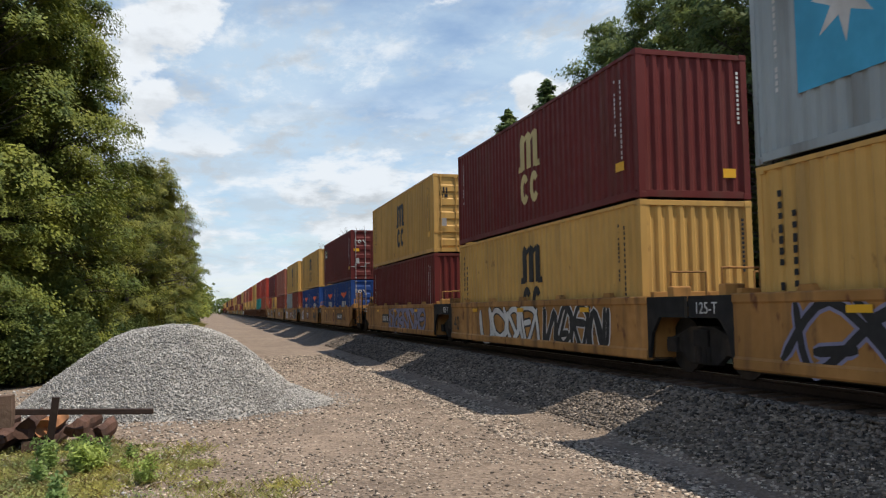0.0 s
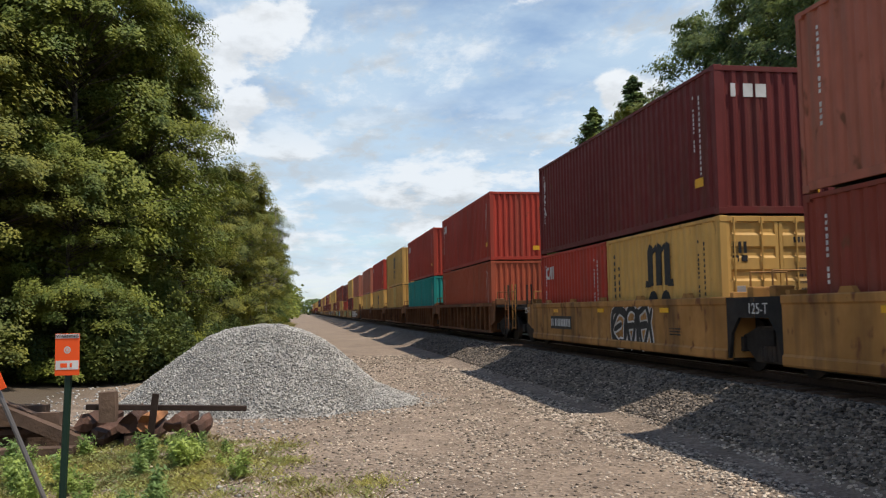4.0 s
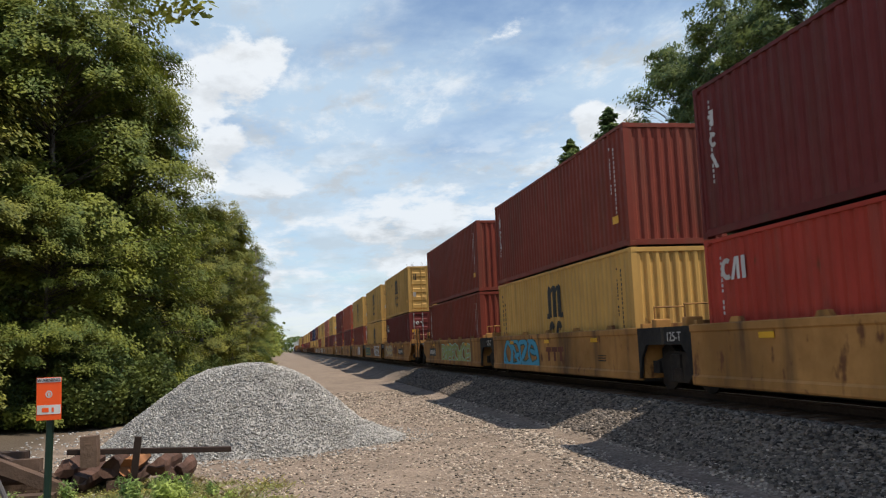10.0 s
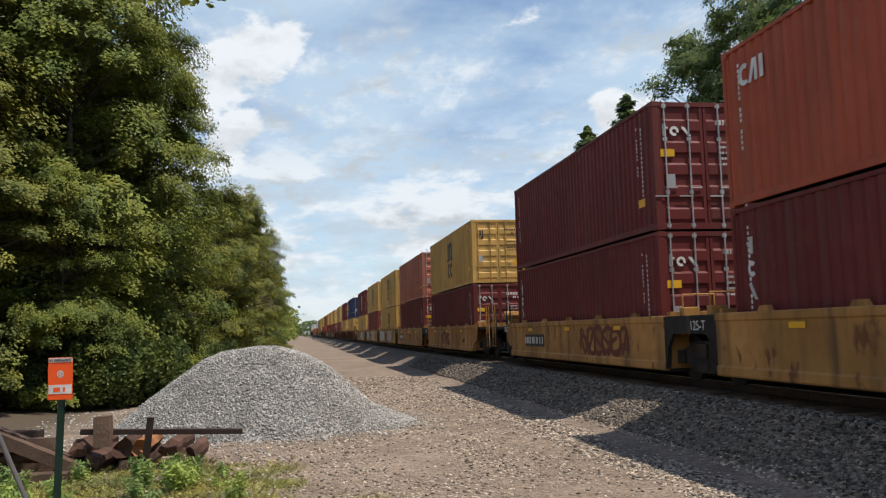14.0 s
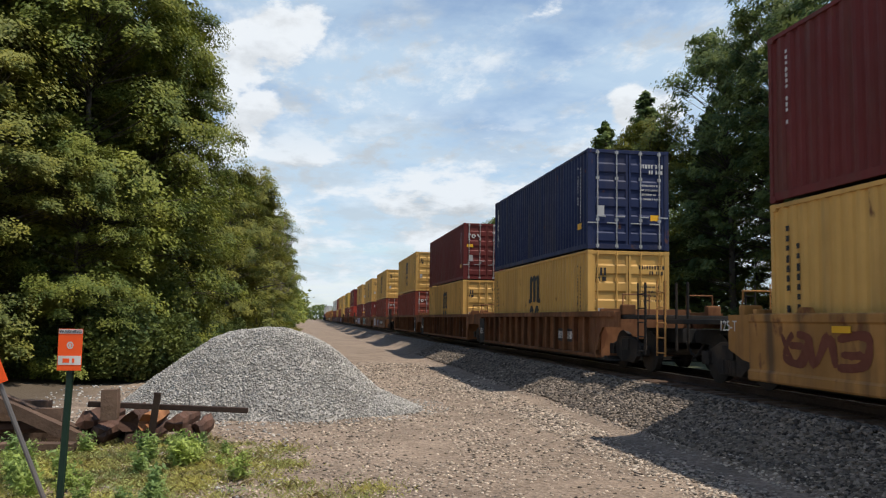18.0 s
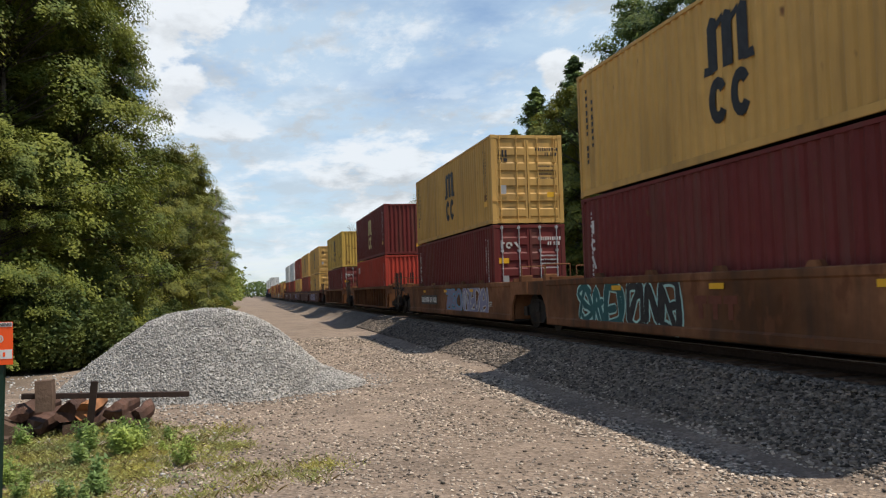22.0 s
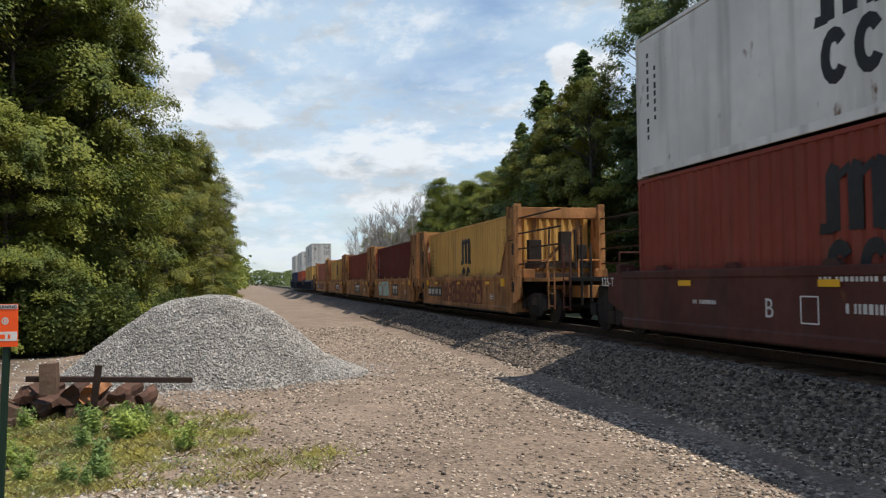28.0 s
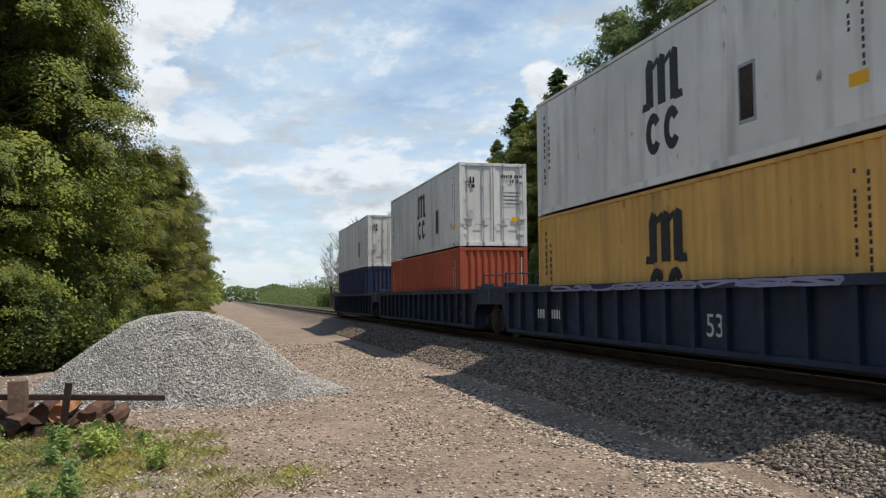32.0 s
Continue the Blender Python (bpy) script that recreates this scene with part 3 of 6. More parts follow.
def column_bars(bm, x, y, z0, z1, w=0.10, gap=0.15, seed=0):
    r = random.Random(seed)
    z = z1
    while z - 0.1 > z0:
        h = gap * r.uniform(0.5, 0.75)
        if r.random() < 0.85:
            box(bm, x - 0.003, x + 0.001, y - w / 2, y + w / 2, z - h, z)
        z -= gap


def row_bars(bm, axis, fixed, u0, u1, z, h, seed=0):
    """a line of writing too small to read: short bars; axis x: on an end face, axis y: on a side"""
    r = random.Random(seed)
    u = u0
    while u < u1:
        w = h * r.uniform(0.30, 0.58)
        if r.random() < 0.15:
            u += h * 0.5
            continue
        if axis == "x":
            box(bm, u, u + w, fixed - 0.003, fixed + 0.001, z, z + h)
        else:
            box(bm, fixed - 0.003, fixed + 0.001, u, u + w, z, z + h)
        u += w + h * 0.30


def stuff(ob):
    ob["kind"] = "stuff"
    return ob


def container(color, length=12.19, height=HC, end="c", mark="", tint=None, side="", shade=""):
    """an ISO container: base centre of its near end at the origin, running along +y"""
    words = {"maroon": "dark maroon", "brown": "oxide red-brown", "red": "bright red", "brick": "orange-red", "salmon": "faded salmon", "yellow": "mustard yellow", "rusty": "rust-streaked yellow",
             "blue": "royal blue", "navy": "navy blue", "grey": "weathered grey", "white": "white insulated", "teal": "teal green"}[color]
    foot = "forty-foot" if length > 8 else "twenty-foot"
    ends = {"c": "corrugated end wall", "d": "ribbed cargo doors", "r": "smooth insulated doors", "m": "refrigeration unit in its end"}[end]
    top = thing("shipping_container", f"{words} {foot} shipping container with {ends}", "container", "containers on the train")
    col, L, H = PAINT[color], length, height
    smooth_side = color == "white"
    for k in (0, 1):
        turn = pose(0, 0, 0) if k == 0 else pose(0, L, 0, 0, 0, 180)
        if smooth_side:
            me = shared(("side_panel", L, H, "flat"), lambda: boxes((XO + 0.012, XO + 0.06, 0.10, L - 0.10, 0.16, H - 0.10)))
        else:
            me = shared(("side_panel", L, H), lambda: wave(corrugation(0.10, L - 0.10, 0.283, 0.036, XO + 0.018), 0.15, H - 0.06))
        part("side_panel", me, col, top).matrix_basis = turn
        part("top_side_rail", shared(("top_side_rail", L, H), lambda: boxes((XO + 0.004, XO + 0.07, 0.15, L - 0.15, H - 0.075, H - 0.004), bevel=0.006)), col, top).matrix_basis = turn
        part("bottom_side_rail", shared(("bottom_side_rail", L), lambda: boxes((XO + 0.004, XO + 0.06, 0.15, L - 0.15, 0.03, 0.165), bevel=0.006)), col, top).matrix_basis = turn
        for y in (0, 1):
            m = turn if y == 0 else pose(0, L, 0, 0, 0, 180) @ Matrix.Diagonal((-1, 1, 1, 1)) if k == 0 else Matrix.Diagonal((-1, 1, 1, 1))
            part("corner_post", shared(("corner_post", H), lambda: boxes((XO, XO + 0.14, 0.006, 0.11, 0.10, H - 0.10), bevel=0.01)), col, top).matrix_basis = m
            for zc in (0.059, H - 0.059):
                part("corner_casting", shared(("corner_casting",), lambda: casting()), col, top).matrix_basis = m @ pose(0, 0, zc)
    part("roof_panel", shared(("roof_panel", L, H), lambda: roof(L, H)), col, top)
    part("header", shared(("header", H), lambda: boxes((XO + 0.15, -XO - 0.15, 0.01, 0.09, H - 0.115, H - 0.01), bevel=0.006)), col, top)
    part("end_sill", shared(("end_sill",), lambda: boxes((XO + 0.15, -XO - 0.15, 0.012, 0.09, 0.015, 0.15), bevel=0.006)), col, top)
    part("floor", shared(("floor", L), lambda: boxes((XO + 0.06, -XO - 0.06, 0.1, L - 0.1, 0.10, 0.14))), BLACK, top)
    far = part("end_panel", shared(("end_panel", H), lambda: end_wave(H)), col, top)
    far.matrix_basis = pose(0, L, 0, 0, 0, 180)
    if end == "c":
        part("end_panel", shared(("end_panel", H), lambda: end_wave(H)), col, top)
    elif end in "dr":
        for k in (0, 1):
            door = part("door", shared(("door", H, end, k), lambda: door_leaf(H, end, k)), col, top)
            for i in (0, 1):
                x = (-0.93, -0.36, 0.36, 0.93)[2 * k + i]
                part("lock_rod", shared(("lock_rod", H), lambda: lock_rod(H)), GALV if color != "yellow" else col, door, "vertical lock rod with handle").matrix_basis = pose(x, 0, 0)
        bm = bmesh.new()
        row_bars(bm, "x", 0.018, 0.30, 1.02, H - 0.52, 0.11, len(color))
        row_bars(bm, "x", 0.018, 0.62, 1.00, H - 0.68, 0.11, 3)
        for i in range(4):
            row_bars(bm, "x", 0.018, 0.34, 0.95, H - 1.05 - 0.13 * i, 0.05, i)
        stuff(part("door_marking", bm, CHALK if color not in ("yellow", "white", "rusty") else INK, top))
        part("door_sticker", boxes((0.66, 0.95, 0.012, 0.017, 0.85, 1.02) if color != "maroon" else (-1.05, -0.72, 0.012, 0.017, H - 1.25, H - 1.08)), AMBER, top, "amber warning sticker")
        part("data_plate", boxes((-0.93, -0.73, 0.010, 0.016, 0.95, 1.25)), GALV, top, "grey metal data plate")
    else:
        reefer_end(top, H)
    if end == "c":
        bm = bmesh.new()
        for z in np.arange(H - 0.35, H - 1.35, -0.09):
            box(bm, 0.98, 1.03, 0.012, 0.018, z - 0.055, z)
        stuff(part("end_marking", bm, INK if color in ("yellow", "rusty") else CHALK, top))
        part("end_sticker", boxes((0.62, 0.90, 0.012, 0.018, 0.42, 0.60)), AMBER, top, "amber warning sticker")
    # side markings
    x = XO + 0.014
    bm = bmesh.new()
    ink = {"yellow": INK, "rusty": INK, "white": INK, "grey": CHALK}.get(color, CHALK)
    r = random.Random(hash_(color, L))
    if side != "plain":
        if ink is INK:
            column_bars(bm, x, L - 0.50, 0.55, H - 0.40, 0.085, 0.165, 4)
            column_bars(bm, x, L - 0.80, 1.05, H - 0.55, 0.085, 0.165, 8)
        else:
            column_bars(bm, x, L - 0.55, H - 1.75 if mark == "m" else 0.9, H - 0.35, 0.055, 0.10, 4)
        column_bars(bm, x, 0.95, H - 1.6, H - 0.40, 0.05, 0.09, 5)
        column_bars(bm, x, 0.70, H - 2.1, H - 0.45, 0.05, 0.11, 6)
        stuff(part("side_marking", bm, ink, top))
        part("side_sticker", boxes((x - 0.003, x + 0.001, 0.62, 0.98, 0.62, 0.80)), AMBER, top, "amber warning sticker")
    else:
        bm.free()
    if mark == "m":
        bm = bmesh.new()
        ball_logo(bm, x, L * 0.475, H * 0.52, 0.98)
        part("logo", bm, BEIGE if color in ("maroon", "brown") else INK, top, "large painted line logo")
    elif mark == "low":
        bm = bmesh.new()
        ball_logo(bm, x, L * 0.475, H * 0.52, 0.98)
        part("logo", bm, INK, top, "large painted line logo")
    elif mark == "tag" and color in ("maroon", "navy", "brown"):
        yc = L - 0.62
        shapes = [[(0.05, 0.0), (-0.05, 0.0), (-0.07, 0.30), (0.05, 0.30), (0.05, 0.22), (0.13, 0.22), (0.13, 0.16), (0.05, 0.16)],
                  [(0.13 * math.cos(a), 0.14 + 0.14 * math.sin(a)) for a in np.linspace(-2.4, 2.4, 11)] + [(0.06 * math.cos(a), 0.14 + 0.06 * math.sin(a)) for a in np.linspace(2.4, -2.4, 11)],
                  [(0.14, 0.28), (0.04, 0.28), (-0.14, 0.0), (-0.04, 0.0)]]
        for k, sh in enumerate(shapes):
            part("logo", prism([(yc + u, H - 0.85 - 0.40 * k + w) for u, w in sh], "x", x - 0.004, x + 0.001), CHALK, top, "white lessor mark")
    elif mark == "tag":
        yc = L - 0.95
        arc = [(0.20 * math.cos(a), 0.20 * math.sin(a)) for a in np.linspace(-2.2, 2.2, 10)] + [(0.09 * math.cos(a), 0.11 * math.sin(a)) for a in np.linspace(2.2, -2.2, 10)]
        part("logo", prism([(yc + 0.20 + u, H - 0.60 + w) for u, w in arc], "x", x - 0.004, x + 0.001), CHALK, top, "white lessor mark")
        part("logo", prism([(yc - 0.02, H - 0.80), (yc + 0.08, H - 0.80), (yc - 0.08, H - 0.40), (yc - 0.22, H - 0.40), (yc - 0.22, H - 0.80), (yc - 0.13, H - 0.80), (yc - 0.13, H - 0.52)], "x", x - 0.004, x + 0.001), CHALK, top, "white lessor mark")
        part("logo", boxes((x - 0.004, x + 0.001, yc - 0.42, yc - 0.30, H - 0.80, H - 0.40)), CHALK, top, "white lessor mark")
    elif mark == "flag":
        part("logo", boxes((x - 0.003, x + 0.001, L - 1.70, L - 0.62, H - 1.08, H - 0.50)), INK, top, "dark framed mark")
        part("logo", prism([(L - 0.70, H - 1.0), (L - 0.82, H - 1.0), (L - 0.85, H - 0.60), (L - 0.76, H - 0.58)], "x", x - 0.007, x - 0.003), CHALK, top, "white slanted mark")
        part("logo", prism([(L - 0.92, H - 0.66), (L - 1.62, H - 0.55), (L - 1.62, H - 0.64), (L - 0.92, H - 0.74)], "x", x - 0.007, x - 0.003), BEIGE, top, "pale rising stripe")
        bm = bmesh.new()
        row_bars(bm, "y", x - 0.004, L - 1.60, L - 0.95, H - 0.98, 0.16, 5)
        stuff(part("logo_marking", bm, CHALK, top))
    elif mark == "wing":
        bm = bmesh.new()
        extrude(bm, [(L / 2 + 1.05, H * 0.76), (L / 2 + 1.0, H * 0.69), (L / 2 + 0.4, H * 0.65), (L / 2, H * 0.60), (L / 2 - 0.4, H * 0.65), (L / 2 - 1.0, H * 0.69), (L / 2 - 1.05, H * 0.76), (L / 2 - 0.3, H * 0.73), (L / 2, H * 0.76), (L / 2 + 0.3, H * 0.73)], "x", x - 0.004, x)
        part("logo", bm, ORANGE, top, "red wing-shaped mark")
        bm = bmesh.new()
        for i in range(3):
            box(bm, x - 0.003, x + 0.001, L / 2 - 0.85 + 0.6 * i, L / 2 - 0.45 + 0.6 * i, H * 0.34, H * 0.54)
        part("logo", bm, CHALK, top, "white block mark")
    elif mark == "star":
        part("logo", boxes((x - 0.003, x + 0.001, L - 3.6, L - 1.0, 0.85, H - 0.10)), SKYBLUE, top, "light blue square field")
        pts = []
        for i in range(14):
            a, rr = math.pi * i / 7 + 0.2, (0.62 if i % 2 == 0 else 0.25)
            pts.append((L - 1.95 + rr * math.cos(a), H * 0.66 + rr * math.sin(a)))
        part("logo", prism(pts, "x", x - 0.007, x - 0.003), CHALK, top, "white seven-pointed star")
    if mark == "patch" or side == "patch":
        part("side_patch", boxes((x - 0.003, x + 0.001, L * 0.40, L * 0.56, 0.2, H - 0.12)), PAINT["rusty"], top, "repainted olive patch")
    if color == "white" and end == "r":
        part("side_hatch", boxes((XO + 0.002, XO + 0.02, 2.95, 3.40, 0.62, 1.57), bevel=0.006), PAINT["grey"], top, "small framed side hatch")
        part("hatch_panel", boxes((XO - 0.002, XO + 0.01, 3.0, 3.35, 0.68, 1.51)), RAILSTEEL, top, "rusty hatch panel")
    if end in "dr" and color in ("yellow", "white"):
        bm = bmesh.new()
        for k in (-1, 0, 1):
            box(bm, -0.82 + 0.11 * k - 0.03, -0.82 + 0.11 * k + 0.03, 0.008, 0.016, H - 0.72, H - 0.50)
        for k in (-1, 1):
            box(bm, -0.82 + 0.09 * k - 0.06, -0.82 + 0.09 * k + 0.06, 0.008, 0.016, H - 0.88, H - 0.76)
        part("logo", bm, INK, top, "small black line logo on the door")
    elif end == "d" and color in ("maroon", "brown", "brick", "blue"):
        zc = H - 0.78
        part("logo", prism([(-0.98, zc), (-0.90, zc), (-0.90, zc + 0.16), (-0.85, zc + 0.16), (-0.85, zc + 0.21), (-0.90, zc + 0.21), (-0.90, zc + 0.29), (-0.98, zc + 0.27)], "z", 0, 0.008), CHALK, top, "white lessor mark on the door").matrix_basis = Matrix(((1, 0, 0, 0), (0, 0, -1, 0.018), (0, 1, 0, 0), (0, 0, 0, 1)))
        ring = [(-0.70 + 0.11 * math.cos(a), zc + 0.11 + 0.11 * math.sin(a)) for a in np.linspace(-0.4, 5.2, 12)] + [(-0.70 + 0.05 * math.cos(a), zc + 0.11 + 0.05 * math.sin(a)) for a in np.linspace(5.2, -0.4, 12)]
        part("logo", prism(ring, "z", 0, 0.008), CHALK, top, "white lessor mark on the door").matrix_basis = Matrix(((1, 0, 0, 0), (0, 0, -1, 0.018), (0, 1, 0, 0), (0, 0, 0, 1)))
        part("logo", prism([(-0.54, zc + 0.21), (-0.46, zc + 0.21), (-0.30, zc), (-0.38, zc)], "z", 0, 0.008), CHALK, top, "white lessor mark on the door").matrix_basis = Matrix(((1, 0, 0, 0), (0, 0, -1, 0.018), (0, 1, 0, 0), (0, 0, 0, 1)))
    elif end == "c" and mark == "tag" and color == "maroon":
        bm = bmesh.new()
        for i, w in enumerate((0.10, 0.20, 0.22)):
            box(bm, -0.88 + 0.26 * i, -0.88 + 0.26 * i + w, 0.012, 0.018, H - 0.62, H - 0.36)
        part("logo", bm, CHALK, top, "white lessor mark on the end wall")
    return top


def hash_(*a):
    return sum(ord(c) * (i + 1) for i, c in enumerate(str(a)))


def casting():
    """a corner casting with its oval hole in front"""
    bm = boxes((XO - 0.002, XO + 0.16, 0.0, 0.178, -0.059, 0.059), bevel=0.008)
    extrude(bm, [(XO + 0.08 + 0.03 * math.cos(a), 0.02 * math.sin(a) * 1.6) for a in np.linspace(0, 2 * math.pi, 9)[:-1]], "y", -0.002, 0.01)
    return bm


def roof(L, H):
    bm = boxes((XO + 0.03, -XO - 0.03, 0.06, L - 0.06, H - 0.05, H - 0.025))
    n = int(L / 0.42)
    for i in range(n):
        y = 0.35 + i * (L - 0.7) / n
        box(bm, XO + 0.10, -XO - 0.10, y, y + 0.16, H - 0.025, H - 0.010)
    return bm


def end_wave(H):
    """corrugated end wall: wide deep ribs across the width"""
    bm = wave(corrugation(XO + 0.14, -XO - 0.14, 0.245, 0.046, 0.0), 0.14, H - 0.10)
    bm.transform(Matrix(((0, 1, 0, 0), (1, 0, 0, 0.022), (0, 0, 1, 0), (0, 0, 0, 1))))
    return bm


def door_leaf(H, end, k):
    x0, x1 = (XO + 0.145, -0.012) if k == 0 else (0.012, -XO - 0.145)
    bm = boxes((x0, x1, 0.045, 0.075, 0.155, H - 0.12))
    for a, b in ((x0, x0 + 0.07), (x1 - 0.07, x1)):
        box(bm, a, b, 0.022, 0.045, 0.155, H - 0.12)
    if end == "d":
        n = 5
        for i in range(n):
            z = 0.20 + i * (H - 0.40) / n
            extrude(bm, [(0.045, z), (0.016, z + 0.05), (0.016, z + 0.26), (0.045, z + 0.31)], "x", x0 + 0.07, x1 - 0.07)
    else:
        for z in (0.4, 0.95, 1.6, 2.25):
            box(bm, (x0 - 0.03 if k == 0 else x1 - 0.12), (x0 + 0.12 if k == 0 else x1 + 0.03), 0.004, 0.045, z, z + 0.13)
    bmesh.ops.recalc_face_normals(bm, faces=bm.faces)
    return bm


def lock_rod(H):
    bm = tubes((Vector((0, 0.002, 0.03)), Vector((0, 0.002, H - 0.03)), 0.019), n=6)
    for z in (0.10, 0.85, H - 0.85, H - 0.10):
        box(bm, -0.05, 0.05, 0.0, 0.04, z - 0.04, z + 0.04)
    box(bm, -0.04, 0.24, -0.018, -0.004, 0.93, 0.96)
    box(bm, -0.30, 0.02, -0.016, -0.004, 0.74, 0.77)
    return bm


def reefer_end(top, H):
    """refrigeration machinery in the end wall"""
    part("machinery_panel", boxes((XO + 0.15, -XO - 0.15, 0.05, 0.09, 1.62, H - 0.12)), PAINT["navy"], top)
    part("condenser_grille", boxes((-0.95, 0.95, 0.015, 0.05, 1.72, 2.10), (-0.95, 0.10, 0.015, 0.05, 2.2, 2.6), bevel=0.012), BLACK, top, "dark condenser cover")
    part("frame_panel", boxes((XO + 0.15, -0.80, 0.02, 0.08, 0.15, 1.6), (0.80, -XO - 0.15, 0.02, 0.08, 0.15, 1.6), (-0.8, 0.8, 0.02, 0.08, 0.15, 0.35), (-0.8, 0.8, 0.02, 0.08, 1.38, 1.6)), PAINT["white"], top)
    part("compressor_bay", boxes((-0.78, 0.78, 0.30, 0.34, 0.3, 1.5)), BLACK, top)
    bm = tubes((Vector((-0.45, 0.2, 0.55)), Vector((0.35, 0.2, 0.55)), 0.16), (Vector((-0.3, 0.18, 0.95)), Vector((0.5, 0.18, 0.95)), 0.13), (Vector((-0.6, 0.15, 0.4)), Vector((-0.6, 0.15, 1.35)), 0.04), n=12)
    box(bm, 0.30, 0.68, 0.1, 0.28, 0.40, 1.25)
    part("compressor", bm, PAINT["navy"], top)
    part("control_box", boxes((0.35, 0.90, 0.005, 0.06, 2.22, 2.62), bevel=0.01), CHALK, top, "white control box")


# ---- well cars ----
def truck(parent, y):
    """two-axle freight truck: side frames, bolster, axles and wheels"""
    t = part("truck", shared(("bolster",), lambda: boxes((-1.15, 1.15, -0.22, 0.22, 0.46, 0.74), (-0.5, 0.5, -0.3, 0.3, 0.74, 0.86), bevel=0.02)), STEEL, parent, "cast steel two-axle truck")
    t.matrix_basis = pose(0, y, RAIL_TOP)
    for sx in (-1, 1):
        f = part("side_frame", shared(("side_frame",), side_frame), STEEL, t)
        f.matrix_basis = pose(0, 0, 0) if sx < 0 else pose(0, 0, 0, 0, 0, 180)
        for sy in (-1, 1):
            w = part("wheel", shared(("wheel",), wheel), STEEL, t)
            w.matrix_basis = pose(sx * 0.76, sy * 0.89, 0.455, 0, -90 * sx, 0)
    for sy in (-1, 1):
        part("axle", shared(("axle",), lambda: tubes((Vector((-1.02, 0, 0)), Vector((1.02, 0, 0)), 0.08), n=10)), STEEL, t).matrix_basis = pose(0, sy * 0.89, 0.455)


def wheel():
    bm = bmesh.new()
    for r, a, b in ((0.455, -0.05, 0.07), (0.49, 0.07, 0.10)):
        tube(bm, (0, 0, -a), (0, 0, -b), r, n=20)
    tube(bm, (0, 0, 0.07), (0, 0, -0.11), 0.13, n=12)
    return bm


def side_frame():
    pts = [(-1.18, 0.36), (-1.18, 0.56), (-0.75, 0.66), (-0.35, 0.80), (0.35, 0.80), (0.75, 0.66), (1.18, 0.56), (1.18, 0.36), (0.72, 0.36), (0.42, 0.16), (-0.42, 0.16), (-0.72, 0.36)]
    bm = prism(pts, "x", -1.10, -0.98, bevel=0.015)
    for s in (-1, 1):
        box(bm, -1.16, -0.96, s * 0.89 - 0.15, s * 0.89 + 0.15, 0.34, 0.60)
        for k in (-1, 0, 1):
            tube(bm, (-1.09, s * 0.05 + 0.14 * k, 0.20), (-1.09, s * 0.05 + 0.14 * k, 0.46), 0.055, n=8)
    return bm


def coupler(parent, y, s):
    bm = boxes((-0.10, 0.10, min(y, y + s * 0.9), max(y, y + s * 0.9), 0.76, 0.96), (-0.16, 0.16, min(y, y + s * 0.28), max(y, y + s * 0.28), 0.70, 1.02), bevel=0.02)
    part("coupler", bm, STEEL, parent).matrix_basis = pose(0, 0, RAIL_TOP)
    part("air_hose", tubes((Vector((-0.3, y + s * 0.5, 0.75)), Vector((-0.32, y + s * 0.15, 0.45)), 0.025), (Vector((-0.32, y + s * 0.15, 0.45)), Vector((-0.3, y, 0.4)), 0.025), n=6), BLACK, parent).matrix_basis = pose(0, 0, RAIL_TOP)


LOOPS = [[[(0.1, 1.0), (0.08, 0.35), (0.35, 0.0), (0.75, 0.12), (0.9, 0.95)]], [[(0.95, 0.8), (0.5, 1.0), (0.12, 0.78), (0.5, 0.5), (0.85, 0.25), (0.45, 0.0), (0.05, 0.15)]],
         [[(0.1, 0.0), (0.2, 0.95), (0.75, 0.1), (0.85, 1.0)]], [[(0.5, 0.0), (0.1, 0.3), (0.15, 0.8), (0.55, 1.0), (0.9, 0.7), (0.85, 0.25), (0.5, 0.0)]],
         [[(0.05, 0.0), (0.45, 1.0), (0.95, 0.05)], [(0.25, 0.42), (0.75, 0.40)]], [[(0.9, 0.95), (0.15, 0.85), (0.12, 0.1), (0.85, 0.02)], [(0.2, 0.5), (0.7, 0.55)]]]


def smooth_line(pts, n=5):
    """points along a rounded curve through pts"""
    p = [pts[0]] + list(pts) + [pts[-1]]
    out = []
    for i in range(1, len(p) - 2):
        for j in range(n):
            t = j / n
            out.append(tuple(0.5 * (2 * p[i][k] + (p[i + 1][k] - p[i - 1][k]) * t + (2 * p[i - 1][k] - 5 * p[i][k] + 4 * p[i + 1][k] - p[i + 2][k]) * t * t
                                    + (3 * p[i][k] - p[i - 1][k] - 3 * p[i + 1][k] + p[i + 2][k]) * t ** 3) for k in (0, 1)))
    return out + [tuple(pts[-1])]


def ribbon(bm, line, half, x):
    """a brush stroke of paint along a line in the plane of a car's side, tapered at both ends"""
    rows_ = []
    for i, (u, v) in enumerate(line):
        a, b = line[max(0, i - 1)], line[min(len(line) - 1, i + 1)]
        du, dv = b[0] - a[0], b[1] - a[1]
        d = math.hypot(du, dv) or 1.0
        w = half * (0.55 if i in (0, len(line) - 1) else 1.0)
        rows_.append((bm.verts.new((x, u - dv / d * w, v + du / d * w)), bm.verts.new((x, u + dv / d * w, v - du / d * w))))
    for p, q in zip(rows_, rows_[1:]):
        bm.faces.new((p[0], q[0], q[1], p[1]))


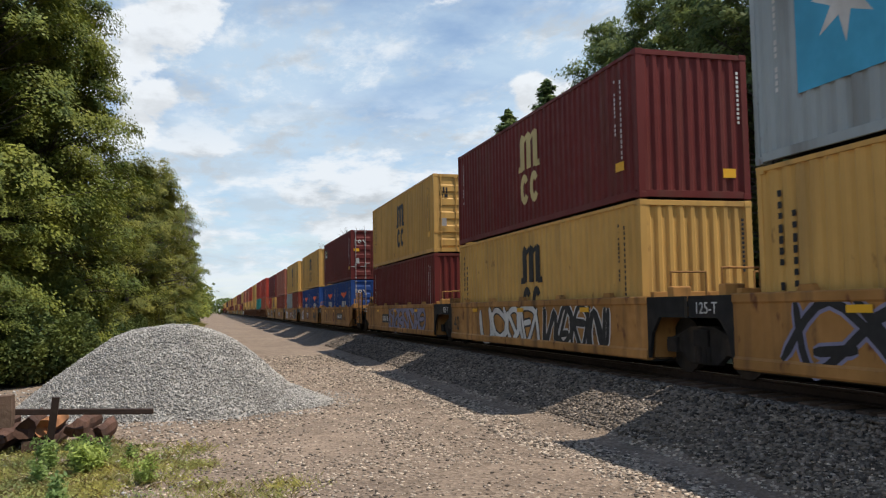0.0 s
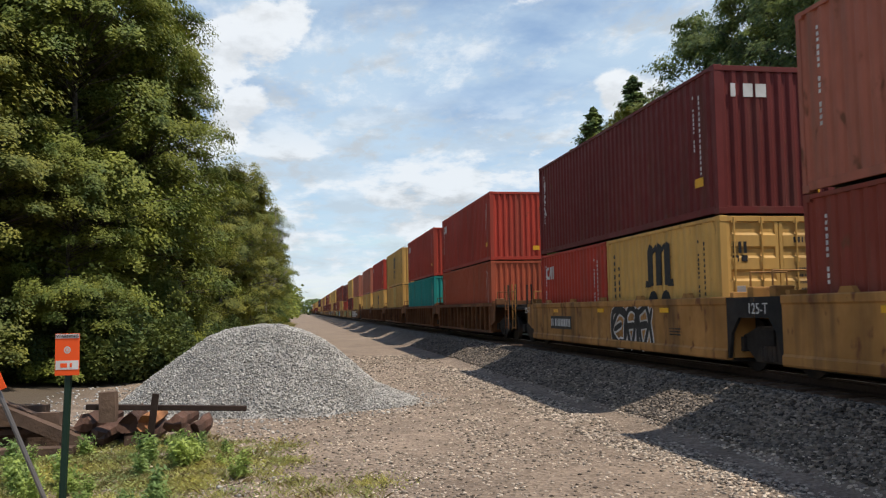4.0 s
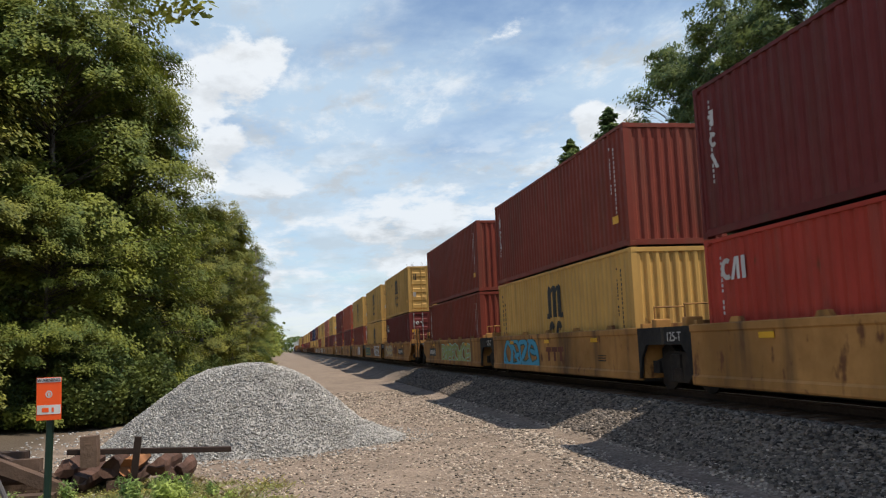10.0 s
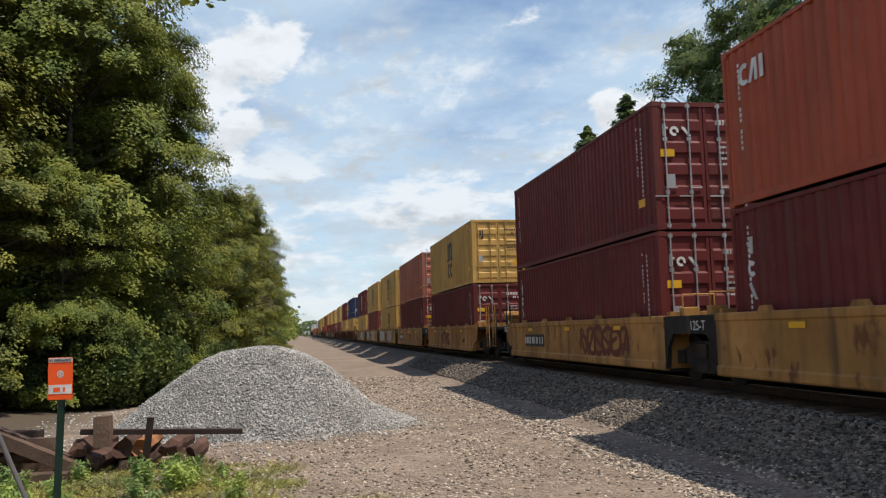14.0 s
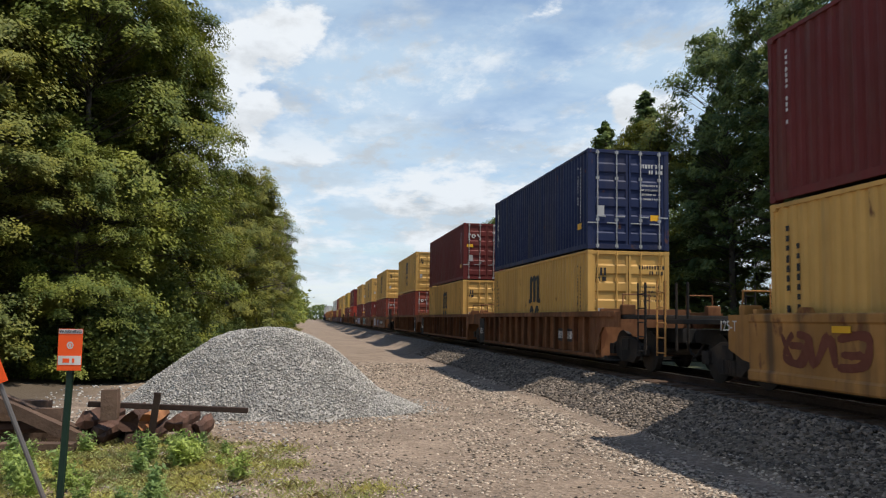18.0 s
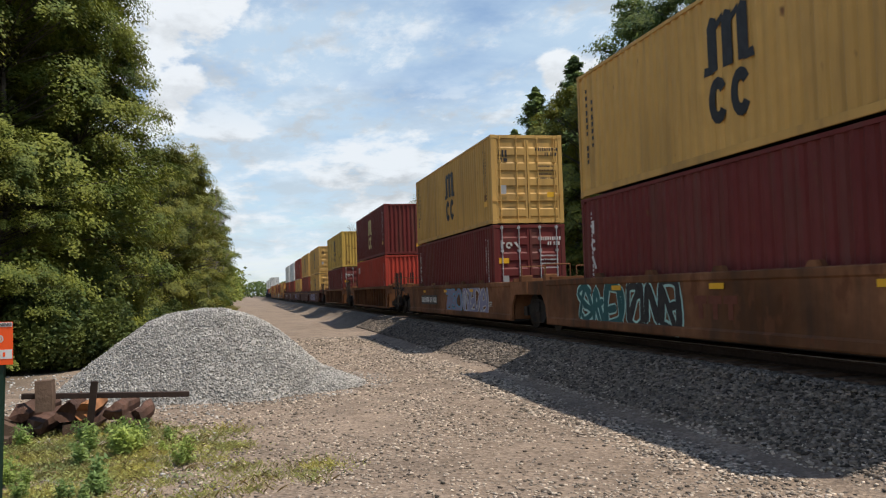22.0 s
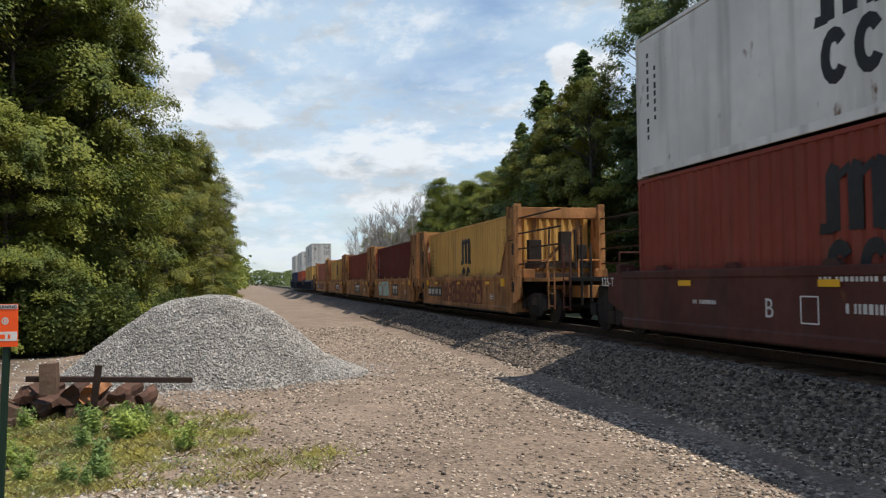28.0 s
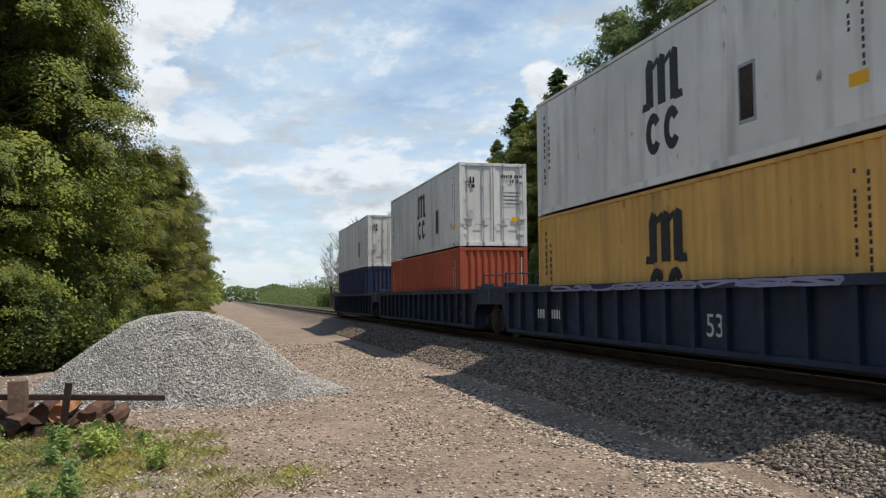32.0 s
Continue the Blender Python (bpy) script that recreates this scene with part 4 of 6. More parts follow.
def scrawl(parent, xf, y0, y1, z0, z1, fill, edge, count, seed):
    """spray-painted graffiti that cannot be read: looping strokes, each with its outline"""
    r = random.Random(seed)
    w = (y1 - y0) / count
    out, inn = bmesh.new(), bmesh.new()
    tiny = 0
    thick = min(0.085, 0.12 * w, 0.09 * (z1 - z0) + 0.01)
    for i in range(count):
        base, lean = y1 - i * w, r.uniform(-0.15, 0.15) * w
        lo, hi = z0 + r.uniform(0.04, 0.12) * (z1 - z0), z1 - r.uniform(0.04, 0.14) * (z1 - z0)
        flip, drop = r.random() < 0.5, r.random() < 0.5
        for stroke in r.choice(LOOPS) + r.choice(LOOPS):
            pts = []
            for u, v in stroke:
                u, v = -0.14 + 1.28 * u + r.uniform(-0.15, 0.15), v + r.uniform(-0.12, 0.12)
                u, v = (1 - u if flip else u), (1 - v if drop else v)
                pts.append((base - w * (0.02 + 0.96 * u) + lean * v, min(max(lo + (hi - lo) * v, z0 + thick), z1 - thick)))
            line = smooth_line(pts)
            tiny += 1
            ribbon(out, line, thick + 0.032, xf - 0.004 - 0.00004 * tiny)
            ribbon(inn, line, thick * r.uniform(0.75, 1.0), xf - 0.0075 - 0.00004 * tiny)
    if edge in CAR.values():
        out.free()
        out = None
    for name, bm, m in (("graffiti_outline", out, edge), ("graffiti", inn, fill)):
        if bm is not None:
            stuff(part(name, bm, m, parent, "spray-painted graffiti"))


CAR_OUT = -1.42


def well_car(style, paint_key, ya, yb, wa, wb, end_a, end_b, seed):
    """one unit of a double-stack car; y = 0 is its container's near end; ya, yb its ends, wa, wb the ends of its side sills"""
    words = {"smooth": "smooth tall sills", "ribbed": "ribbed side sills", "high": "tall end bulkheads"}[style]
    tone = {"yellow": "grimy yellow", "tan": "rust-stained weathered yellow", "rust": "rust-brown weathered", "brown": "dark red-brown", "blue": "grimy dark blue"}[paint_key]
    car = thing("well_car", f"{tone} well car with {words}", "rail car", "well cars of the train")
    col = CAR[paint_key]
    z0, z1 = (1.11, 2.26) if style != "ribbed" else (1.14, 2.36)
    r = random.Random(seed)
    # long wells: the panel stops short of a coupled end and the top chord runs on over the truck
    cut = 0.9 if wa < -1.0 or wb > 13.0 else 0.0
    pa, pb = (wa + cut if end_a == "cpl" else wa), (wb - cut if end_b == "cpl" else wb)
    for sx in (0, 1):
        turn = pose(0, 0, 0) if sx == 0 else Matrix.Diagonal((-1, 1, 1, 1))
        if style == "ribbed":
            sill = part("side_sill", shared(("ribbed_sill", pa, pb), lambda: boxes((CAR_OUT + 0.17, CAR_OUT + 0.20, pa, pb, z0, z1 - 0.1))), col, car)
            part("top_chord", shared(("top_chord", wa, wb), lambda: boxes((CAR_OUT, CAR_OUT + 0.22, wa - 0.5, wb + 0.5, z1 - 0.15, z1), bevel=0.012)), col, sill)
            part("bottom_chord", shared(("bottom_chord", pa, pb), lambda: boxes((CAR_OUT + 0.03, CAR_OUT + 0.22, pa, pb, z0 - 0.01, z0 + 0.08), bevel=0.012)), col, sill)
            n = max(8, round((pb - pa) / 0.95))
            for i in range(n + 1):
                rib = part("rib", shared(("rib", style), lambda: prism([(CAR_OUT + 0.03, -0.065), (CAR_OUT + 0.045, -0.065), (CAR_OUT + 0.17, -0.02), (CAR_OUT + 0.17, 0.02), (CAR_OUT + 0.045, 0.065), (CAR_OUT + 0.03, 0.065)], "z", z0 + 0.075, z1 - 0.145)), col, sill)
                rib.matrix_basis = pose(0, pa + 0.12 + i * (pb - pa - 0.24) / n, 0)
        else:
            prof = [(CAR_OUT + 0.02, z0), (CAR_OUT, z0 + 0.03), (CAR_OUT, z0 + 0.16), (CAR_OUT + 0.03, z0 + 0.20), (CAR_OUT + 0.03, z1 - 0.16), (CAR_OUT + 0.005, z1 - 0.13), (CAR_OUT + 0.005, z1 - 0.02), (CAR_OUT + 0.02, z1),
                    (CAR_OUT + 0.13, z1), (CAR_OUT + 0.13, z0)]
            sill = part("side_sill", shared(("side_sill", pa, pb), lambda: prism(prof, "y", pa, pb)), col, car)
            for i in range(5):
                lug = part("guide_lug", shared(("guide_lug",), lambda: prism([(-0.20, 0), (0.20, 0), (0.12, 0.10), (-0.12, 0.10)], "x", CAR_OUT + 0.04, CAR_OUT + 0.13)), col, sill)
                lug.matrix_basis = pose(0, 1.2 + i * 2.45, z1 - 0.005)
            if style == "high":
                part("brake_pipe", shared(("brake_pipe", wa, wb), lambda: tubes((Vector((CAR_OUT - 0.03, wa + 0.3, z0 + 0.02)), Vector((CAR_OUT - 0.03, wb - 0.3, z0 + 0.02)), 0.022), n=6)), STEEL, sill, "pipe along the sill's foot")
            if style in ("smooth", "high"):
                for i in range(3):
                    part("reflector", shared(("reflector",), lambda: boxes((CAR_OUT - 0.004, CAR_OUT + 0.006, -0.22, 0.22, -0.05, 0.05))), AMBER, sill, "amber reflector strip").matrix_basis = pose(0.002, 2.2 + 3.9 * i, z1 - 0.24)
        sill.matrix_basis = turn
        for a, b, s in ((wa, ya, -1), (wb, yb, 1)):
            art = (end_a if s < 0 else end_b) == "art"
            lo, hi = min(a, b), max(a, b)
            reach = b + 0.06 * (-s) if art else a + s * 0.75
            q0, q1 = (reach, a) if s < 0 else (a, reach)
            if style == "high":
                w1 = a - s * 1.15
                inner = b - s * 0.30 if art else a + s * 0.40
                q0, q1 = (inner, a) if s < 0 else (a, inner)
                for k in range(4):
                    part("rung", boxes((CAR_OUT + 0.10, CAR_OUT + 0.14, min(inner, b), max(inner, b), 2.55 + 0.45 * k, 2.59 + 0.45 * k)), RAILSTEEL, car, "rung across the slot between bulkheads").matrix_basis = turn
                pts = [(w1, z1 - 0.03), (a - s * 0.52, 3.25), (a - s * 0.36, 4.30), (q0 if s < 0 else q1, 4.30), (q0 if s < 0 else q1, 2.2), (a, z1 - 0.03)]
                part("gusset_plate", prism(pts, "x", CAR_OUT + 0.02, CAR_OUT + 0.10), col, car, "tall gusset plate of the end bulkhead").matrix_basis = turn
                part("bulkhead_post", boxes((CAR_OUT, CAR_OUT + 0.2, q0, q0 + 0.16, 1.6, 4.36) if s < 0 else (CAR_OUT, CAR_OUT + 0.2, q1 - 0.16, q1, 1.6, 4.36), bevel=0.01), col, car).matrix_basis = turn
                part("stiffener", prism([(w1, z1), (w1 + 0.10, z1), (a - s * 0.42, 3.28), (a - s * 0.52, 3.25)], "x", CAR_OUT - 0.01, CAR_OUT + 0.03), col, car, "sloping edge stiffener").matrix_basis = turn
                part("stiffener", boxes((CAR_OUT - 0.015, CAR_OUT + 0.03, a - s * 0.36 - 0.05, a - s * 0.36 + 0.05, 1.15, 4.32)), col, car, "upright edge stiffener").matrix_basis = turn
                part("pocket", boxes((CAR_OUT - 0.006, CAR_OUT + 0.03, a + s * 0.14 - 0.08, a + s * 0.14 + 0.08, 2.85, 3.20), bevel=0.02), BLACK, car, "dark hand-hold pocket").matrix_basis = turn
                part("pocket", boxes((CAR_OUT - 0.006, CAR_OUT + 0.03, a + s * 0.10 - 0.10, a + s * 0.10 + 0.10, 1.75, 2.05), bevel=0.02), BLACK, car, "dark hand-hold pocket").matrix_basis = turn
                part("patch_plate", boxes((CAR_OUT - 0.004, CAR_OUT + 0.03, a - s * 0.10 - 0.18, a - s * 0.10 + 0.18, 3.45, 3.95)), CAR["yellow"], car, "fresh yellow patch").matrix_basis = turn
                part("reflector", boxes((CAR_OUT - 0.008, CAR_OUT + 0.03, a - s * 0.95 - 0.16, a - s * 0.95 + 0.16, 1.92, 2.16)), AMBER, car, "amber reflector plate").matrix_basis = turn
                part("weld_bead", boxes((CAR_OUT + 0.006, CAR_OUT + 0.03, min(a - s * 0.36, q0 if s < 0 else q1), max(a - s * 0.36, q0 if s < 0 else q1), 3.28, 3.31)), RAILSTEEL, car).matrix_basis = turn
            q0, q1 = (reach, a) if s < 0 else (a, reach)
            zz = z1 - 0.02
            if art:
                pts = [(a, z0 + 0.04), (a, zz), (reach, zz), (reach, 1.88), (a + s * 0.42, 1.88), (a + s * 0.16, 1.60), (a + s * 0.05, z0 + 0.04)]
                part("end_plate", prism(pts, "x", CAR_OUT + 0.03, CAR_OUT + 0.09), BLACK if paint_key == "yellow" and style == "smooth" else col, car, "end plate arched over the truck").matrix_basis = turn
            else:
                pts = [(a, z0 + 0.3), (a, zz), (reach, zz), (reach, 1.62), (a + s * 0.25, 1.45)]
                if cut:
                    e = a - s * cut
                    pts = [(e - s * 0.45, z0 + 0.05), (e - s * 0.45, zz), (reach, zz), (reach, 1.95), (e + s * 0.50, 1.95), (e + s * 0.22, 1.75), (e + s * 0.08, 1.35)]
                part("end_plate", prism(pts, "x", CAR_OUT + 0.036, CAR_OUT + 0.09), col, car, "end plate arched over the truck").matrix_basis = turn
                lad = bmesh.new()
                ye = b - s * 0.55
                for u in (ye - 0.22, ye + 0.22):
                    tube(lad, (-1.36, u, 1.35), (-1.36, u, 3.0), 0.022, n=6)
                for i in range(5):
                    tube(lad, (-1.36, ye - 0.22, 1.42 + 0.33 * i), (-1.36, ye + 0.22, 1.42 + 0.33 * i), 0.016, n=6)
                part("ladder", lad, STEEL if cut else col, car, "steel side ladder").matrix_basis = turn
    for a, b, s, kind in ((wa, ya, -1, end_a), (wb, yb, 1, end_b)):
        reach = b - s * 0.04 if kind == "art" else b - s * 0.45
        q0, q1 = min(a, reach), max(a, reach)
        part("end_platform", boxes((-1.28, 1.28, q0, q1, z1 - 0.20, z1 - 0.10), (-0.4, 0.4, q0, q1, 1.62, 1.95), bevel=0.015), BLACK if style != "high" else col, car, "end platform over the truck")
        ab = a - s * cut if kind == "cpl" else a
        part("bulkhead", boxes((-1.28, 1.28, ab - 0.06, ab + 0.06, 1.15, z1 + 0.08), bevel=0.012), col, car)
        if style == "high":
            part("bulkhead_beam", boxes((-1.40, 1.40, a + s * 0.02 - 0.12, a + s * 0.02 + 0.12, 3.95, 4.28), bevel=0.02), col, car)
            part("bulkhead_brace", tubes((Vector((-0.7, a, 1.6)), Vector((-0.7, a, 4.0)), 0.07), (Vector((0.7, a, 1.6)), Vector((0.7, a, 4.0)), 0.07), (Vector((-0.7, a, 2.3)), Vector((0.7, a, 3.7)), 0.05), n=8), col, car)
            if kind == "cpl":
                y_ = a + s * 0.16
                part("brake_gear", boxes((-1.05, 1.05, y_ - 0.05, y_ + 0.05, 2.45, 2.62), (-0.95, -0.55, y_ - 0.10, y_ + 0.10, 2.62, 3.30), (0.05, 0.40, y_ - 0.12, y_ + 0.12, 2.62, 3.55), (0.62, 0.90, y_ - 0.06, y_ + 0.06, 2.62, 3.15), (-1.1, 1.1, y_ - 0.04, y_ + 0.04, 1.5, 2.3), bevel=0.02), STEEL, car, "grimy brake rigging in the end portal")
                part("brake_rod", tubes((Vector((-0.35, y_ + s * 0.1, 2.4)), Vector((-0.30, y_ + s * 0.1, 3.7)), 0.03), (Vector((0.52, y_ + s * 0.1, 2.4)), Vector((0.50, y_ + s * 0.1, 3.6)), 0.03), n=7), STEEL, car, "upright brake rods")
        rail_ = bmesh.new()
        yy = a + s * 0.55
        for xx in (-1.2, -0.5):
            tube(rail_, (xx, yy, z1 - 0.15), (xx, yy, z1 + 0.43), 0.02, n=6)
        tube(rail_, (-1.21, yy, z1 + 0.42), (-0.49, yy, z1 + 0.42), 0.02, n=6)
        rail_ = part("handrail", rail_, col, car, "tubular crossover handrail")
        part("handrail", rail_.data, col, car, "tubular crossover handrail").matrix_basis = pose(1.7, 0, 0)
        for xx in (-1.13, 1.13):
            part("lock_box", shared(("lock_box",), lambda: boxes((-0.18, 0.18, -0.10, 0.10, -0.10, 0.16), bevel=0.03)), col, car, "stowage box for twist locks").matrix_basis = pose(xx, yy - 0.15, z1)
        if kind == "cpl":
            coupler(car, b, -s)
            truck(car, a + s * (0.55 if cut else 1.25))
            for xx, d in ((-1.27, 0.55), (-0.62, 0.30)):
                part("stanchion", shared(("stanchion",), lambda: tubes((Vector((0, 0, 1.45)), Vector((0, 0, 3.0)), 0.032), n=7)), STEEL, car, "upright steel stanchion").matrix_basis = pose(xx, b - s * d, 0)
            if style != "smooth" or s > 0:
                continue
            br = bmesh.new()
            tube(br, (-0.55, b - s * 0.95, z1 + 0.36), (0.35, b - s * 0.95, z1 + 0.36), 0.17, n=12)
            part("brake_cylinder", br, col, car, "horizontal air reservoir")
            wh = bmesh.new()
            bmesh.ops.create_circle(wh, segments=16, radius=0.28)
            ring = [v.co.copy() for v in wh.verts]
            wh.free()
            wh = bmesh.new()
            for i in range(16):
                tube(wh, ring[i], ring[(i + 1) % 16], 0.018, n=5)
            for i in range(0, 16, 4):
                tube(wh, (0, 0, 0), ring[i], 0.014, n=5)
            wh.transform(Matrix.Rotation(math.pi / 2, 4, "X"))
            part("brake_wheel", wh, STEEL, car, "spoked hand-brake wheel").matrix_basis = pose(0.75, b - s * 0.62, z1 + 0.42)
        elif s > 0:
            truck(car, b)
    part("well_floor", boxes((-1.30, 1.30, wa, wb, 1.08, 1.12), *[(-1.30, 1.30, y, y + 0.25, 1.12, 1.20) for y in np.linspace(wa + 0.3, wb - 0.6, 6)]), BLACK, car)
    return car

# ---- the train ----
# near end of each stack at 0 s, its upper and lower boxes (colour, end, mark) and its car
TRAIN = [
    (-17.2, ("maroon", "c", "m"), ("yellow", "c", "low"), "smooth", "yellow", "art", "art"),
    (-1.3, ("grey", "c", "star"), ("yellow", "c", ""), "smooth", "yellow", "art", "art"),
    (14.45, ("maroon", "c", "m"), ("yellow", "c", "low"), "smooth", "yellow", "art", "art"),
    (29.90, ("yellow", "d", "m"), ("maroon", "c", ""), "smooth", "yellow", "art", "cpl"),
    (49.13, ("maroon", "d", "flag"), ("blue", "d", "two"), "smooth", "yellow", "cpl", "art"),
    (64.47, ("yellow", "c", "m"), ("blue", "c", "two"), "smooth", "yellow", "art", "art"),
    (80.65, ("yellow", "c", "m"), ("brown", "c", "two_grey"), "smooth", "yellow", "art", "art"),
    (95.99, ("salmon", "d", ""), ("brown", "d", ""), "smooth", "yellow", "art", "art"),
    (110.9, ("maroon", "c", "tag"), ("yellow", "d", "two_red"), "smooth", "yellow", "art", "cpl"),
    (130.56, ("red", "c", "tag"), ("brick", "c", ""), "ribbed", "tan", "cpl", "art"),
    (146.0, ("red", "c", "tag"), ("teal", "c", ""), "ribbed", "tan", "art", "art"),
    (161.9, ("yellow", "c", "m"), ("yellow", "c", "patch"), "ribbed", "tan", "art", "art"),
    (177.36, ("red", "c", "tag"), ("yellow", "c", "low"), "ribbed", "tan", "art", "art"),
    (193.07, ("salmon", "c", "tag"), ("yellow", "c", "patch"), "ribbed", "tan", "art", "cpl"),
    (212.75, ("salmon", "c", "tag"), ("yellow", "c", "patch"), "smooth", "tan", "cpl", "art"),
    (228.02, ("yellow", "c", "m"), ("maroon", "c", "tag"), "smooth", "yellow", "art", "art"),
    (243.66, ("maroon", "c", "tag"), ("red", "c", "tag"), "smooth", "yellow", "art", "art"),
    (259.26, ("brown", "c", "tag"), ("yellow", "c", "low"), "smooth", "yellow", "art", "art"),
    (274.54, ("brown", "c", ""), ("brown", "c", "tag"), "smooth", "yellow", "art", "cpl"),
    (294.14, ("yellow", "d", "m"), ("maroon", "d", "flag"), "smooth", "yellow", "cpl", "art"),
    (309.36, ("yellow", "d", "m"), ("yellow", "d", "low"), "smooth", "yellow", "art", "art"),
    (325.27, ("yellow", "d", "m"), ("brown", "d", ""), "smooth", "yellow", "art", "art"),
    (340.72, ("brick", "d", "tag"), ("maroon", "d", "tag"), "smooth", "yellow", "art", "art"),
    (356.09, ("maroon", "d", ""), ("maroon", "d", "tag"), "smooth", "yellow", "art", "cpl"),
    (376.09, ("yellow", "d", "m"), ("maroon", "d", ""), "smooth", "yellow", "cpl", "art"),
    (391.78, ("salmon", "d", ""), ("maroon", "d", ""), "smooth", "yellow", "art", "art"),
    (406.67, ("yellow", "d", "m"), ("yellow", "d", "low"), "smooth", "yellow", "art", "art"),
    (422.16, ("yellow", "d", "m"), ("brown", "d", "tag"), "smooth", "yellow", "art", "art"),
    (438.01, ("maroon", "d", "m"), ("yellow", "d", "low"), "smooth", "yellow", "art", "cpl"),
    (459.82, ("navy", "d", "tag"), ("yellow", "d", "low"), "ribbed", "tan", "cpl", "art"),
    (479.38, ("maroon", "d", ""), ("yellow", "d", "low"), "ribbed", "tan", "art", "art"),
    (498.75, ("yellow", "d", "m"), ("brown", "d", ""), "ribbed", "tan", "art", "cpl"),
    (522.33, ("yellow", "d", "m"), ("brown", "d", ""), "smooth", "tan", "cpl", "art"),
    (542.12, ("yellow", "d", "m"), ("maroon", "c", "tag"), "smooth", "tan", "art", "art"),
    (561.62, ("yellow", "d", "m"), ("maroon", "d", "tag"), "smooth", "tan", "art", "cpl"),
    (583.08, ("maroon", "c", "m"), ("red", "c", "tag"), "ribbed", "brown", "cpl", "cpl"),
    (604.58, ("rusty", "c", "m"), ("maroon", "d", "tag"), "ribbed", "tan", "cpl", "cpl"),
    (626.50, ("yellow", "d", "m"), ("yellow", "d", "low"), "smooth", "brown", "cpl", "art"),
    (642.10, ("yellow", "d", "m"), ("brown", "d", ""), "smooth", "brown", "art", "art"),
    (657.67, ("brown", "c", ""), ("yellow", "c", "low"), "smooth", "brown", "art", "art"),
    (673.14, ("white", "m", "m"), ("brown", "c", ""), "smooth", "brown", "art", "art"),
    (688.74, ("white", "r", "m"), ("brown", "c", "low"), "smooth", "brown", "art", "cpl"),
    (709.47, None, ("yellow", "c", "low"), "high", "tan", "cpl", "art"),
    (725.05, None, ("maroon", "c", "tag"), "high", "tan", "art", "art"),
    (740.55, None, ("brown", "c", ""), "high", "tan", "art", "art"),
    (756.10, None, ("yellow", "c", "low"), "high", "tan", "art", "art"),
    (771.66, None, ("salmon", "c", ""), "high", "tan", "art", "cpl"),
    (793.34, ("white", "r", "m"), ("yellow", "c", "low"), "ribbed", "blue", "cpl", "art"),
    (812.94, ("white", "r", "m"), ("brick", "c", ""), "ribbed", "blue", "art", "art"),
    (831.81, ("white", "r", ""), ("navy", "c", ""), "ribbed", "blue", "art", "cpl"),
]
SPEED, GAIN = 23.9175, 0.0386
DECK = 1.22


def build_train():
    n = len(TRAIN)
    for i, (s, upper, lower, style, color, ea, eb) in enumerate(TRAIN):
        prev, nxt = (TRAIN[i - 1][0] if i else s - 15.9), (TRAIN[i + 1][0] if i < n - 1 else s + 20.0)
        ya, yb = -(s - prev - 12.19) / 2, 12.19 + (nxt - s - 12.19) / 2
        long_ = (ea == "art" and s - prev > 17.5) or (eb == "art" and nxt - s > 17.5) or (ea == eb == "cpl")
        ext = 2.1 if long_ else 0.45
        wa = max(-ext, ya + 0.9)
        wb = min(12.19 + ext, yb - 0.9)
        color = "rust" if style == "ribbed" and color != "blue" or style == "smooth" and color == "tan" else color
        car = well_car(style, color, round(ya, 2), round(yb, 2), round(wa, 2), round(wb, 2), ea, eb, i)
        MOVING.append((car, s, 0.0))
        decorate(i, car, style, color, wa, wb)
        lh = HC
        c, end, mark = lower
        if mark.startswith("two"):
            lh = STD
            far = {"two": c, "two_grey": "grey", "two_red": "red"}[mark]
            a = container(c, 6.06, STD, end, "wing" if c == "blue" else ("m" if c == "yellow" else ""))
            b = container(far, 6.06, STD, "c", "wing" if far == "blue" else "tag")
            MOVING.append((a, s, DECK))
            MOVING.append((b, s + 6.13, DECK))
        else:
            if i in (7, 16, 48, 49):
                lh = STD
            MOVING.append((container(c, 12.19, lh, end, mark, side="plain" if color == "brown" and c == "brown" else ""), s, DECK))
        if upper:
            c, end, mark = upper
            MOVING.append((container(c, 12.19, HC, end, mark), s, DECK + lh + 0.03))


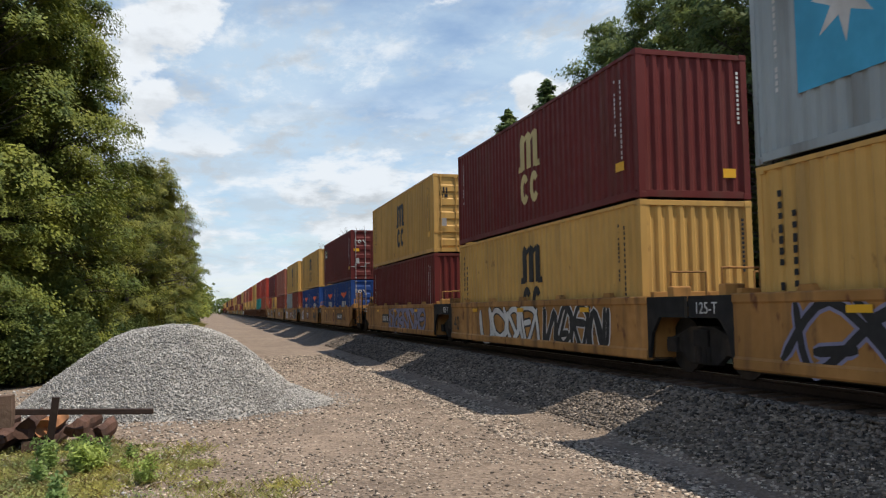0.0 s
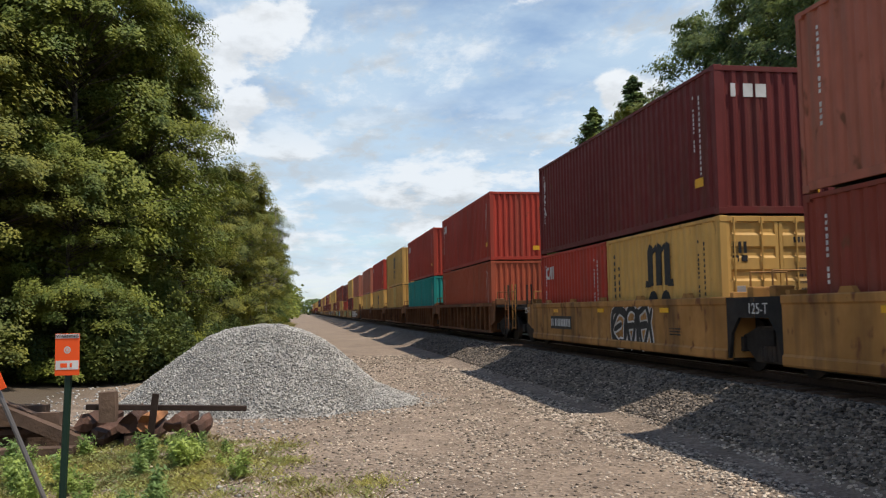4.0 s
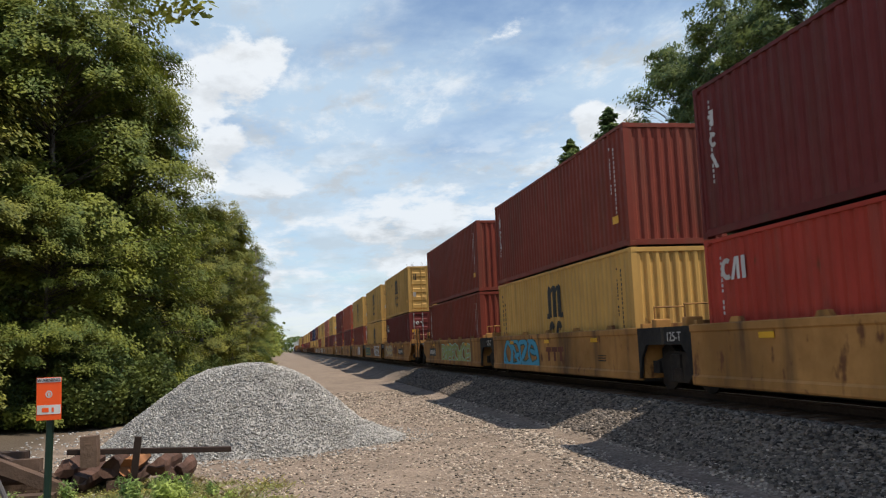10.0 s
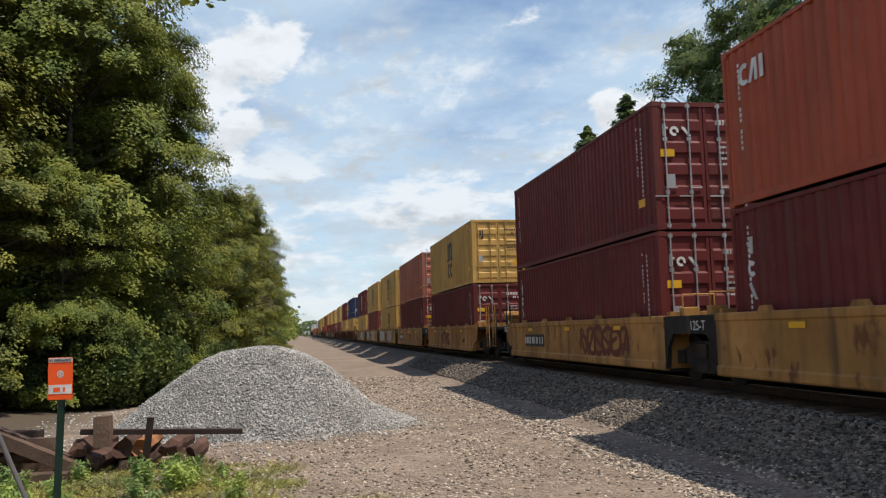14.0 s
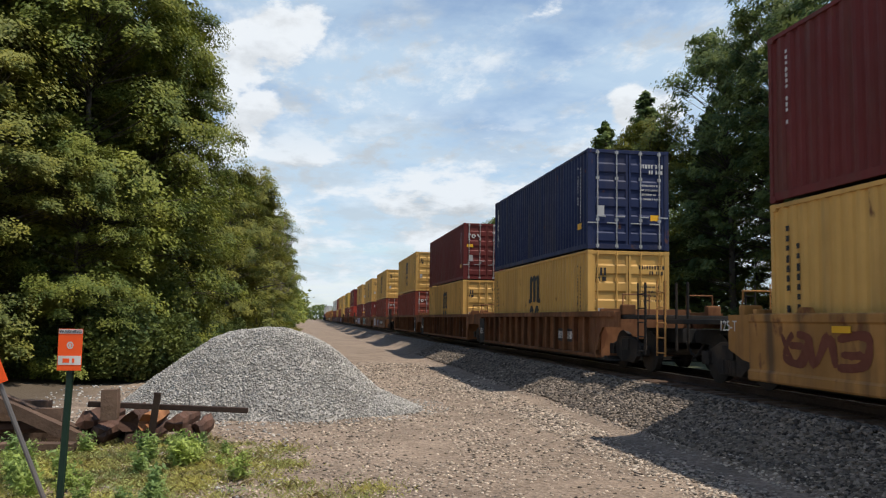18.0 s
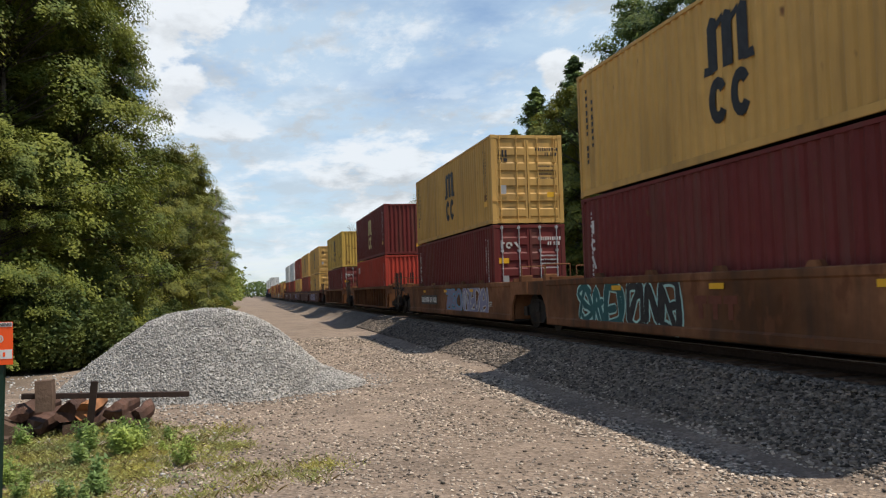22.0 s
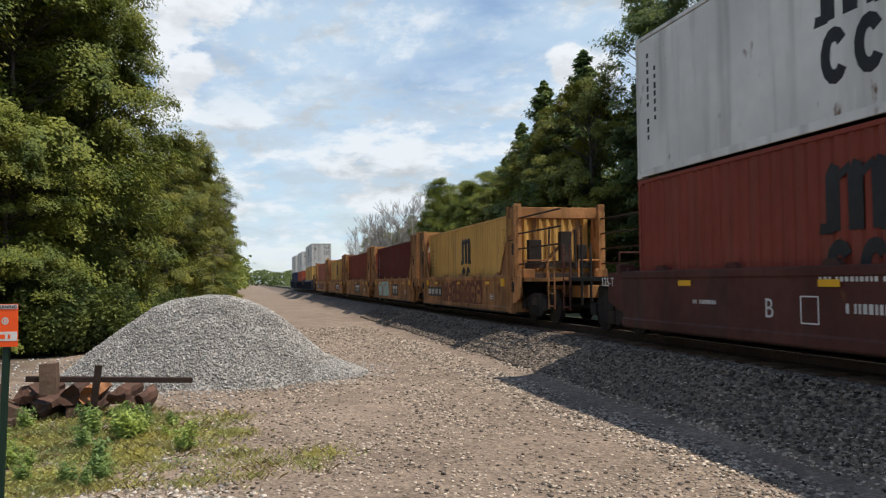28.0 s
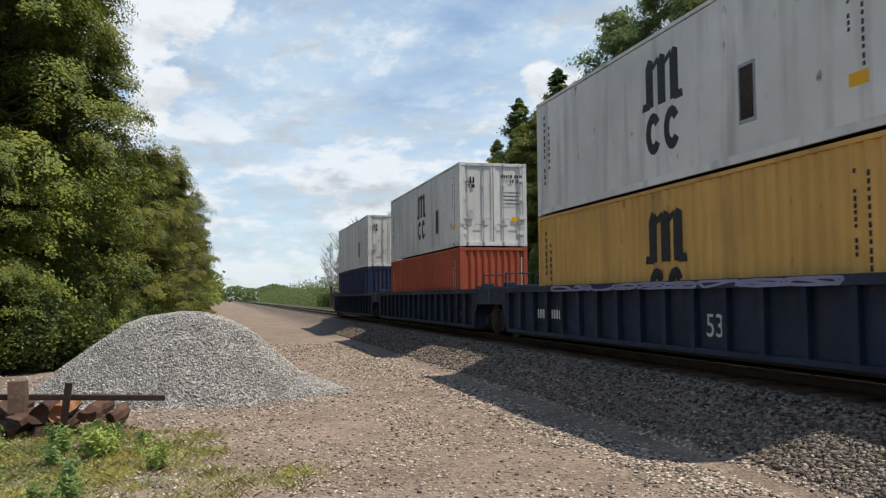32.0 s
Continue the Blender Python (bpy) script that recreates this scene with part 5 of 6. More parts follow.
def decorate(i, car, style, color, wa, wb):
    """graffiti, number panels and marks on the near side of a car"""
    x = CAR_OUT + (0.03 if style != "ribbed" else 0.17)
    r = random.Random(100 + i)
    Y, T = CAR["yellow"], CAR["tan"]
    # (kind, from, to, low, high, fill, edge, strokes): s spray, n number panel, e emblem panel, t bare emblem
    marks = {
        1: [("s", 5.6, 11.5, 1.10, 2.22, INK, LILAC, 3)],
        2: [("s", 1.2, 4.6, 1.12, 2.18, INK, CHALK, 4), ("s", 5.0, 9.5, 1.12, 2.18, CHALK, INK, 4)],
        3: [("s", 0.8, 7.4, 1.10, 2.24, LILAC, INK, 7), ("n", 7.6, 9.0)],
        4: [("n", 2.4, 4.6), ("s", 6.0, 6.6, 1.3, 1.9, UMBER, Y, 1)],
        5: [("e", 5.6, 7.2), ("s", 9.4, 11.2, 1.2, 2.1, CHALK, LILAC, 3), ("s", 0.6, 2.4, 1.2, 2.0, INK, Y, 2)],
        6: [("e", 4.8, 6.4), ("s", 0.5, 3.8, 1.15, 2.2, INK, CHALK, 5), ("s", 9.2, 11.2, 1.2, 2.0, CHALK, LILAC, 3)],
        7: [("e", 5.0, 6.6), ("s", 1.6, 3.2, 1.3, 2.0, UMBER, Y, 4)],
        8: [("s", 2.9, 5.2, 1.10, 2.15, INK, CHALK, 3), ("n", 8.6, 10.6)],
        11: [("e", 4.0, 5.6)], 12: [("e", 3.7, 5.3)], 13: [("n", 9.0, 11.4)],
        14: [("s", 4.1, 12.2, 1.15, 2.15, CHALK, LILAC, 10), ("n", 1.0, 3.8)],
        15: [("t", 5.4, 7.0), ("s", 0.2, 4.6, 1.12, 2.2, LIME, INK, 6)],
        16: [("t", 5.3, 6.6), ("s", 0.6, 4.9, 1.3, 2.1, LIME, INK, 7)],
        17: [("t", 4.5, 6.4), ("s", 7.2, 11.0, 1.15, 2.15, SKYBLUE, TEALINK, 4)],
        18: [("s", 1.5, 7.9, 1.15, 2.05, LIME, AQUA, 8), ("n", 9.6, 11.4)],
        19: [("n", 2.3, 4.3), ("s", 7.6, 11.6, 1.12, 2.2, BEIGE, LILAC, 3), ("s", 5.2, 7.2, 1.5, 2.1, UMBER, Y, 6)],
        20: [("s", 7.9, 12.0, 1.2, 2.05, TEALINK, LIME, 6), ("t", 5.3, 7.6), ("s", 0.9, 4.9, 1.1, 2.2, CHALK, INK, 5)],
        21: [("t", 5.7, 7.3), ("s", 2.3, 5.0, 1.1, 2.15, CHALK, LILAC, 4), ("s", 1.0, 2.0, 1.4, 2.0, UMBER, Y, 3)],
        22: [("t", 4.9, 6.3), ("s", 2.4, 4.5, 1.4, 2.0, UMBER, Y, 5)],
        23: [("n", 8.5, 10.7), ("s", 1.5, 5.0, 1.3, 2.1, UMBER, Y, 6)],
        24: [("s", 5.5, 8.0, 1.3, 2.0, UMBER, Y, 4)], 25: [("t", 4.5, 6.2), ("n", 9.0, 11.0)],
        26: [("s", 8.3, 12.0, 1.15, 2.2, CHALK, LILAC, 5), ("t", 5.5, 7.6), ("s", 2.6, 5.3, 1.1, 2.2, CHALK, INK, 4)],
        27: [("s", 9.6, 12.4, 1.2, 2.1, CHALK, LILAC, 5), ("t", 6.2, 7.9), ("s", 3.0, 6.0, 1.1, 2.2, CHALK, INK, 3)],
        28: [("s", 2.9, 6.3, 1.1, 2.1, CHALK, INK, 4), ("s", 9.5, 11.5, 1.4, 2.0, UMBER, Y, 3)],
        29: [("n", 0.8, 2.8)], 31: [("n", 2.0, 4.0)],
        32: [("n", 1.6, 4.8), ("s", 10.3, 12.6, 1.15, 2.2, CHALK, LILAC, 3), ("s", 6.6, 8.6, 1.3, 2.0, LILAC, T, 3)],
        33: [("s", 9.9, 12.0, 1.15, 2.15, TEALINK, AQUA, 3), ("s", 7.4, 9.5, 1.15, 2.2, INK, AQUA, 3), ("t", 5.4, 7.0)],
        34: [("n", 7.7, 10.7), ("s", 0.3, 3.4, 1.15, 2.2, LILAC, CHALK, 4), ("s", 3.8, 6.0, 1.2, 2.1, LILAC, SKYBLUE, 3)],
        36: [("s", 6.8, 8.6, 1.15, 2.1, TEALINK, T, 1), ("s", 4.4, 6.0, 1.15, 2.1, TEALINK, T, 1), ("e", 1.8, 4.0)],
        37: [("s", 4.0, 10.5, 1.2, 2.0, LILAC, CAR["brown"], 7)],
        39: [("s", 2.5, 4.5, 1.2, 2.1, UMBER, LILAC, 3), ("s", 7.0, 9.8, 1.3, 2.0, LILAC, CAR["brown"], 4)],
        40: [("s", 8.0, 10.0, 1.3, 2.1, LILAC, CAR["brown"], 3)],
        42: [("s", 3.0, 8.8, 1.15, 2.15, UMBER, T, 8), ("n", 9.0, 11.6)],
        43: [("s", 6.9, 10.6, 1.1, 2.2, AQUA, CHALK, 6), ("e", 3.9, 5.6)],
        44: [("e", 4.0, 6.6)], 45: [("e", 2.7, 5.3)],
        46: [("s", 2.0, 8.2, 1.3, 1.98, UMBER, T, 10), ("n", 8.6, 10.6)],
        47: [("s", 1.0, 10.8, 2.21, 2.35, LILAC, CAR["blue"], 9), ("n", 10.6, 12.6)],
    }
    for k, (what, y0, y1, *rest) in enumerate(marks.get(i, ())):
        c, w = (y0 + y1) / 2, (y1 - y0) / 2
        if what == "s":
            z0, z1, fill, edge, count = rest
            scrawl(car, CAR_OUT if i == 47 else x, y0, y1, z0, z1, fill, edge, count, 7 * i + k)
        elif what == "n":
            plate = part("number_panel", boxes((x - 0.012, x - 0.004, y0, y1, 1.48, 1.86)), INK, car, "black number panel with white marking")
            bm = bmesh.new()
            row_bars(bm, "y", x - 0.013, y0 + 0.1, y1 - 0.1, 1.56, 0.22, i)
            stuff(part("number_marking", bm, CHALK, plate))
        else:
            ink = CHALK if what == "e" else UMBER
            xx = x - 0.003
            if what == "e":
                part("emblem_panel", boxes((x - 0.010, x - 0.004, y0, y1, 1.36, 1.96)), UMBER if style == "smooth" else INK, car, "dark emblem panel")
                xx = x - 0.011
            for q in range(3):
                m = c + (q - 1) * w * 0.58
                pts = [(m + w * 0.25, 1.86), (m - w * 0.25, 1.86), (m - w * 0.25, 1.72), (m - w * 0.09, 1.72), (m - w * 0.09, 1.46), (m + w * 0.09, 1.46), (m + w * 0.09, 1.72), (m + w * 0.25, 1.72)]
                part("emblem", prism(pts, "x", xx - 0.004, xx), ink, car, "block of the owner's emblem")
    for k in range(1):
        bm = bmesh.new()
        c = wa + 2.2
        for q in range(3):
            row_bars(bm, "y", x - 0.001, c - 0.25, c + 0.25, 1.5 + 0.06 * q, 0.028, i + q)
        stuff(part("stencil", bm, CHALK if color != "yellow" else INK, car))
    if style == "smooth" and color in ("yellow", "brown"):
        t = part("stencil", letters("125-T", 0.27), CHALK, car, "white capacity stencil")
        t.matrix_basis = pose(CAR_OUT + 0.026, wb + 0.75, 1.95)
    if i in (2, 5):
        part("stencil", letters("40", 0.62), INK, car, "black length stencil").matrix_basis = pose(x - 0.006, 12.05, 1.40)
    if i == 36:
        part("stencil", letters("53", 0.34), INK, car, "black length stencil").matrix_basis = pose(CAR_OUT + 0.165, 0.95, 1.72)
    if i == 41:
        part("stencil", letters("B", 0.42), CHALK, car, "white platform letter").matrix_basis = pose(x - 0.004, 7.5, 1.50)
        bm = bmesh.new()
        row_bars(bm, "y", x - 0.001, 3.9, 5.9, 1.62, 0.13, 77)
        row_bars(bm, "y", x - 0.001, 4.9, 6.3, 2.04, 0.12, 78)
        row_bars(bm, "y", x - 0.001, 9.0, 9.8, 1.66, 0.07, 79)
        stuff(part("stencil", bm, CHALK, car, "white lines of small lettering"))
        frame_ = bmesh.new()
        for q0, q1, h0, h1 in ((6.35, 6.75, 1.44, 1.46), (6.35, 6.75, 1.82, 1.84), (6.35, 6.37, 1.46, 1.82), (6.73, 6.75, 1.46, 1.82)):
            box(frame_, x - 0.004, x, q0, q1, h0, h1)
        stuff(part("stencil", frame_, CHALK, car, "thin white square outline"))
    if i == 47:
        part("stencil", letters("53", 0.54), CHALK, car, "white length stencil").matrix_basis = pose(x - 0.004, 4.16, 1.42)
    if i == 31:
        panel = part("stencil_panel", boxes((CAR_OUT + 0.005, CAR_OUT + 0.02, -1.98, -1.08, 1.16, 2.20)), BLACK, car, "black panel at the sill's end")
        part("stencil", letters("48 53", 0.17), CHALK, panel, "white length stencil").matrix_basis = pose(CAR_OUT + 0.001, -1.42, 1.86)
        bm = bmesh.new()
        for q in range(3):
            row_bars(bm, "y", CAR_OUT + 0.004, -1.55, -1.2, 1.25 + 0.06 * q, 0.035, 60 + q)
        stuff(part("stencil", bm, CHALK, panel))
        part("stencil", letters("53", 0.42), INK, car, "black length stencil").matrix_basis = pose(x - 0.004, -0.66, 1.42)
    if i in (29, 30):
        part("stencil_panel", boxes((CAR_OUT + 0.012, CAR_OUT + 0.02, wb - 0.95, wb - 0.05, 1.12, 2.15)), BLACK, car, "black panel at the sill's end")
        part("stencil", letters("1251", 0.34), CHALK, car, "white stencilled number").matrix_basis = pose(CAR_OUT + 0.008, wb - 0.5, 1.5)


build_ground()
build_track()
build_train()

# ---- trees ----
def leaves_mesh(name, centres, size, material, seed, normal_up=0.4, long_=1.5, face=None):
    """many single leaves, each a rhombus; face: the way that each leaf's upper side turns, where it is known"""
    rng = np.random.default_rng(seed)
    n = len(centres)
    d = rng.normal(size=(n, 3))
    d[:, 2] = d[:, 2] * 0.5 - 0.25
    d /= np.linalg.norm(d, axis=1)[:, None]
    u = rng.normal(size=(n, 3))
    u[:, 2] += normal_up * 3
    if face is not None:
        u = face + 0.30 * rng.normal(size=(n, 3))
        d -= u * (np.sum(d * u, 1) / np.sum(u * u, 1))[:, None]
        d /= np.linalg.norm(d, axis=1)[:, None] + 1e-9
    side = np.cross(d, u)
    side /= np.linalg.norm(side, axis=1)[:, None] + 1e-9
    s = size * rng.uniform(0.6, 1.3, n)[:, None]
    a = centres - d * s * 0.5 * long_
    b = centres + d * s * 0.5 * long_
    c1 = centres + side * s * 0.42
    c2 = centres - side * s * 0.42
    pts = np.stack([a, c1, b, c2], 1).reshape(-1)
    me = bpy.data.meshes.new(name)
    me.vertices.add(4 * n)
    me.vertices.foreach_set("co", pts)
    me.loops.add(4 * n)
    me.loops.foreach_set("vertex_index", np.arange(4 * n))
    me.polygons.add(n)
    me.polygons.foreach_set("loop_start", np.arange(0, 4 * n, 4))
    me.update(calc_edges=True)
    me.materials.append(material)
    return me


def tree(kind, height, radius, leaf, count, seed, material, base=0.12, label="", clumps=None, spray=(0.16, 0.31)):
    """a trunk with limbs that carry drooping sprays of leaves; returned at the origin"""
    rng = np.random.default_rng(seed)
    top = thing("tree", label or "leafy deciduous tree at the edge of the woods", "tree", "trees along the line")
    bm = bmesh.new()
    bend = rng.normal(0, 0.25, 2)
    knots = [Vector((bend[0] * t * t, bend[1] * t * t, height * t)) for t in np.linspace(0, 0.94, 7)]
    r0 = 0.012 * height + 0.04
    for i in range(6):
        tube(bm, knots[i], knots[i + 1], r0 * (1 - i / 6.5), 8, r0 * (1 - (i + 1) / 6.5))
    clumps = clumps or int(80 + height * 13.0)
    # each limb carries sprays along its outer half, so that the crown falls into lobes with gaps between
    lobes = [(rng.uniform(0, 6.283), rng.uniform(base, 0.97), rng.uniform(0.72, 1.12)) for _ in range(max(10, clumps // 3))]
    centres, faces = [], []
    m = count // clumps
    for k in range(clumps):
        la, lf, lr = lobes[k % len(lobes)]
        f = min(1.0, max(base * 0.8, lf + rng.normal(0, 0.022)))
        ang = la + rng.normal(0, 0.20)
        if kind == "conifer":
            f, ang = base + (1 - base) * (k + rng.uniform(0, 1)) / clumps, rng.uniform(0, 6.283)
            reach = radius * (1.02 - f) ** 0.75 * rng.uniform(0.45, 1.05)
            droop = -0.15 * reach
        else:
            prof = math.sin(math.pi * (0.17 + 0.74 * (f - base) / (1 - base))) ** 0.55
            reach = radius * prof * (rng.uniform(0.2, 0.6) if k % 4 == 0 else lr * rng.uniform(0.4, 1.0) ** 0.5)
            droop = -0.05 * reach * rng.uniform(0, 2)
        out = np.array([math.cos(ang), math.sin(ang), 0.0])
        c = Vector((bend[0] * f * f + reach * out[0], bend[1] * f * f + reach * out[1], height * f + droop))
        tt = f * 0.86
        tube(bm, (bend[0] * tt * tt, bend[1] * tt * tt, tt * height), c, 0.012 + 0.0028 * height * (1 - f), 5, 0.008)
        if kind == "conifer":
            along = rng.uniform(0.15, 1.05, m)
            pts = np.stack([bend[0] * f * f + reach * out[0] * along, bend[1] * f * f + reach * out[1] * along, c.z + 0.2 * along * reach], 1)
            pts += np.clip(rng.normal(0, 1, (m, 3)), -1.6, 1.6) * (np.array([0.13, 0.13, 0.06]) * reach + 0.05)
            up = np.tile(0.5 * out + (0, 0, 0.9), (m, 1))
        else:
            # a flat layered spray, longer outwards, that droops towards its rim
            rc = radius * rng.uniform(*spray)
            rad, phi = np.sqrt(rng.uniform(0, 1, m)), rng.uniform(0, 6.283, m)
            rad = rad * (0.74 + 0.26 * np.sin(phi * 3 + k) * np.cos(phi * 5 + 2 * k))
            u, v = 1.25 * rc * rad * np.cos(phi), 0.8 * rc * rad * np.sin(phi)
            w = rc * (0.12 - 0.34 * rad ** 2) - 0.10 * u + np.clip(rng.normal(0, 0.16, m), -0.34, 0.34) * rc
            pts = np.stack([c.x + u * out[0] - v * out[1], c.y + u * out[1] + v * out[0], c.z + w], 1)
            up = np.stack([0.55 * out[0] + 0.5 * (pts[:, 0] - c.x) / rc, 0.55 * out[1] + 0.5 * (pts[:, 1] - c.y) / rc, np.full(m, 0.85)], 1)
        centres.append(pts)
        faces.append(up)
    pts, up = np.concatenate(centres), np.concatenate(faces)
    keep = pts[:, 2] > 0.15
    part("trunk", bm, BARK, top, smooth=True)
    part("crown", leaves_mesh("crown", pts[keep], leaf, material, seed + 1, face=up[keep]), material, top)
    return top


def bare_tree(height, seed):
    rng = random.Random(seed)
    top = thing("tree", "leafless grey dead tree at the wood's edge", "tree", "trees along the line")
    bm = bmesh.new()
    tube(bm, (0, 0, 0), (0, 0, height * 0.95), 0.14, 7, 0.02)

    def twig(p, d, length, rad, depth):
        q = p + d * length
        tube(bm, p, q, rad, 5, rad * 0.5)
        if depth:
            for _ in range(4):
                e = (d + Vector((rng.uniform(-0.7, 0.7), rng.uniform(-0.7, 0.7), rng.uniform(0, 0.6)))).normalized()
                twig(p.lerp(q, rng.uniform(0.4, 1)), e, length * 0.6, rad * 0.55, depth - 1)
    for i in range(16):
        a = rng.uniform(0, 6.28)
        twig(Vector((0, 0, height * rng.uniform(0.25, 0.9))), Vector((math.cos(a), math.sin(a), 1.3)).normalized(), height * 0.2, 0.05, 2)
    part("trunk", bm, DEADWOOD, top)
    return top


def bush(radius, height, leaf, count, seed, material, label):
    rng = np.random.default_rng(seed)
    top = thing("bush", label, "bush", "undergrowth")
    d = rng.normal(size=(count, 3))
    d /= np.linalg.norm(d, axis=1)[:, None]
    lump = 0.75 + 0.25 * np.sin(3 * d[:, 0] * 2 + seed) * np.cos(4 * d[:, 1] + seed)
    rr = rng.uniform(0.55, 1.05, count) * lump
    pts = d * rr[:, None] * np.array([radius, radius, height * 0.55]) + np.array([0, 0, height * 0.42])
    pts = pts[pts[:, 2] > 0.05]
    bm = bmesh.new()
    for i in range(9):
        a = 0.7 * i
        tube(bm, (0.1 * math.cos(a), 0.1 * math.sin(a), 0), (radius * 0.6 * math.cos(a), radius * 0.6 * math.sin(a), height * 0.7), 0.025, 5, 0.008)
    part("stems", bm, BARK, top)
    part("foliage", leaves_mesh("foliage", pts, leaf, material, seed + 2), material, top)
    return top


def plant(made, x, y, turn, s=1.0, sz=None):
    """puts a built tree or a copy of it at its place"""
    z = ground_height(x, y)
    if made not in PLANTED:
        PLANTED.append(made)
        made.matrix_basis = pose(x, y, z, 0, 0, turn) @ Matrix.Diagonal((s, s, sz or s, 1))
        return made
    made_scale = made.scale.copy()
    made.scale = (s, s, sz or s)
    ob = copy_thing(made, pose(x, y, z, 0, 0, turn))
    made.scale = made_scale
    return ob


PLANTED = []


def build_woods():
    r = random.Random(11)
    oak = tree("broad", 15.0, 4.4, 0.098, 118000, 1, LEAF, 0.04, "tall dense green maple at the edge of the woods")
    elm = tree("broad", 13.0, 3.6, 0.096, 90000, 2, LEAF2, 0.04, "yellow-green leafy tree beside the service road")
    ash = tree("broad", 17.5, 4.4, 0.15, 42000, 3, LEAF3, 0.26, "tall dark green tree with an airy crown on a bare trunk", 330, (0.11, 0.24))
    spruce = tree("conifer", 17.6, 4.3, 0.17, 44000, 4, NEEDLE, 0.08, "pointed dark green conifer behind the track")
    slim = tree("broad", 11.5, 2.8, 0.10, 46000, 5, LEAF2, 0.12, "slender young tree with thin yellow-green crown")
    low = bush(1.7, 2.6, 0.09, 12500, 6, UNDER, "dense dark green bush under the trees")
    low2 = bush(1.4, 1.9, 0.085, 10000, 7, UNDER, "dark green bush at the wood's edge")
    dead = bare_tree(11.0, 8)
    # woods left of the road
    for made, x, y, s, sz in ((oak, -7.6, 30.5, 0.98, 1.06), (elm, -11.5, 28.0, 1.1, 1.25), (oak, -15.5, 26.0, 1.05, 1.1), (elm, -20.0, 24.5, 1.1, 1.2), (oak, -25.0, 24.0, 1.0, 1.0),
                              (elm, -9.2, 26.2, 0.8, 0.75), (elm, -13.6, 24.2, 0.8, 0.8), (oak, -6.3, 35.5, 0.82, 0.90), (ash, -9.5, 37.0, 1.0, 0.95), (oak, -15.0, 35.0, 1.1, 1.1),
                              (elm, -7.2, 43.0, 0.9, 0.72), (oak, -10.0, 46.0, 1.0, 0.80), (elm, -8.0, 56.0, 0.9, 0.75), (slim, -3.6, 60.0, 0.72, 1.08), (oak, -11.0, 58.0, 1.0, 0.85),
                              (slim, -4.6, 71.0, 0.9, 1.0), (elm, -6.5, 77.0, 1.0, 0.95), (oak, -9.5, 86.0, 1.0, 0.9), (slim, -4.0, 84.0, 1.0, 1.0), (elm, -17.6, 22.4, 0.75, 0.62), (oak, -12.4, 31.5, 0.95, 0.8), (ash, -19.0, 31.0, 1.1, 0.9), (ash, -13.0, 40.0, 1.1, 0.95), (oak, -10.2, 25.0, 0.5, 0.45), (oak, -7.0, 27.4, 0.5, 0.5), (oak, -8.4, 33.0, 0.8, 0.72), (oak, -5.9, 33.5, 0.74, 0.98),
                              (ash, -24.0, 33.0, 1.1, 0.9), (elm, -4.6, 51.0, 0.72, 0.84), (slim, -3.3, 57.0, 0.85, 0.98), (elm, -5.6, 45.0, 0.6, 0.62), (slim, -4.6, 66.0, 0.85, 0.85)):
        plant(made, x, y, r.uniform(0, 360), s, sz)
    plant(dead, -3.1, 78.0, 20, 0.9)
    for i in range(16):
        y = 95 + i * 11 + r.uniform(-3, 3)
        plant((elm, oak, slim)[i % 3], -5.0 - 0.004 * y + r.uniform(-1.2, 0.3) * 1.5, y, r.uniform(0, 360), r.uniform(0.85, 1.05))
    for i in range(30):
        t = i / 30
        x, y = -24 + 20.2 * t + r.uniform(-0.7, 0.7), 22.6 + 5.6 * t + r.uniform(-0.6, 1.0)
        plant((low, low2)[i % 2], x, y, r.uniform(0, 360), r.uniform(0.75, 1.15))
    for i in range(34):
        y = 29 + i * 3.4
        plant((low, low2)[i % 2], -4.4 + 0.012 * (y - 29) + r.uniform(-0.5, 0.4), y, r.uniform(0, 360), r.uniform(0.6, 1.1))
    # woods behind the track: tall airy trees on bare trunks, saplings and brush below, conifers farther on
    for i in range(10):
        y = 5 + i * 5.0 + r.uniform(-1.4, 1.4)
        x = 25.5 + r.uniform(-1.2, 2.0)
        plant(ash, x, y, r.uniform(0, 360), r.uniform(0.9, 1.05), r.uniform(1.08, 1.28))
        plant(ash, x + 5.5 + r.uniform(-1, 1), y + 2.4, r.uniform(0, 360), r.uniform(0.95, 1.1), r.uniform(1.02, 1.2))
        if i % 2:
            plant(ash, x + 11.0, y + 4, r.uniform(0, 360), r.uniform(1.0, 1.15), 1.0)
        plant(slim, x + 2.6, y + 1.5, r.uniform(0, 360), r.uniform(0.8, 1.0), r.uniform(0.6, 0.85))
        plant(low, x - 2.6 + r.uniform(-1, 1), y + 1, r.uniform(0, 360), r.uniform(0.9, 1.5))
        plant(low, x + 7.0 + r.uniform(-1, 1), y + 0.5, r.uniform(0, 360), r.uniform(1.9, 2.4), r.uniform(2.2, 3.0))
        plant(low, x + 9.5 + r.uniform(-1, 1), y - 2.0, r.uniform(0, 360), r.uniform(1.9, 2.4), r.uniform(2.2, 3.2))
        plant(low, x + 1.5 + r.uniform(-1, 1), y - 1.5, r.uniform(0, 360), r.uniform(1.2, 1.7))
        plant(low2, x - 2.0 + r.uniform(-1, 1), y + 3.2, r.uniform(0, 360), r.uniform(0.9, 1.5))
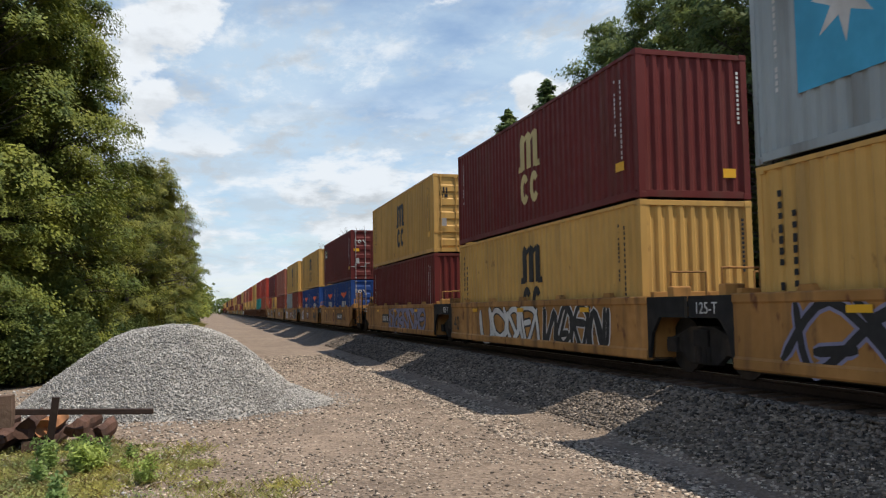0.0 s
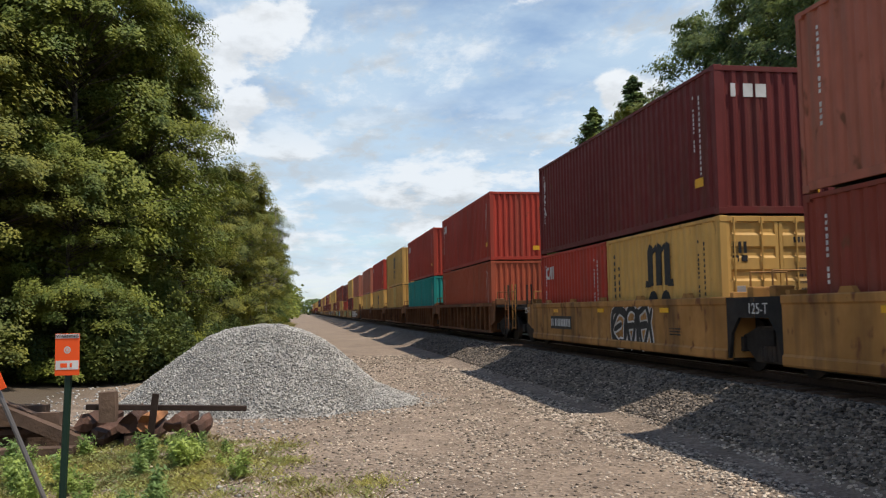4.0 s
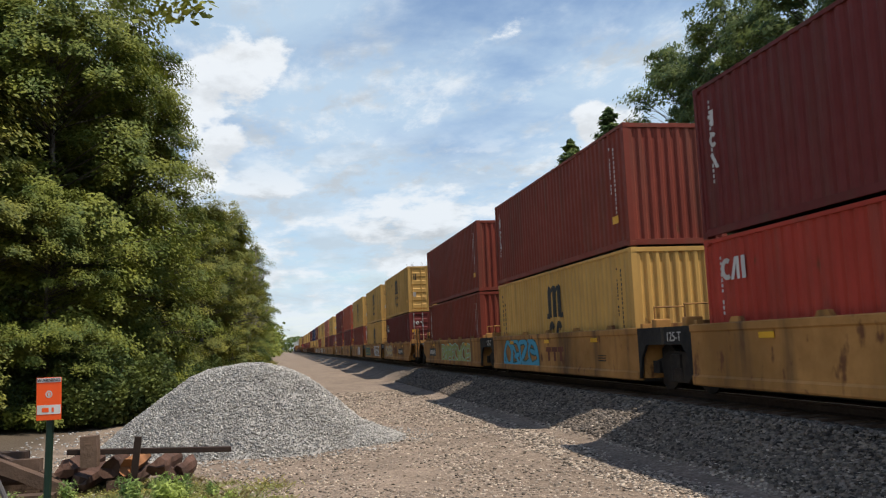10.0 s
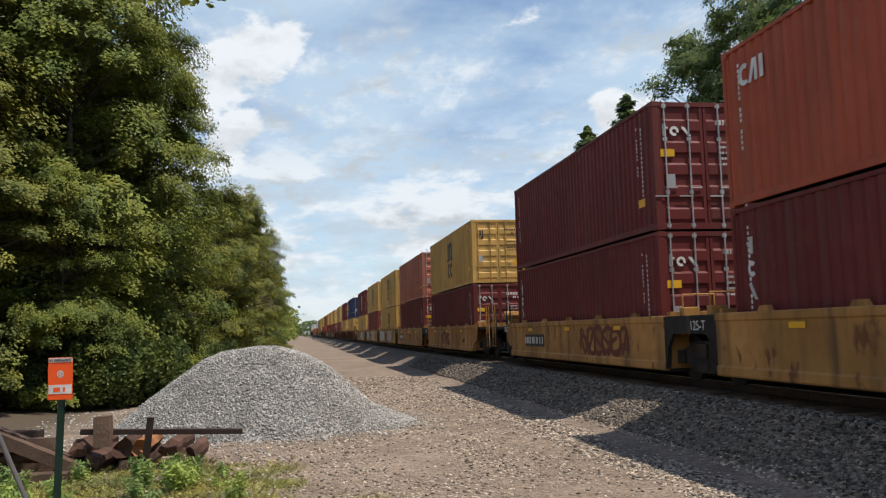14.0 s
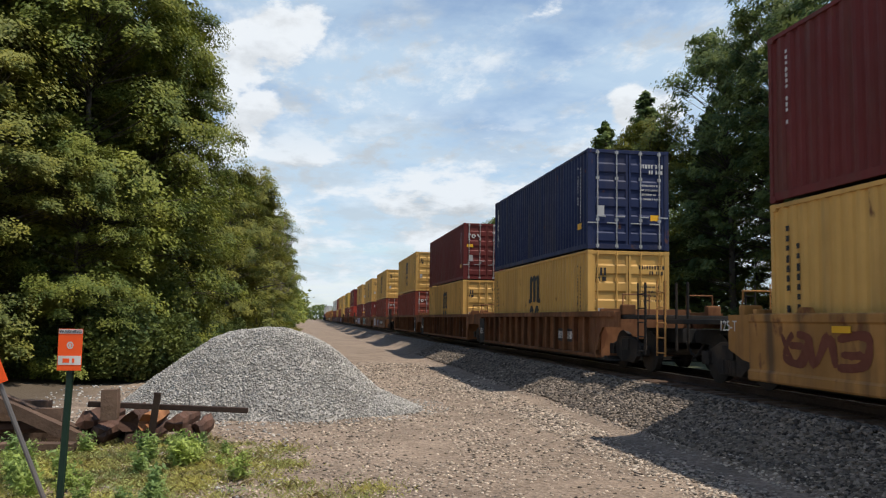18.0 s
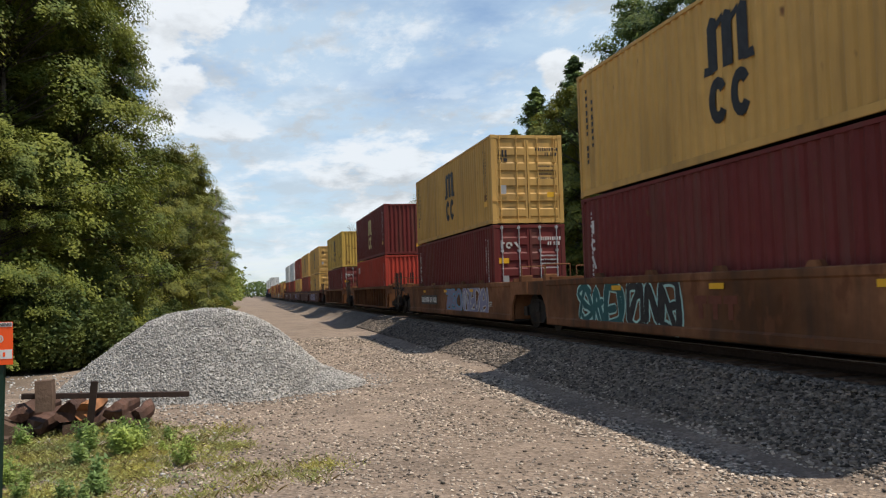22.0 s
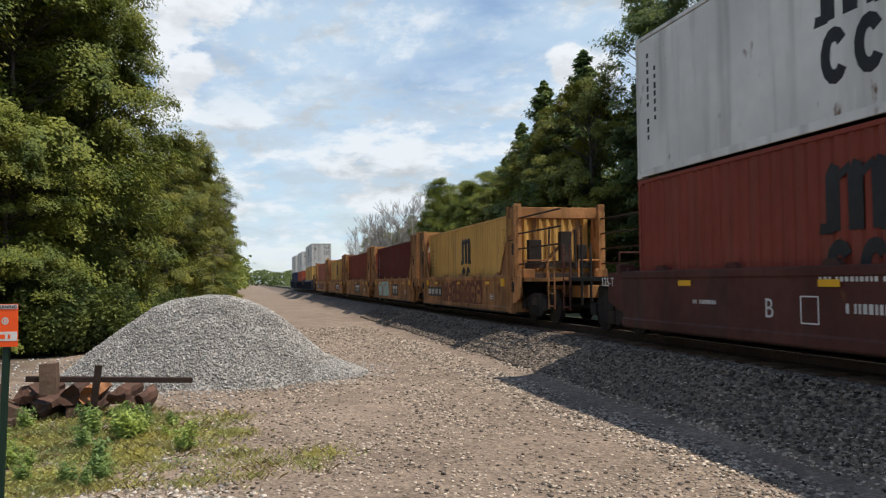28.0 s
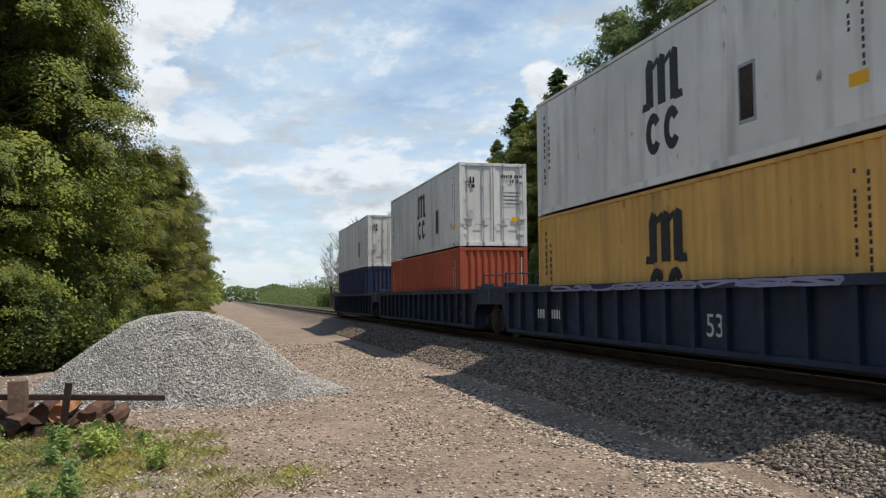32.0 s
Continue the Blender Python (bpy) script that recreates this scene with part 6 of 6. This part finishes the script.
    for x, y, s in ((22.3, 62.0, 1.03), (23.9, 57.5, 1.10), (22.6, 68.0, 0.90), (25.6, 64.5, 0.84), (28.5, 60.0, 0.90), (22.9, 74.0, 0.78), (29.0, 69.0, 0.95), (26.4, 53.0, 0.98)):
        plant(spruce, x, y, r.uniform(0, 360), s * 1.08, s * 0.96)
    for x, y, s, sz in ((21.8, 58.5, 1.1, 1.28), (22.3, 65.5, 1.1, 1.15), (22.6, 53.0, 1.15, 1.42), (24.6, 60.5, 1.1, 1.36), (22.6, 71.0, 1.1, 1.02)):
        plant(slim, x, y, r.uniform(0, 360), s, sz)
    for x, y, s in ((22.2, 56.0, 0.72), (23.6, 66.0, 0.80), (22.8, 71.5, 0.78), (23.0, 77.0, 0.82), (22.0, 60.0, 0.56), (26.5, 74.0, 0.9), (23.4, 84.0, 0.80), (22.9, 92.0, 0.88), (23.6, 100.0, 0.95), (26.0, 88.0, 0.95), (24.5, 108.0, 0.82)):
        plant((oak, elm)[int(y) % 2], x, y, r.uniform(0, 360), s)
    for i in range(13):
        y = 112 + i * 8.0 + r.uniform(-2, 2)
        plant((elm, oak, slim)[i % 3], 29.5 + r.uniform(-1.0, 1.5), y, r.uniform(0, 360), r.uniform(0.9, 1.05) * (1.0, 0.9, 1.05)[i % 3])
        plant(low, 23.5 + r.uniform(-1, 1), y - 3, r.uniform(0, 360), r.uniform(1.0, 1.5))
    for i in range(24):
        plant(low, 21.6 + r.uniform(-0.8, 0.8), 52 + 2.6 * i, r.uniform(0, 360), r.uniform(0.9, 1.5))
    for i in range(22):
        plant(dead, 21.4 + r.uniform(-1.0, 3.0), 110 + 3.1 * i, r.uniform(0, 360), r.uniform(0.85, 1.2))
    # far treeline
    rng = np.random.default_rng(21)
    n = 26000
    x = rng.uniform(-160, 420, n)
    y = 620 + rng.normal(0, 10, n)
    h = 8.5 + 2.5 * np.sin(x * 0.05) + 1.5 * np.sin(x * 0.21)
    z = h * rng.uniform(0, 1, n) ** 0.7
    me = leaves_mesh("far_woods", np.stack([x, y, z], 1), 1.6, LEAF3, 22)
    tagged(new("far_woods", me), "distant band of green woods on the horizon", "woods", kind="stuff")
    n = 30000
    y = rng.uniform(180, 600, n)
    me = leaves_mesh("far_woods", np.stack([24 + rng.normal(0, 2.2, n) + (y - 215) * 0.01, y, (5.0 + 1.6 * np.sin(y * 0.11) + np.sin(y * 0.43)) * rng.uniform(0, 1, n) ** 0.8], 1), 0.36, LEAF3, 23)
    tagged(new("far_woods", me), "line of green trees receding beside the track", "woods", kind="stuff")
    n = 9000
    y = rng.uniform(260, 640, n)
    me = leaves_mesh("far_woods", np.stack([-5.5 + rng.normal(0, 2.0, n), y, 11 * rng.uniform(0, 1, n) ** 0.8], 1), 1.0, LEAF, 24)
    tagged(new("far_woods", me), "line of green trees receding beside the road", "woods", kind="stuff")


build_woods()


def build_overhang():
    """a tree that stands beside the road and reaches one long limb over it"""
    top = thing("tree", "roadside tree with one long overhanging leafy limb", "tree", "trees along the line")
    bm = bmesh.new()
    knots = [Vector((-10.5, 8.0, 0)), Vector((-10.3, 8.1, 3.5)), Vector((-10.2, 8.3, 7.0)), Vector((-10.0, 8.3, 11.0))]
    for i in range(3):
        tube(bm, knots[i], knots[i + 1], 0.24 - 0.06 * i, 8, 0.18 - 0.06 * i)
    limb = [Vector((-10.2, 8.2, 6.2)), Vector((-7.0, 10.2, 7.6)), Vector((-4.2, 12.0, 7.95)), Vector((-1.5, 13.0, 7.6))]
    for i in range(3):
        tube(bm, limb[i], limb[i + 1], 0.10 - 0.03 * i, 7, 0.07 - 0.03 * i)
    part("trunk", bm, BARK, top, smooth=True)
    rng = np.random.default_rng(88)
    pts = []
    for i in range(26):
        t = rng.uniform(0.25, 1.0) * 2.999
        k, f = int(t), t - int(t)
        c = limb[k].lerp(limb[k + 1], f) + Vector(rng.normal(0, 0.22, 3))
        pts.append(np.array(c) + np.clip(rng.normal(0, 1, (70, 3)), -1.7, 1.7) * np.array([0.26, 0.26, 0.10]))
    for i in range(46):
        c = knots[2].lerp(knots[3], rng.uniform(0, 1)) + Vector((rng.normal(-1.0, 1.6), rng.normal(0, 1.6), rng.normal(0, 0.8)))
        pts.append(np.array(c) + np.clip(rng.normal(0, 1, (160, 3)), -1.7, 1.7) * np.array([0.6, 0.6, 0.2]))
    part("crown", leaves_mesh("crown", np.concatenate(pts), 0.11, LEAF, 89), LEAF, top)


build_overhang()


# ---- gravel heap, timber, markers, weeds ----
def pile_height(x, y):
    """a dumped heap: broad rounded crest, straight sides at the angle of rest, a low tail that has run out over the road"""
    def mound(cx, cy, rx, ry, tall, flat_):
        dx, dy = (x - cx) / rx, (y - cy) / ry
        d = math.sqrt(dx * dx + dy * dy) * (1 + 0.05 * math.sin(3 * math.atan2(dy, dx) + 1))
        q = (1.0 - d) / (1.0 - flat_)
        return -tall * math.log(math.exp(-7.0 * q) + math.exp(-7.0)) / 7.0 if q > 0 else 0.0
    h = max(mound(-0.84, 20.6, 3.2, 3.1, 1.86, 0.30), mound(0.55, 20.2, 2.3, 2.3, 0.74, 0.2))
    if h <= 0:
        return 0.0
    return max(0.0, h + (0.09 * noise.noise((x * 0.9, y * 0.9, 7)) + 0.035 * noise.noise((x * 3.1, y * 3.1, 2))) * min(1, h * 2.5))


def build_pile():
    n = 60
    verts, faces = [], []
    for i in range(n + 1):
        for j in range(n + 1):
            x, y = -4.6 + 8.3 * i / n, 16.4 + 8.4 * j / n
            h = pile_height(x, y)
            verts.append((x, y, h - 0.02 if h > 0.02 else -0.06))
    for i in range(n):
        for j in range(n):
            a = i * (n + 1) + j
            faces.append((a, a + n + 1, a + n + 2, a + 1))
    me = bpy.data.meshes.new("gravel_mound")
    me.from_pydata(verts, [], faces)
    for p in me.polygons:
        p.use_smooth = True
    me.materials.append(mat("heap_gravel", (0.34, 0.32, 0.29), 0.95, 0, 0.4, 14.0, (0.13, 0.12, 0.105), 0.3, False, 0.9, 26.0))
    tagged(new("gravel_mound", me), "large heap of crushed grey stone beside the service road", "gravel heap")
    rng = np.random.default_rng(9)
    pts = []
    while len(pts) < 40000:
        x, y = rng.uniform(-4.4, 3.4), rng.uniform(16.6, 22.5)
        h = pile_height(x, y)
        if h > 0.05 or (h > 0.0 and rng.random() < 0.5):
            pts.append((x, y, h))
        elif rng.random() < 0.05 and math.hypot((x + 0.45) / 3.25, (y - 20.6) / 3.2) < 1.2:
            pts.append((x, y, 0.01))
    pts = np.array(pts)
    scatter("heap_stones", PILESTONE, pts, rng.uniform(0.009, 0.021, len(pts)) * np.where(rng.random(len(pts)) < 0.12, 1.7, 1.0), "crushed grey stones lying loose on the heap", "gravel", 10, 0.85, 1.5)


def build_timber():
    bar = thing("steel_bar", "rusty steel bar propped level on old ties", "steel bar")
    part("bar", prism([(14.0, 0.0), (14.09, 0.0), (14.09, 0.085), (14.0, 0.085)], "x", -1.22, 1.22, bevel=0.008), RAILSTEEL, bar).matrix_basis = pose(-2.08, 0.02, 0.585, 0, 2.4, 0)
    st = thing("steel_stake", "grey steel stake leaning against the bar", "stake")
    bm = bmesh.new()
    v = box(bm, -0.05, 0.05, -0.03, 0.03, -0.1, 0.88)
    ob = part("stake", bm, RAILSTEEL, st)
    ob.matrix_basis = pose(-2.33, 13.9, 0.0, 4, 7, 0)

    def tie(name, label, L, w, h, m, group=""):
        ob = thing(name, label, "timber", group)
        if m in (ROTWOOD, SPLIT):
            # a split, rotted tie end: uneven many-sided section, rough along its length
            g = random.Random(round(1000 * (L + 3 * w + 7 * h)) + len(bpy.data.objects))
            n = 9
            ring = [(0.5 * w * g.uniform(0.75, 1.18) * math.cos(6.283 * i / n), h * 0.5 + 0.5 * h * g.uniform(0.75, 1.15) * math.sin(6.283 * i / n)) for i in range(n)]
            bm = bmesh.new()
            rows_ = []
            for j in range(6):
                f = j / 5
                rows_.append([bm.verts.new((p[0] * g.uniform(0.88, 1.1), -L / 2 + L * f + (g.uniform(-0.10, 0.10) if j in (0, 5) else 0), max(0.0, p[1] * g.uniform(0.9, 1.08)))) for p in ring])
            for j in range(5):
                for i in range(n):
                    bm.faces.new((rows_[j][i], rows_[j][(i + 1) % n], rows_[j + 1][(i + 1) % n], rows_[j + 1][i]))
            for row_, flip in ((rows_[0], 1), (rows_[5], -1)):
                mid = bm.verts.new((0, row_[0].co.y + 0.03 * flip, h * 0.5))
                for i in range(n):
                    bm.faces.new((row_[i], mid, row_[(i + 1) % n]))
            bmesh.ops.recalc_face_normals(bm, faces=bm.faces)
        else:
            bm = boxes((-w / 2, w / 2, -L / 2, L / 2, 0, h))
            bmesh.ops.subdivide_edges(bm, edges=bm.edges[:], cuts=3, use_grid_fill=True)
            for v in bm.verts:
                v.co += noise.noise_vector(v.co * 3 + Vector((L * 9, w * 31, h))) * 0.02
        part("timber", bm, m, ob)
        return ob
    rows = [(-2.93, 13.98, 0.46, 0.46, 0.24, 0.22, 90, 4, TIEWOOD, "upright split tie end standing on the pile"),
            (-3.32, 14.80, 0.0, 1.6, 0.30, 0.30, 0, 75, TIEWOOD, ""), (-3.05, 14.72, 0.04, 1.5, 0.30, 0.32, 0, 86, ROTWOOD, ""), (-2.67, 14.80, 0.0, 1.4, 0.28, 0.24, 3, 96, TIEWOOD, ""),
            (-2.40, 14.88, 0.0, 1.5, 0.26, 0.28, 0, 88, ROTWOOD, ""), (-1.92, 14.95, 0.0, 1.3, 0.30, 0.30, 0, 100, ROTWOOD, ""), (-1.68, 15.0, 0.0, 1.4, 0.22, 0.36, 0, 86, ROTWOOD, ""),
            (-3.24, 14.78, 0.28, 1.5, 0.28, 0.30, 0, 84, ROTWOOD, ""), (-2.70, 14.75, 0.22, 1.4, 0.34, 0.32, 0, 93, ROTWOOD, ""), (-2.42, 14.85, 0.25, 1.4, 0.26, 0.26, 0, 90, SPLIT, ""), (-1.95, 14.85, 0.20, 1.3, 0.30, 0.30, 0, 85, ROTWOOD, "")]
    for x, y, z, L, w, h, rx, rz, m, label in rows:
        ob = tie("old_tie", label or "split rotten railway tie end with orange-brown wood", L, w, h, m, "pile of old ties")
        ob.matrix_basis = pose(x, y, z + (L / 2 if rx == 90 else 0), rx, 0, rz - 90 if rx != 90 else 0)
    for x, y, z, L, rx, ry, rz, m in ((-4.9, 14.6, 0.02, 2.6, 0, 0, 92, TIEWOOD), (-5.0, 14.3, 0.22, 2.5, 0, 0, 88, ROTWOOD), (-4.9, 14.2, 0.42, 2.4, 0, 0, 91, TIEWOOD),
                                      (-5.2, 15.0, 0.0, 2.6, 0, 0, 90, TIEWOOD), (-5.3, 15.0, 0.24, 2.6, 0, 0, 93, TIEWOOD), (-5.3, 14.8, 0.50, 2.5, 0, 0, 88, TIEWOOD),
                                      (-4.35, 13.9, 0.52, 2.5, 0, 24, 0, TIEWOOD), (-4.5, 14.25, 0.58, 2.5, 0, 24, 0, TIEWOOD), (-4.6, 13.4, 0.0, 2.6, 0, 0, 90, TIEWOOD)):
        ob = tie("old_tie", "weathered dark railway tie in a loose stack", L, 0.23, 0.18, m, "stack of old ties")
        ob.matrix_basis = pose(x, y, z, 0, ry, 0) @ pose(0, 0, 0, 0, 0, 90 if ry else rz)


def build_markers():
    sign = thing("marker_post", "dark green steel post with an orange and white warning sign", "sign post")
    part("post", prism([(-0.035, 0.0), (-0.022, -0.026), (0.022, -0.026), (0.035, 0.0), (0.028, 0.004), (0.018, -0.018), (-0.018, -0.018), (-0.028, 0.004)], "z", -0.1, 1.62), GREENPOST, sign, "dark green channel post").matrix_basis = pose(-2.235, 8.63, 0, 0, 1.8, 0)
    plate = part("sign_plate", boxes((-2.30, -2.08, 8.585, 8.590, 1.535, 1.93), bevel=0.002), ORANGE, sign, "orange warning sign plate")
    part("sign_band", boxes((-2.296, -2.084, 8.582, 8.585, 1.885, 1.926)), CHALK, plate, "white heading band")
    part("sign_panel", boxes((-2.293, -2.087, 8.582, 8.585, 1.590, 1.675)), CHALK, plate, "white number panel")
    bm = bmesh.new()
    box(bm, -2.25, -2.19, 8.580, 8.582, 1.610, 1.650)
    box(bm, -2.165, -2.145, 8.580, 8.582, 1.610, 1.650)
    part("sign_marking", bm, ORANGE, plate)
    ring = bmesh.new()
    pts = [(-2.19 + 0.031 * math.cos(a), 1.775 + 0.035 * math.sin(a)) for a in np.linspace(0, 6.283, 17)[:-1]]
    inn = [(-2.19 + 0.019 * math.cos(a), 1.775 + 0.022 * math.sin(a)) for a in np.linspace(0, 6.283, 17)[:-1]]
    for i in range(16):
        q = [pts[i], pts[(i + 1) % 16], inn[(i + 1) % 16], inn[i]]
        ring.faces.new([ring.verts.new((p[0], 8.5835, p[1])) for p in q])
    box(ring, -2.20, -2.18, 8.582, 8.585, 1.76, 1.79)
    part("sign_symbol", ring, CHALK, plate)
    txt = letters("WARNING", 0.042)
    w = part("sign_word", txt, INK, plate)
    w.matrix_basis = pose(-2.19, 8.580, 1.892, 0, 0, 90)
    mk = thing("leaning_marker", "leaning grey pole with an orange marker plate", "marker")
    part("pole", tubes((Vector((-1.83, 7.6, -0.05)), Vector((-2.57, 7.6, 1.72)), 0.021), n=8), WORNSTEEL, mk, "leaning grey metal pole")
    m = part("marker_plate", boxes((-0.064, 0.064, -0.006, 0.0, -0.215, 0.215), bevel=0.002), ORANGE, mk, "orange marker plate")
    m.matrix_basis = pose(-2.54, 7.57, 1.69, 0, -22.6, 0)
    s = part("marker_symbol", boxes((-0.04, 0.04, -0.009, -0.006, -0.03, 0.05)), AMBER, m)


def build_weeds():

    def blades(name, n, material, label, tall, seed, region):
        g = np.random.default_rng(seed)
        x, y = region(g, n)
        h = tall * (0.25 + 1.2 * g.uniform(0, 1, n) ** 2.0)
        a = g.uniform(0, 6.283, n)
        lean = g.uniform(0.4, 1.7, n) * h
        w = (0.0016 + 0.0026 * g.uniform(0, 1, n)) * (1.6 if tall > 0.4 else 1.0)
        base = np.stack([x, y, np.array([ground_height(p, q) for p, q in zip(x, y)]) - 0.01], 1)
        side = np.stack([-np.sin(a), np.cos(a), 0 * a], 1) * w[:, None]
        tip = base + np.stack([np.cos(a) * lean, np.sin(a) * lean, h], 1)
        mid = base + np.stack([np.cos(a) * lean * 0.3, np.sin(a) * lean * 0.3, h * 0.55], 1)
        pts = np.stack([base - side, base + side, mid + side * 0.8, tip, mid - side * 0.8], 1).reshape(-1)
        me = bpy.data.meshes.new(name)
        me.vertices.add(5 * n)
        me.vertices.foreach_set("co", pts)
        me.loops.add(5 * n)
        me.loops.foreach_set("vertex_index", np.arange(5 * n))
        me.polygons.add(n)
        me.polygons.foreach_set("loop_start", np.arange(0, 5 * n, 5))
        me.update(calc_edges=True)
        me.materials.append(material)
        tagged(new(name, me), label, "grass", kind="stuff")

    def patch(g, n):
        """tufts that thin out towards the road, with bare gravel between"""
        m = 1500
        x, y = g.uniform(-5.8, 1.0, m), g.uniform(9.2, 15.2, m)
        dens = np.array([noise.noise((p * 0.7, q * 0.8, 5)) + 0.6 * noise.noise((p * 2.2, q * 2.2, 8)) for p, q in zip(x, y)])
        dens += 0.30 - np.maximum(0, x + 1.6) * 0.42 - np.maximum(0, y - 12.8) * 0.30 - np.maximum(0, 10.0 - y) * 0.5
        k = np.flatnonzero(dens > g.uniform(-0.45, 0.95, m))
        k = g.choice(k, n)
        spread = 0.06 + 0.16 * ((x[k] * 7.3) % 1.0)
        return x[k] + g.normal(0, 1, n) * spread, y[k] + g.normal(0, 1, n) * spread

    def verge(g, n):
        y = g.uniform(31, 120, n)
        return -3.3 + 0.010 * (y - 22) + g.normal(0, 0.5, n), y

    blades("grass", 62000, GRASS, "ragged green grass among the gravel", 0.062, 1, patch)
    g = np.random.default_rng(34)
    x, y = patch(g, 19000)
    z = np.array([ground_height(p, q) for p, q in zip(x, y)]) + 0.01 + 0.07 * g.uniform(0, 1, len(x)) ** 2
    me = leaves_mesh("herbs", np.stack([x, y, z], 1), 0.026, HERB, 35, 0.8, 1.7)
    tagged(new("herbs", me), "low leafy green herbs among the gravel", "weeds", kind="stuff")
    blades("dry_grass", 16000, STRAW, "dry straw-coloured grass among the gravel", 0.075, 2, patch)
    blades("verge_grass", 9000, GRASS, "tall grass along the wood's edge", 0.6, 3, verge)
    weeds = []
    for k in range(3):
        top = thing("weed", "leafy green weed growing through the gravel", "weed", "weeds")
        g = np.random.default_rng(60 + k)
        bm = bmesh.new()
        pts = []
        for i in range(9):
            a, sp, h = g.uniform(0, 6.283), g.uniform(0.02, 0.28), g.uniform(0.25, 0.55)
            q = Vector((math.cos(a) * sp, math.sin(a) * sp, h))
            tube(bm, (math.cos(a) * sp * 0.4, math.sin(a) * sp * 0.4, 0), q, 0.006, 4, 0.003)
            for j in range(44):
                f = g.uniform(0.2, 1.0)
                p = Vector((math.cos(a) * sp * (0.4 + 0.6 * f), math.sin(a) * sp * (0.4 + 0.6 * f), h * f))
                pts.append(np.array(p) + g.normal(0, 0.05, 3) * np.array([1, 1, 0.5]))
        part("stems", bm, WEED, top)
        part("foliage", leaves_mesh("foliage", np.array(pts), 0.05, WEED, 70 + k, 0.6, 1.9), WEED, top)
        weeds.append(top)
    r = random.Random(5)
    for i in range(38):
        x, y = r.uniform(-4.6, -0.7), r.uniform(9.4, 13.4)
        if i < 5:
            x, y = -1.9 + r.uniform(-0.45, 0.45), 9.7 + r.uniform(-0.3, 0.3)
        elif i < 11:
            x, y = -1.3 + r.uniform(-0.5, 0.5), 12.7 + r.uniform(-0.5, 0.5)
        plant(weeds[i % 3], x, y, r.uniform(0, 360), r.uniform(0.35, 0.85))


build_pile()
build_timber()
build_markers()
build_weeds()
build_stones()


def motions():
    """the whole train rolls past at one slowly rising speed"""
    for ob, s, z in MOVING:
        walk(ob, [(t, pose(TRACK, s - SPEED * t - GAIN * t * t / 2, z)) for t in np.arange(0, 33, 2.0)])


motions()
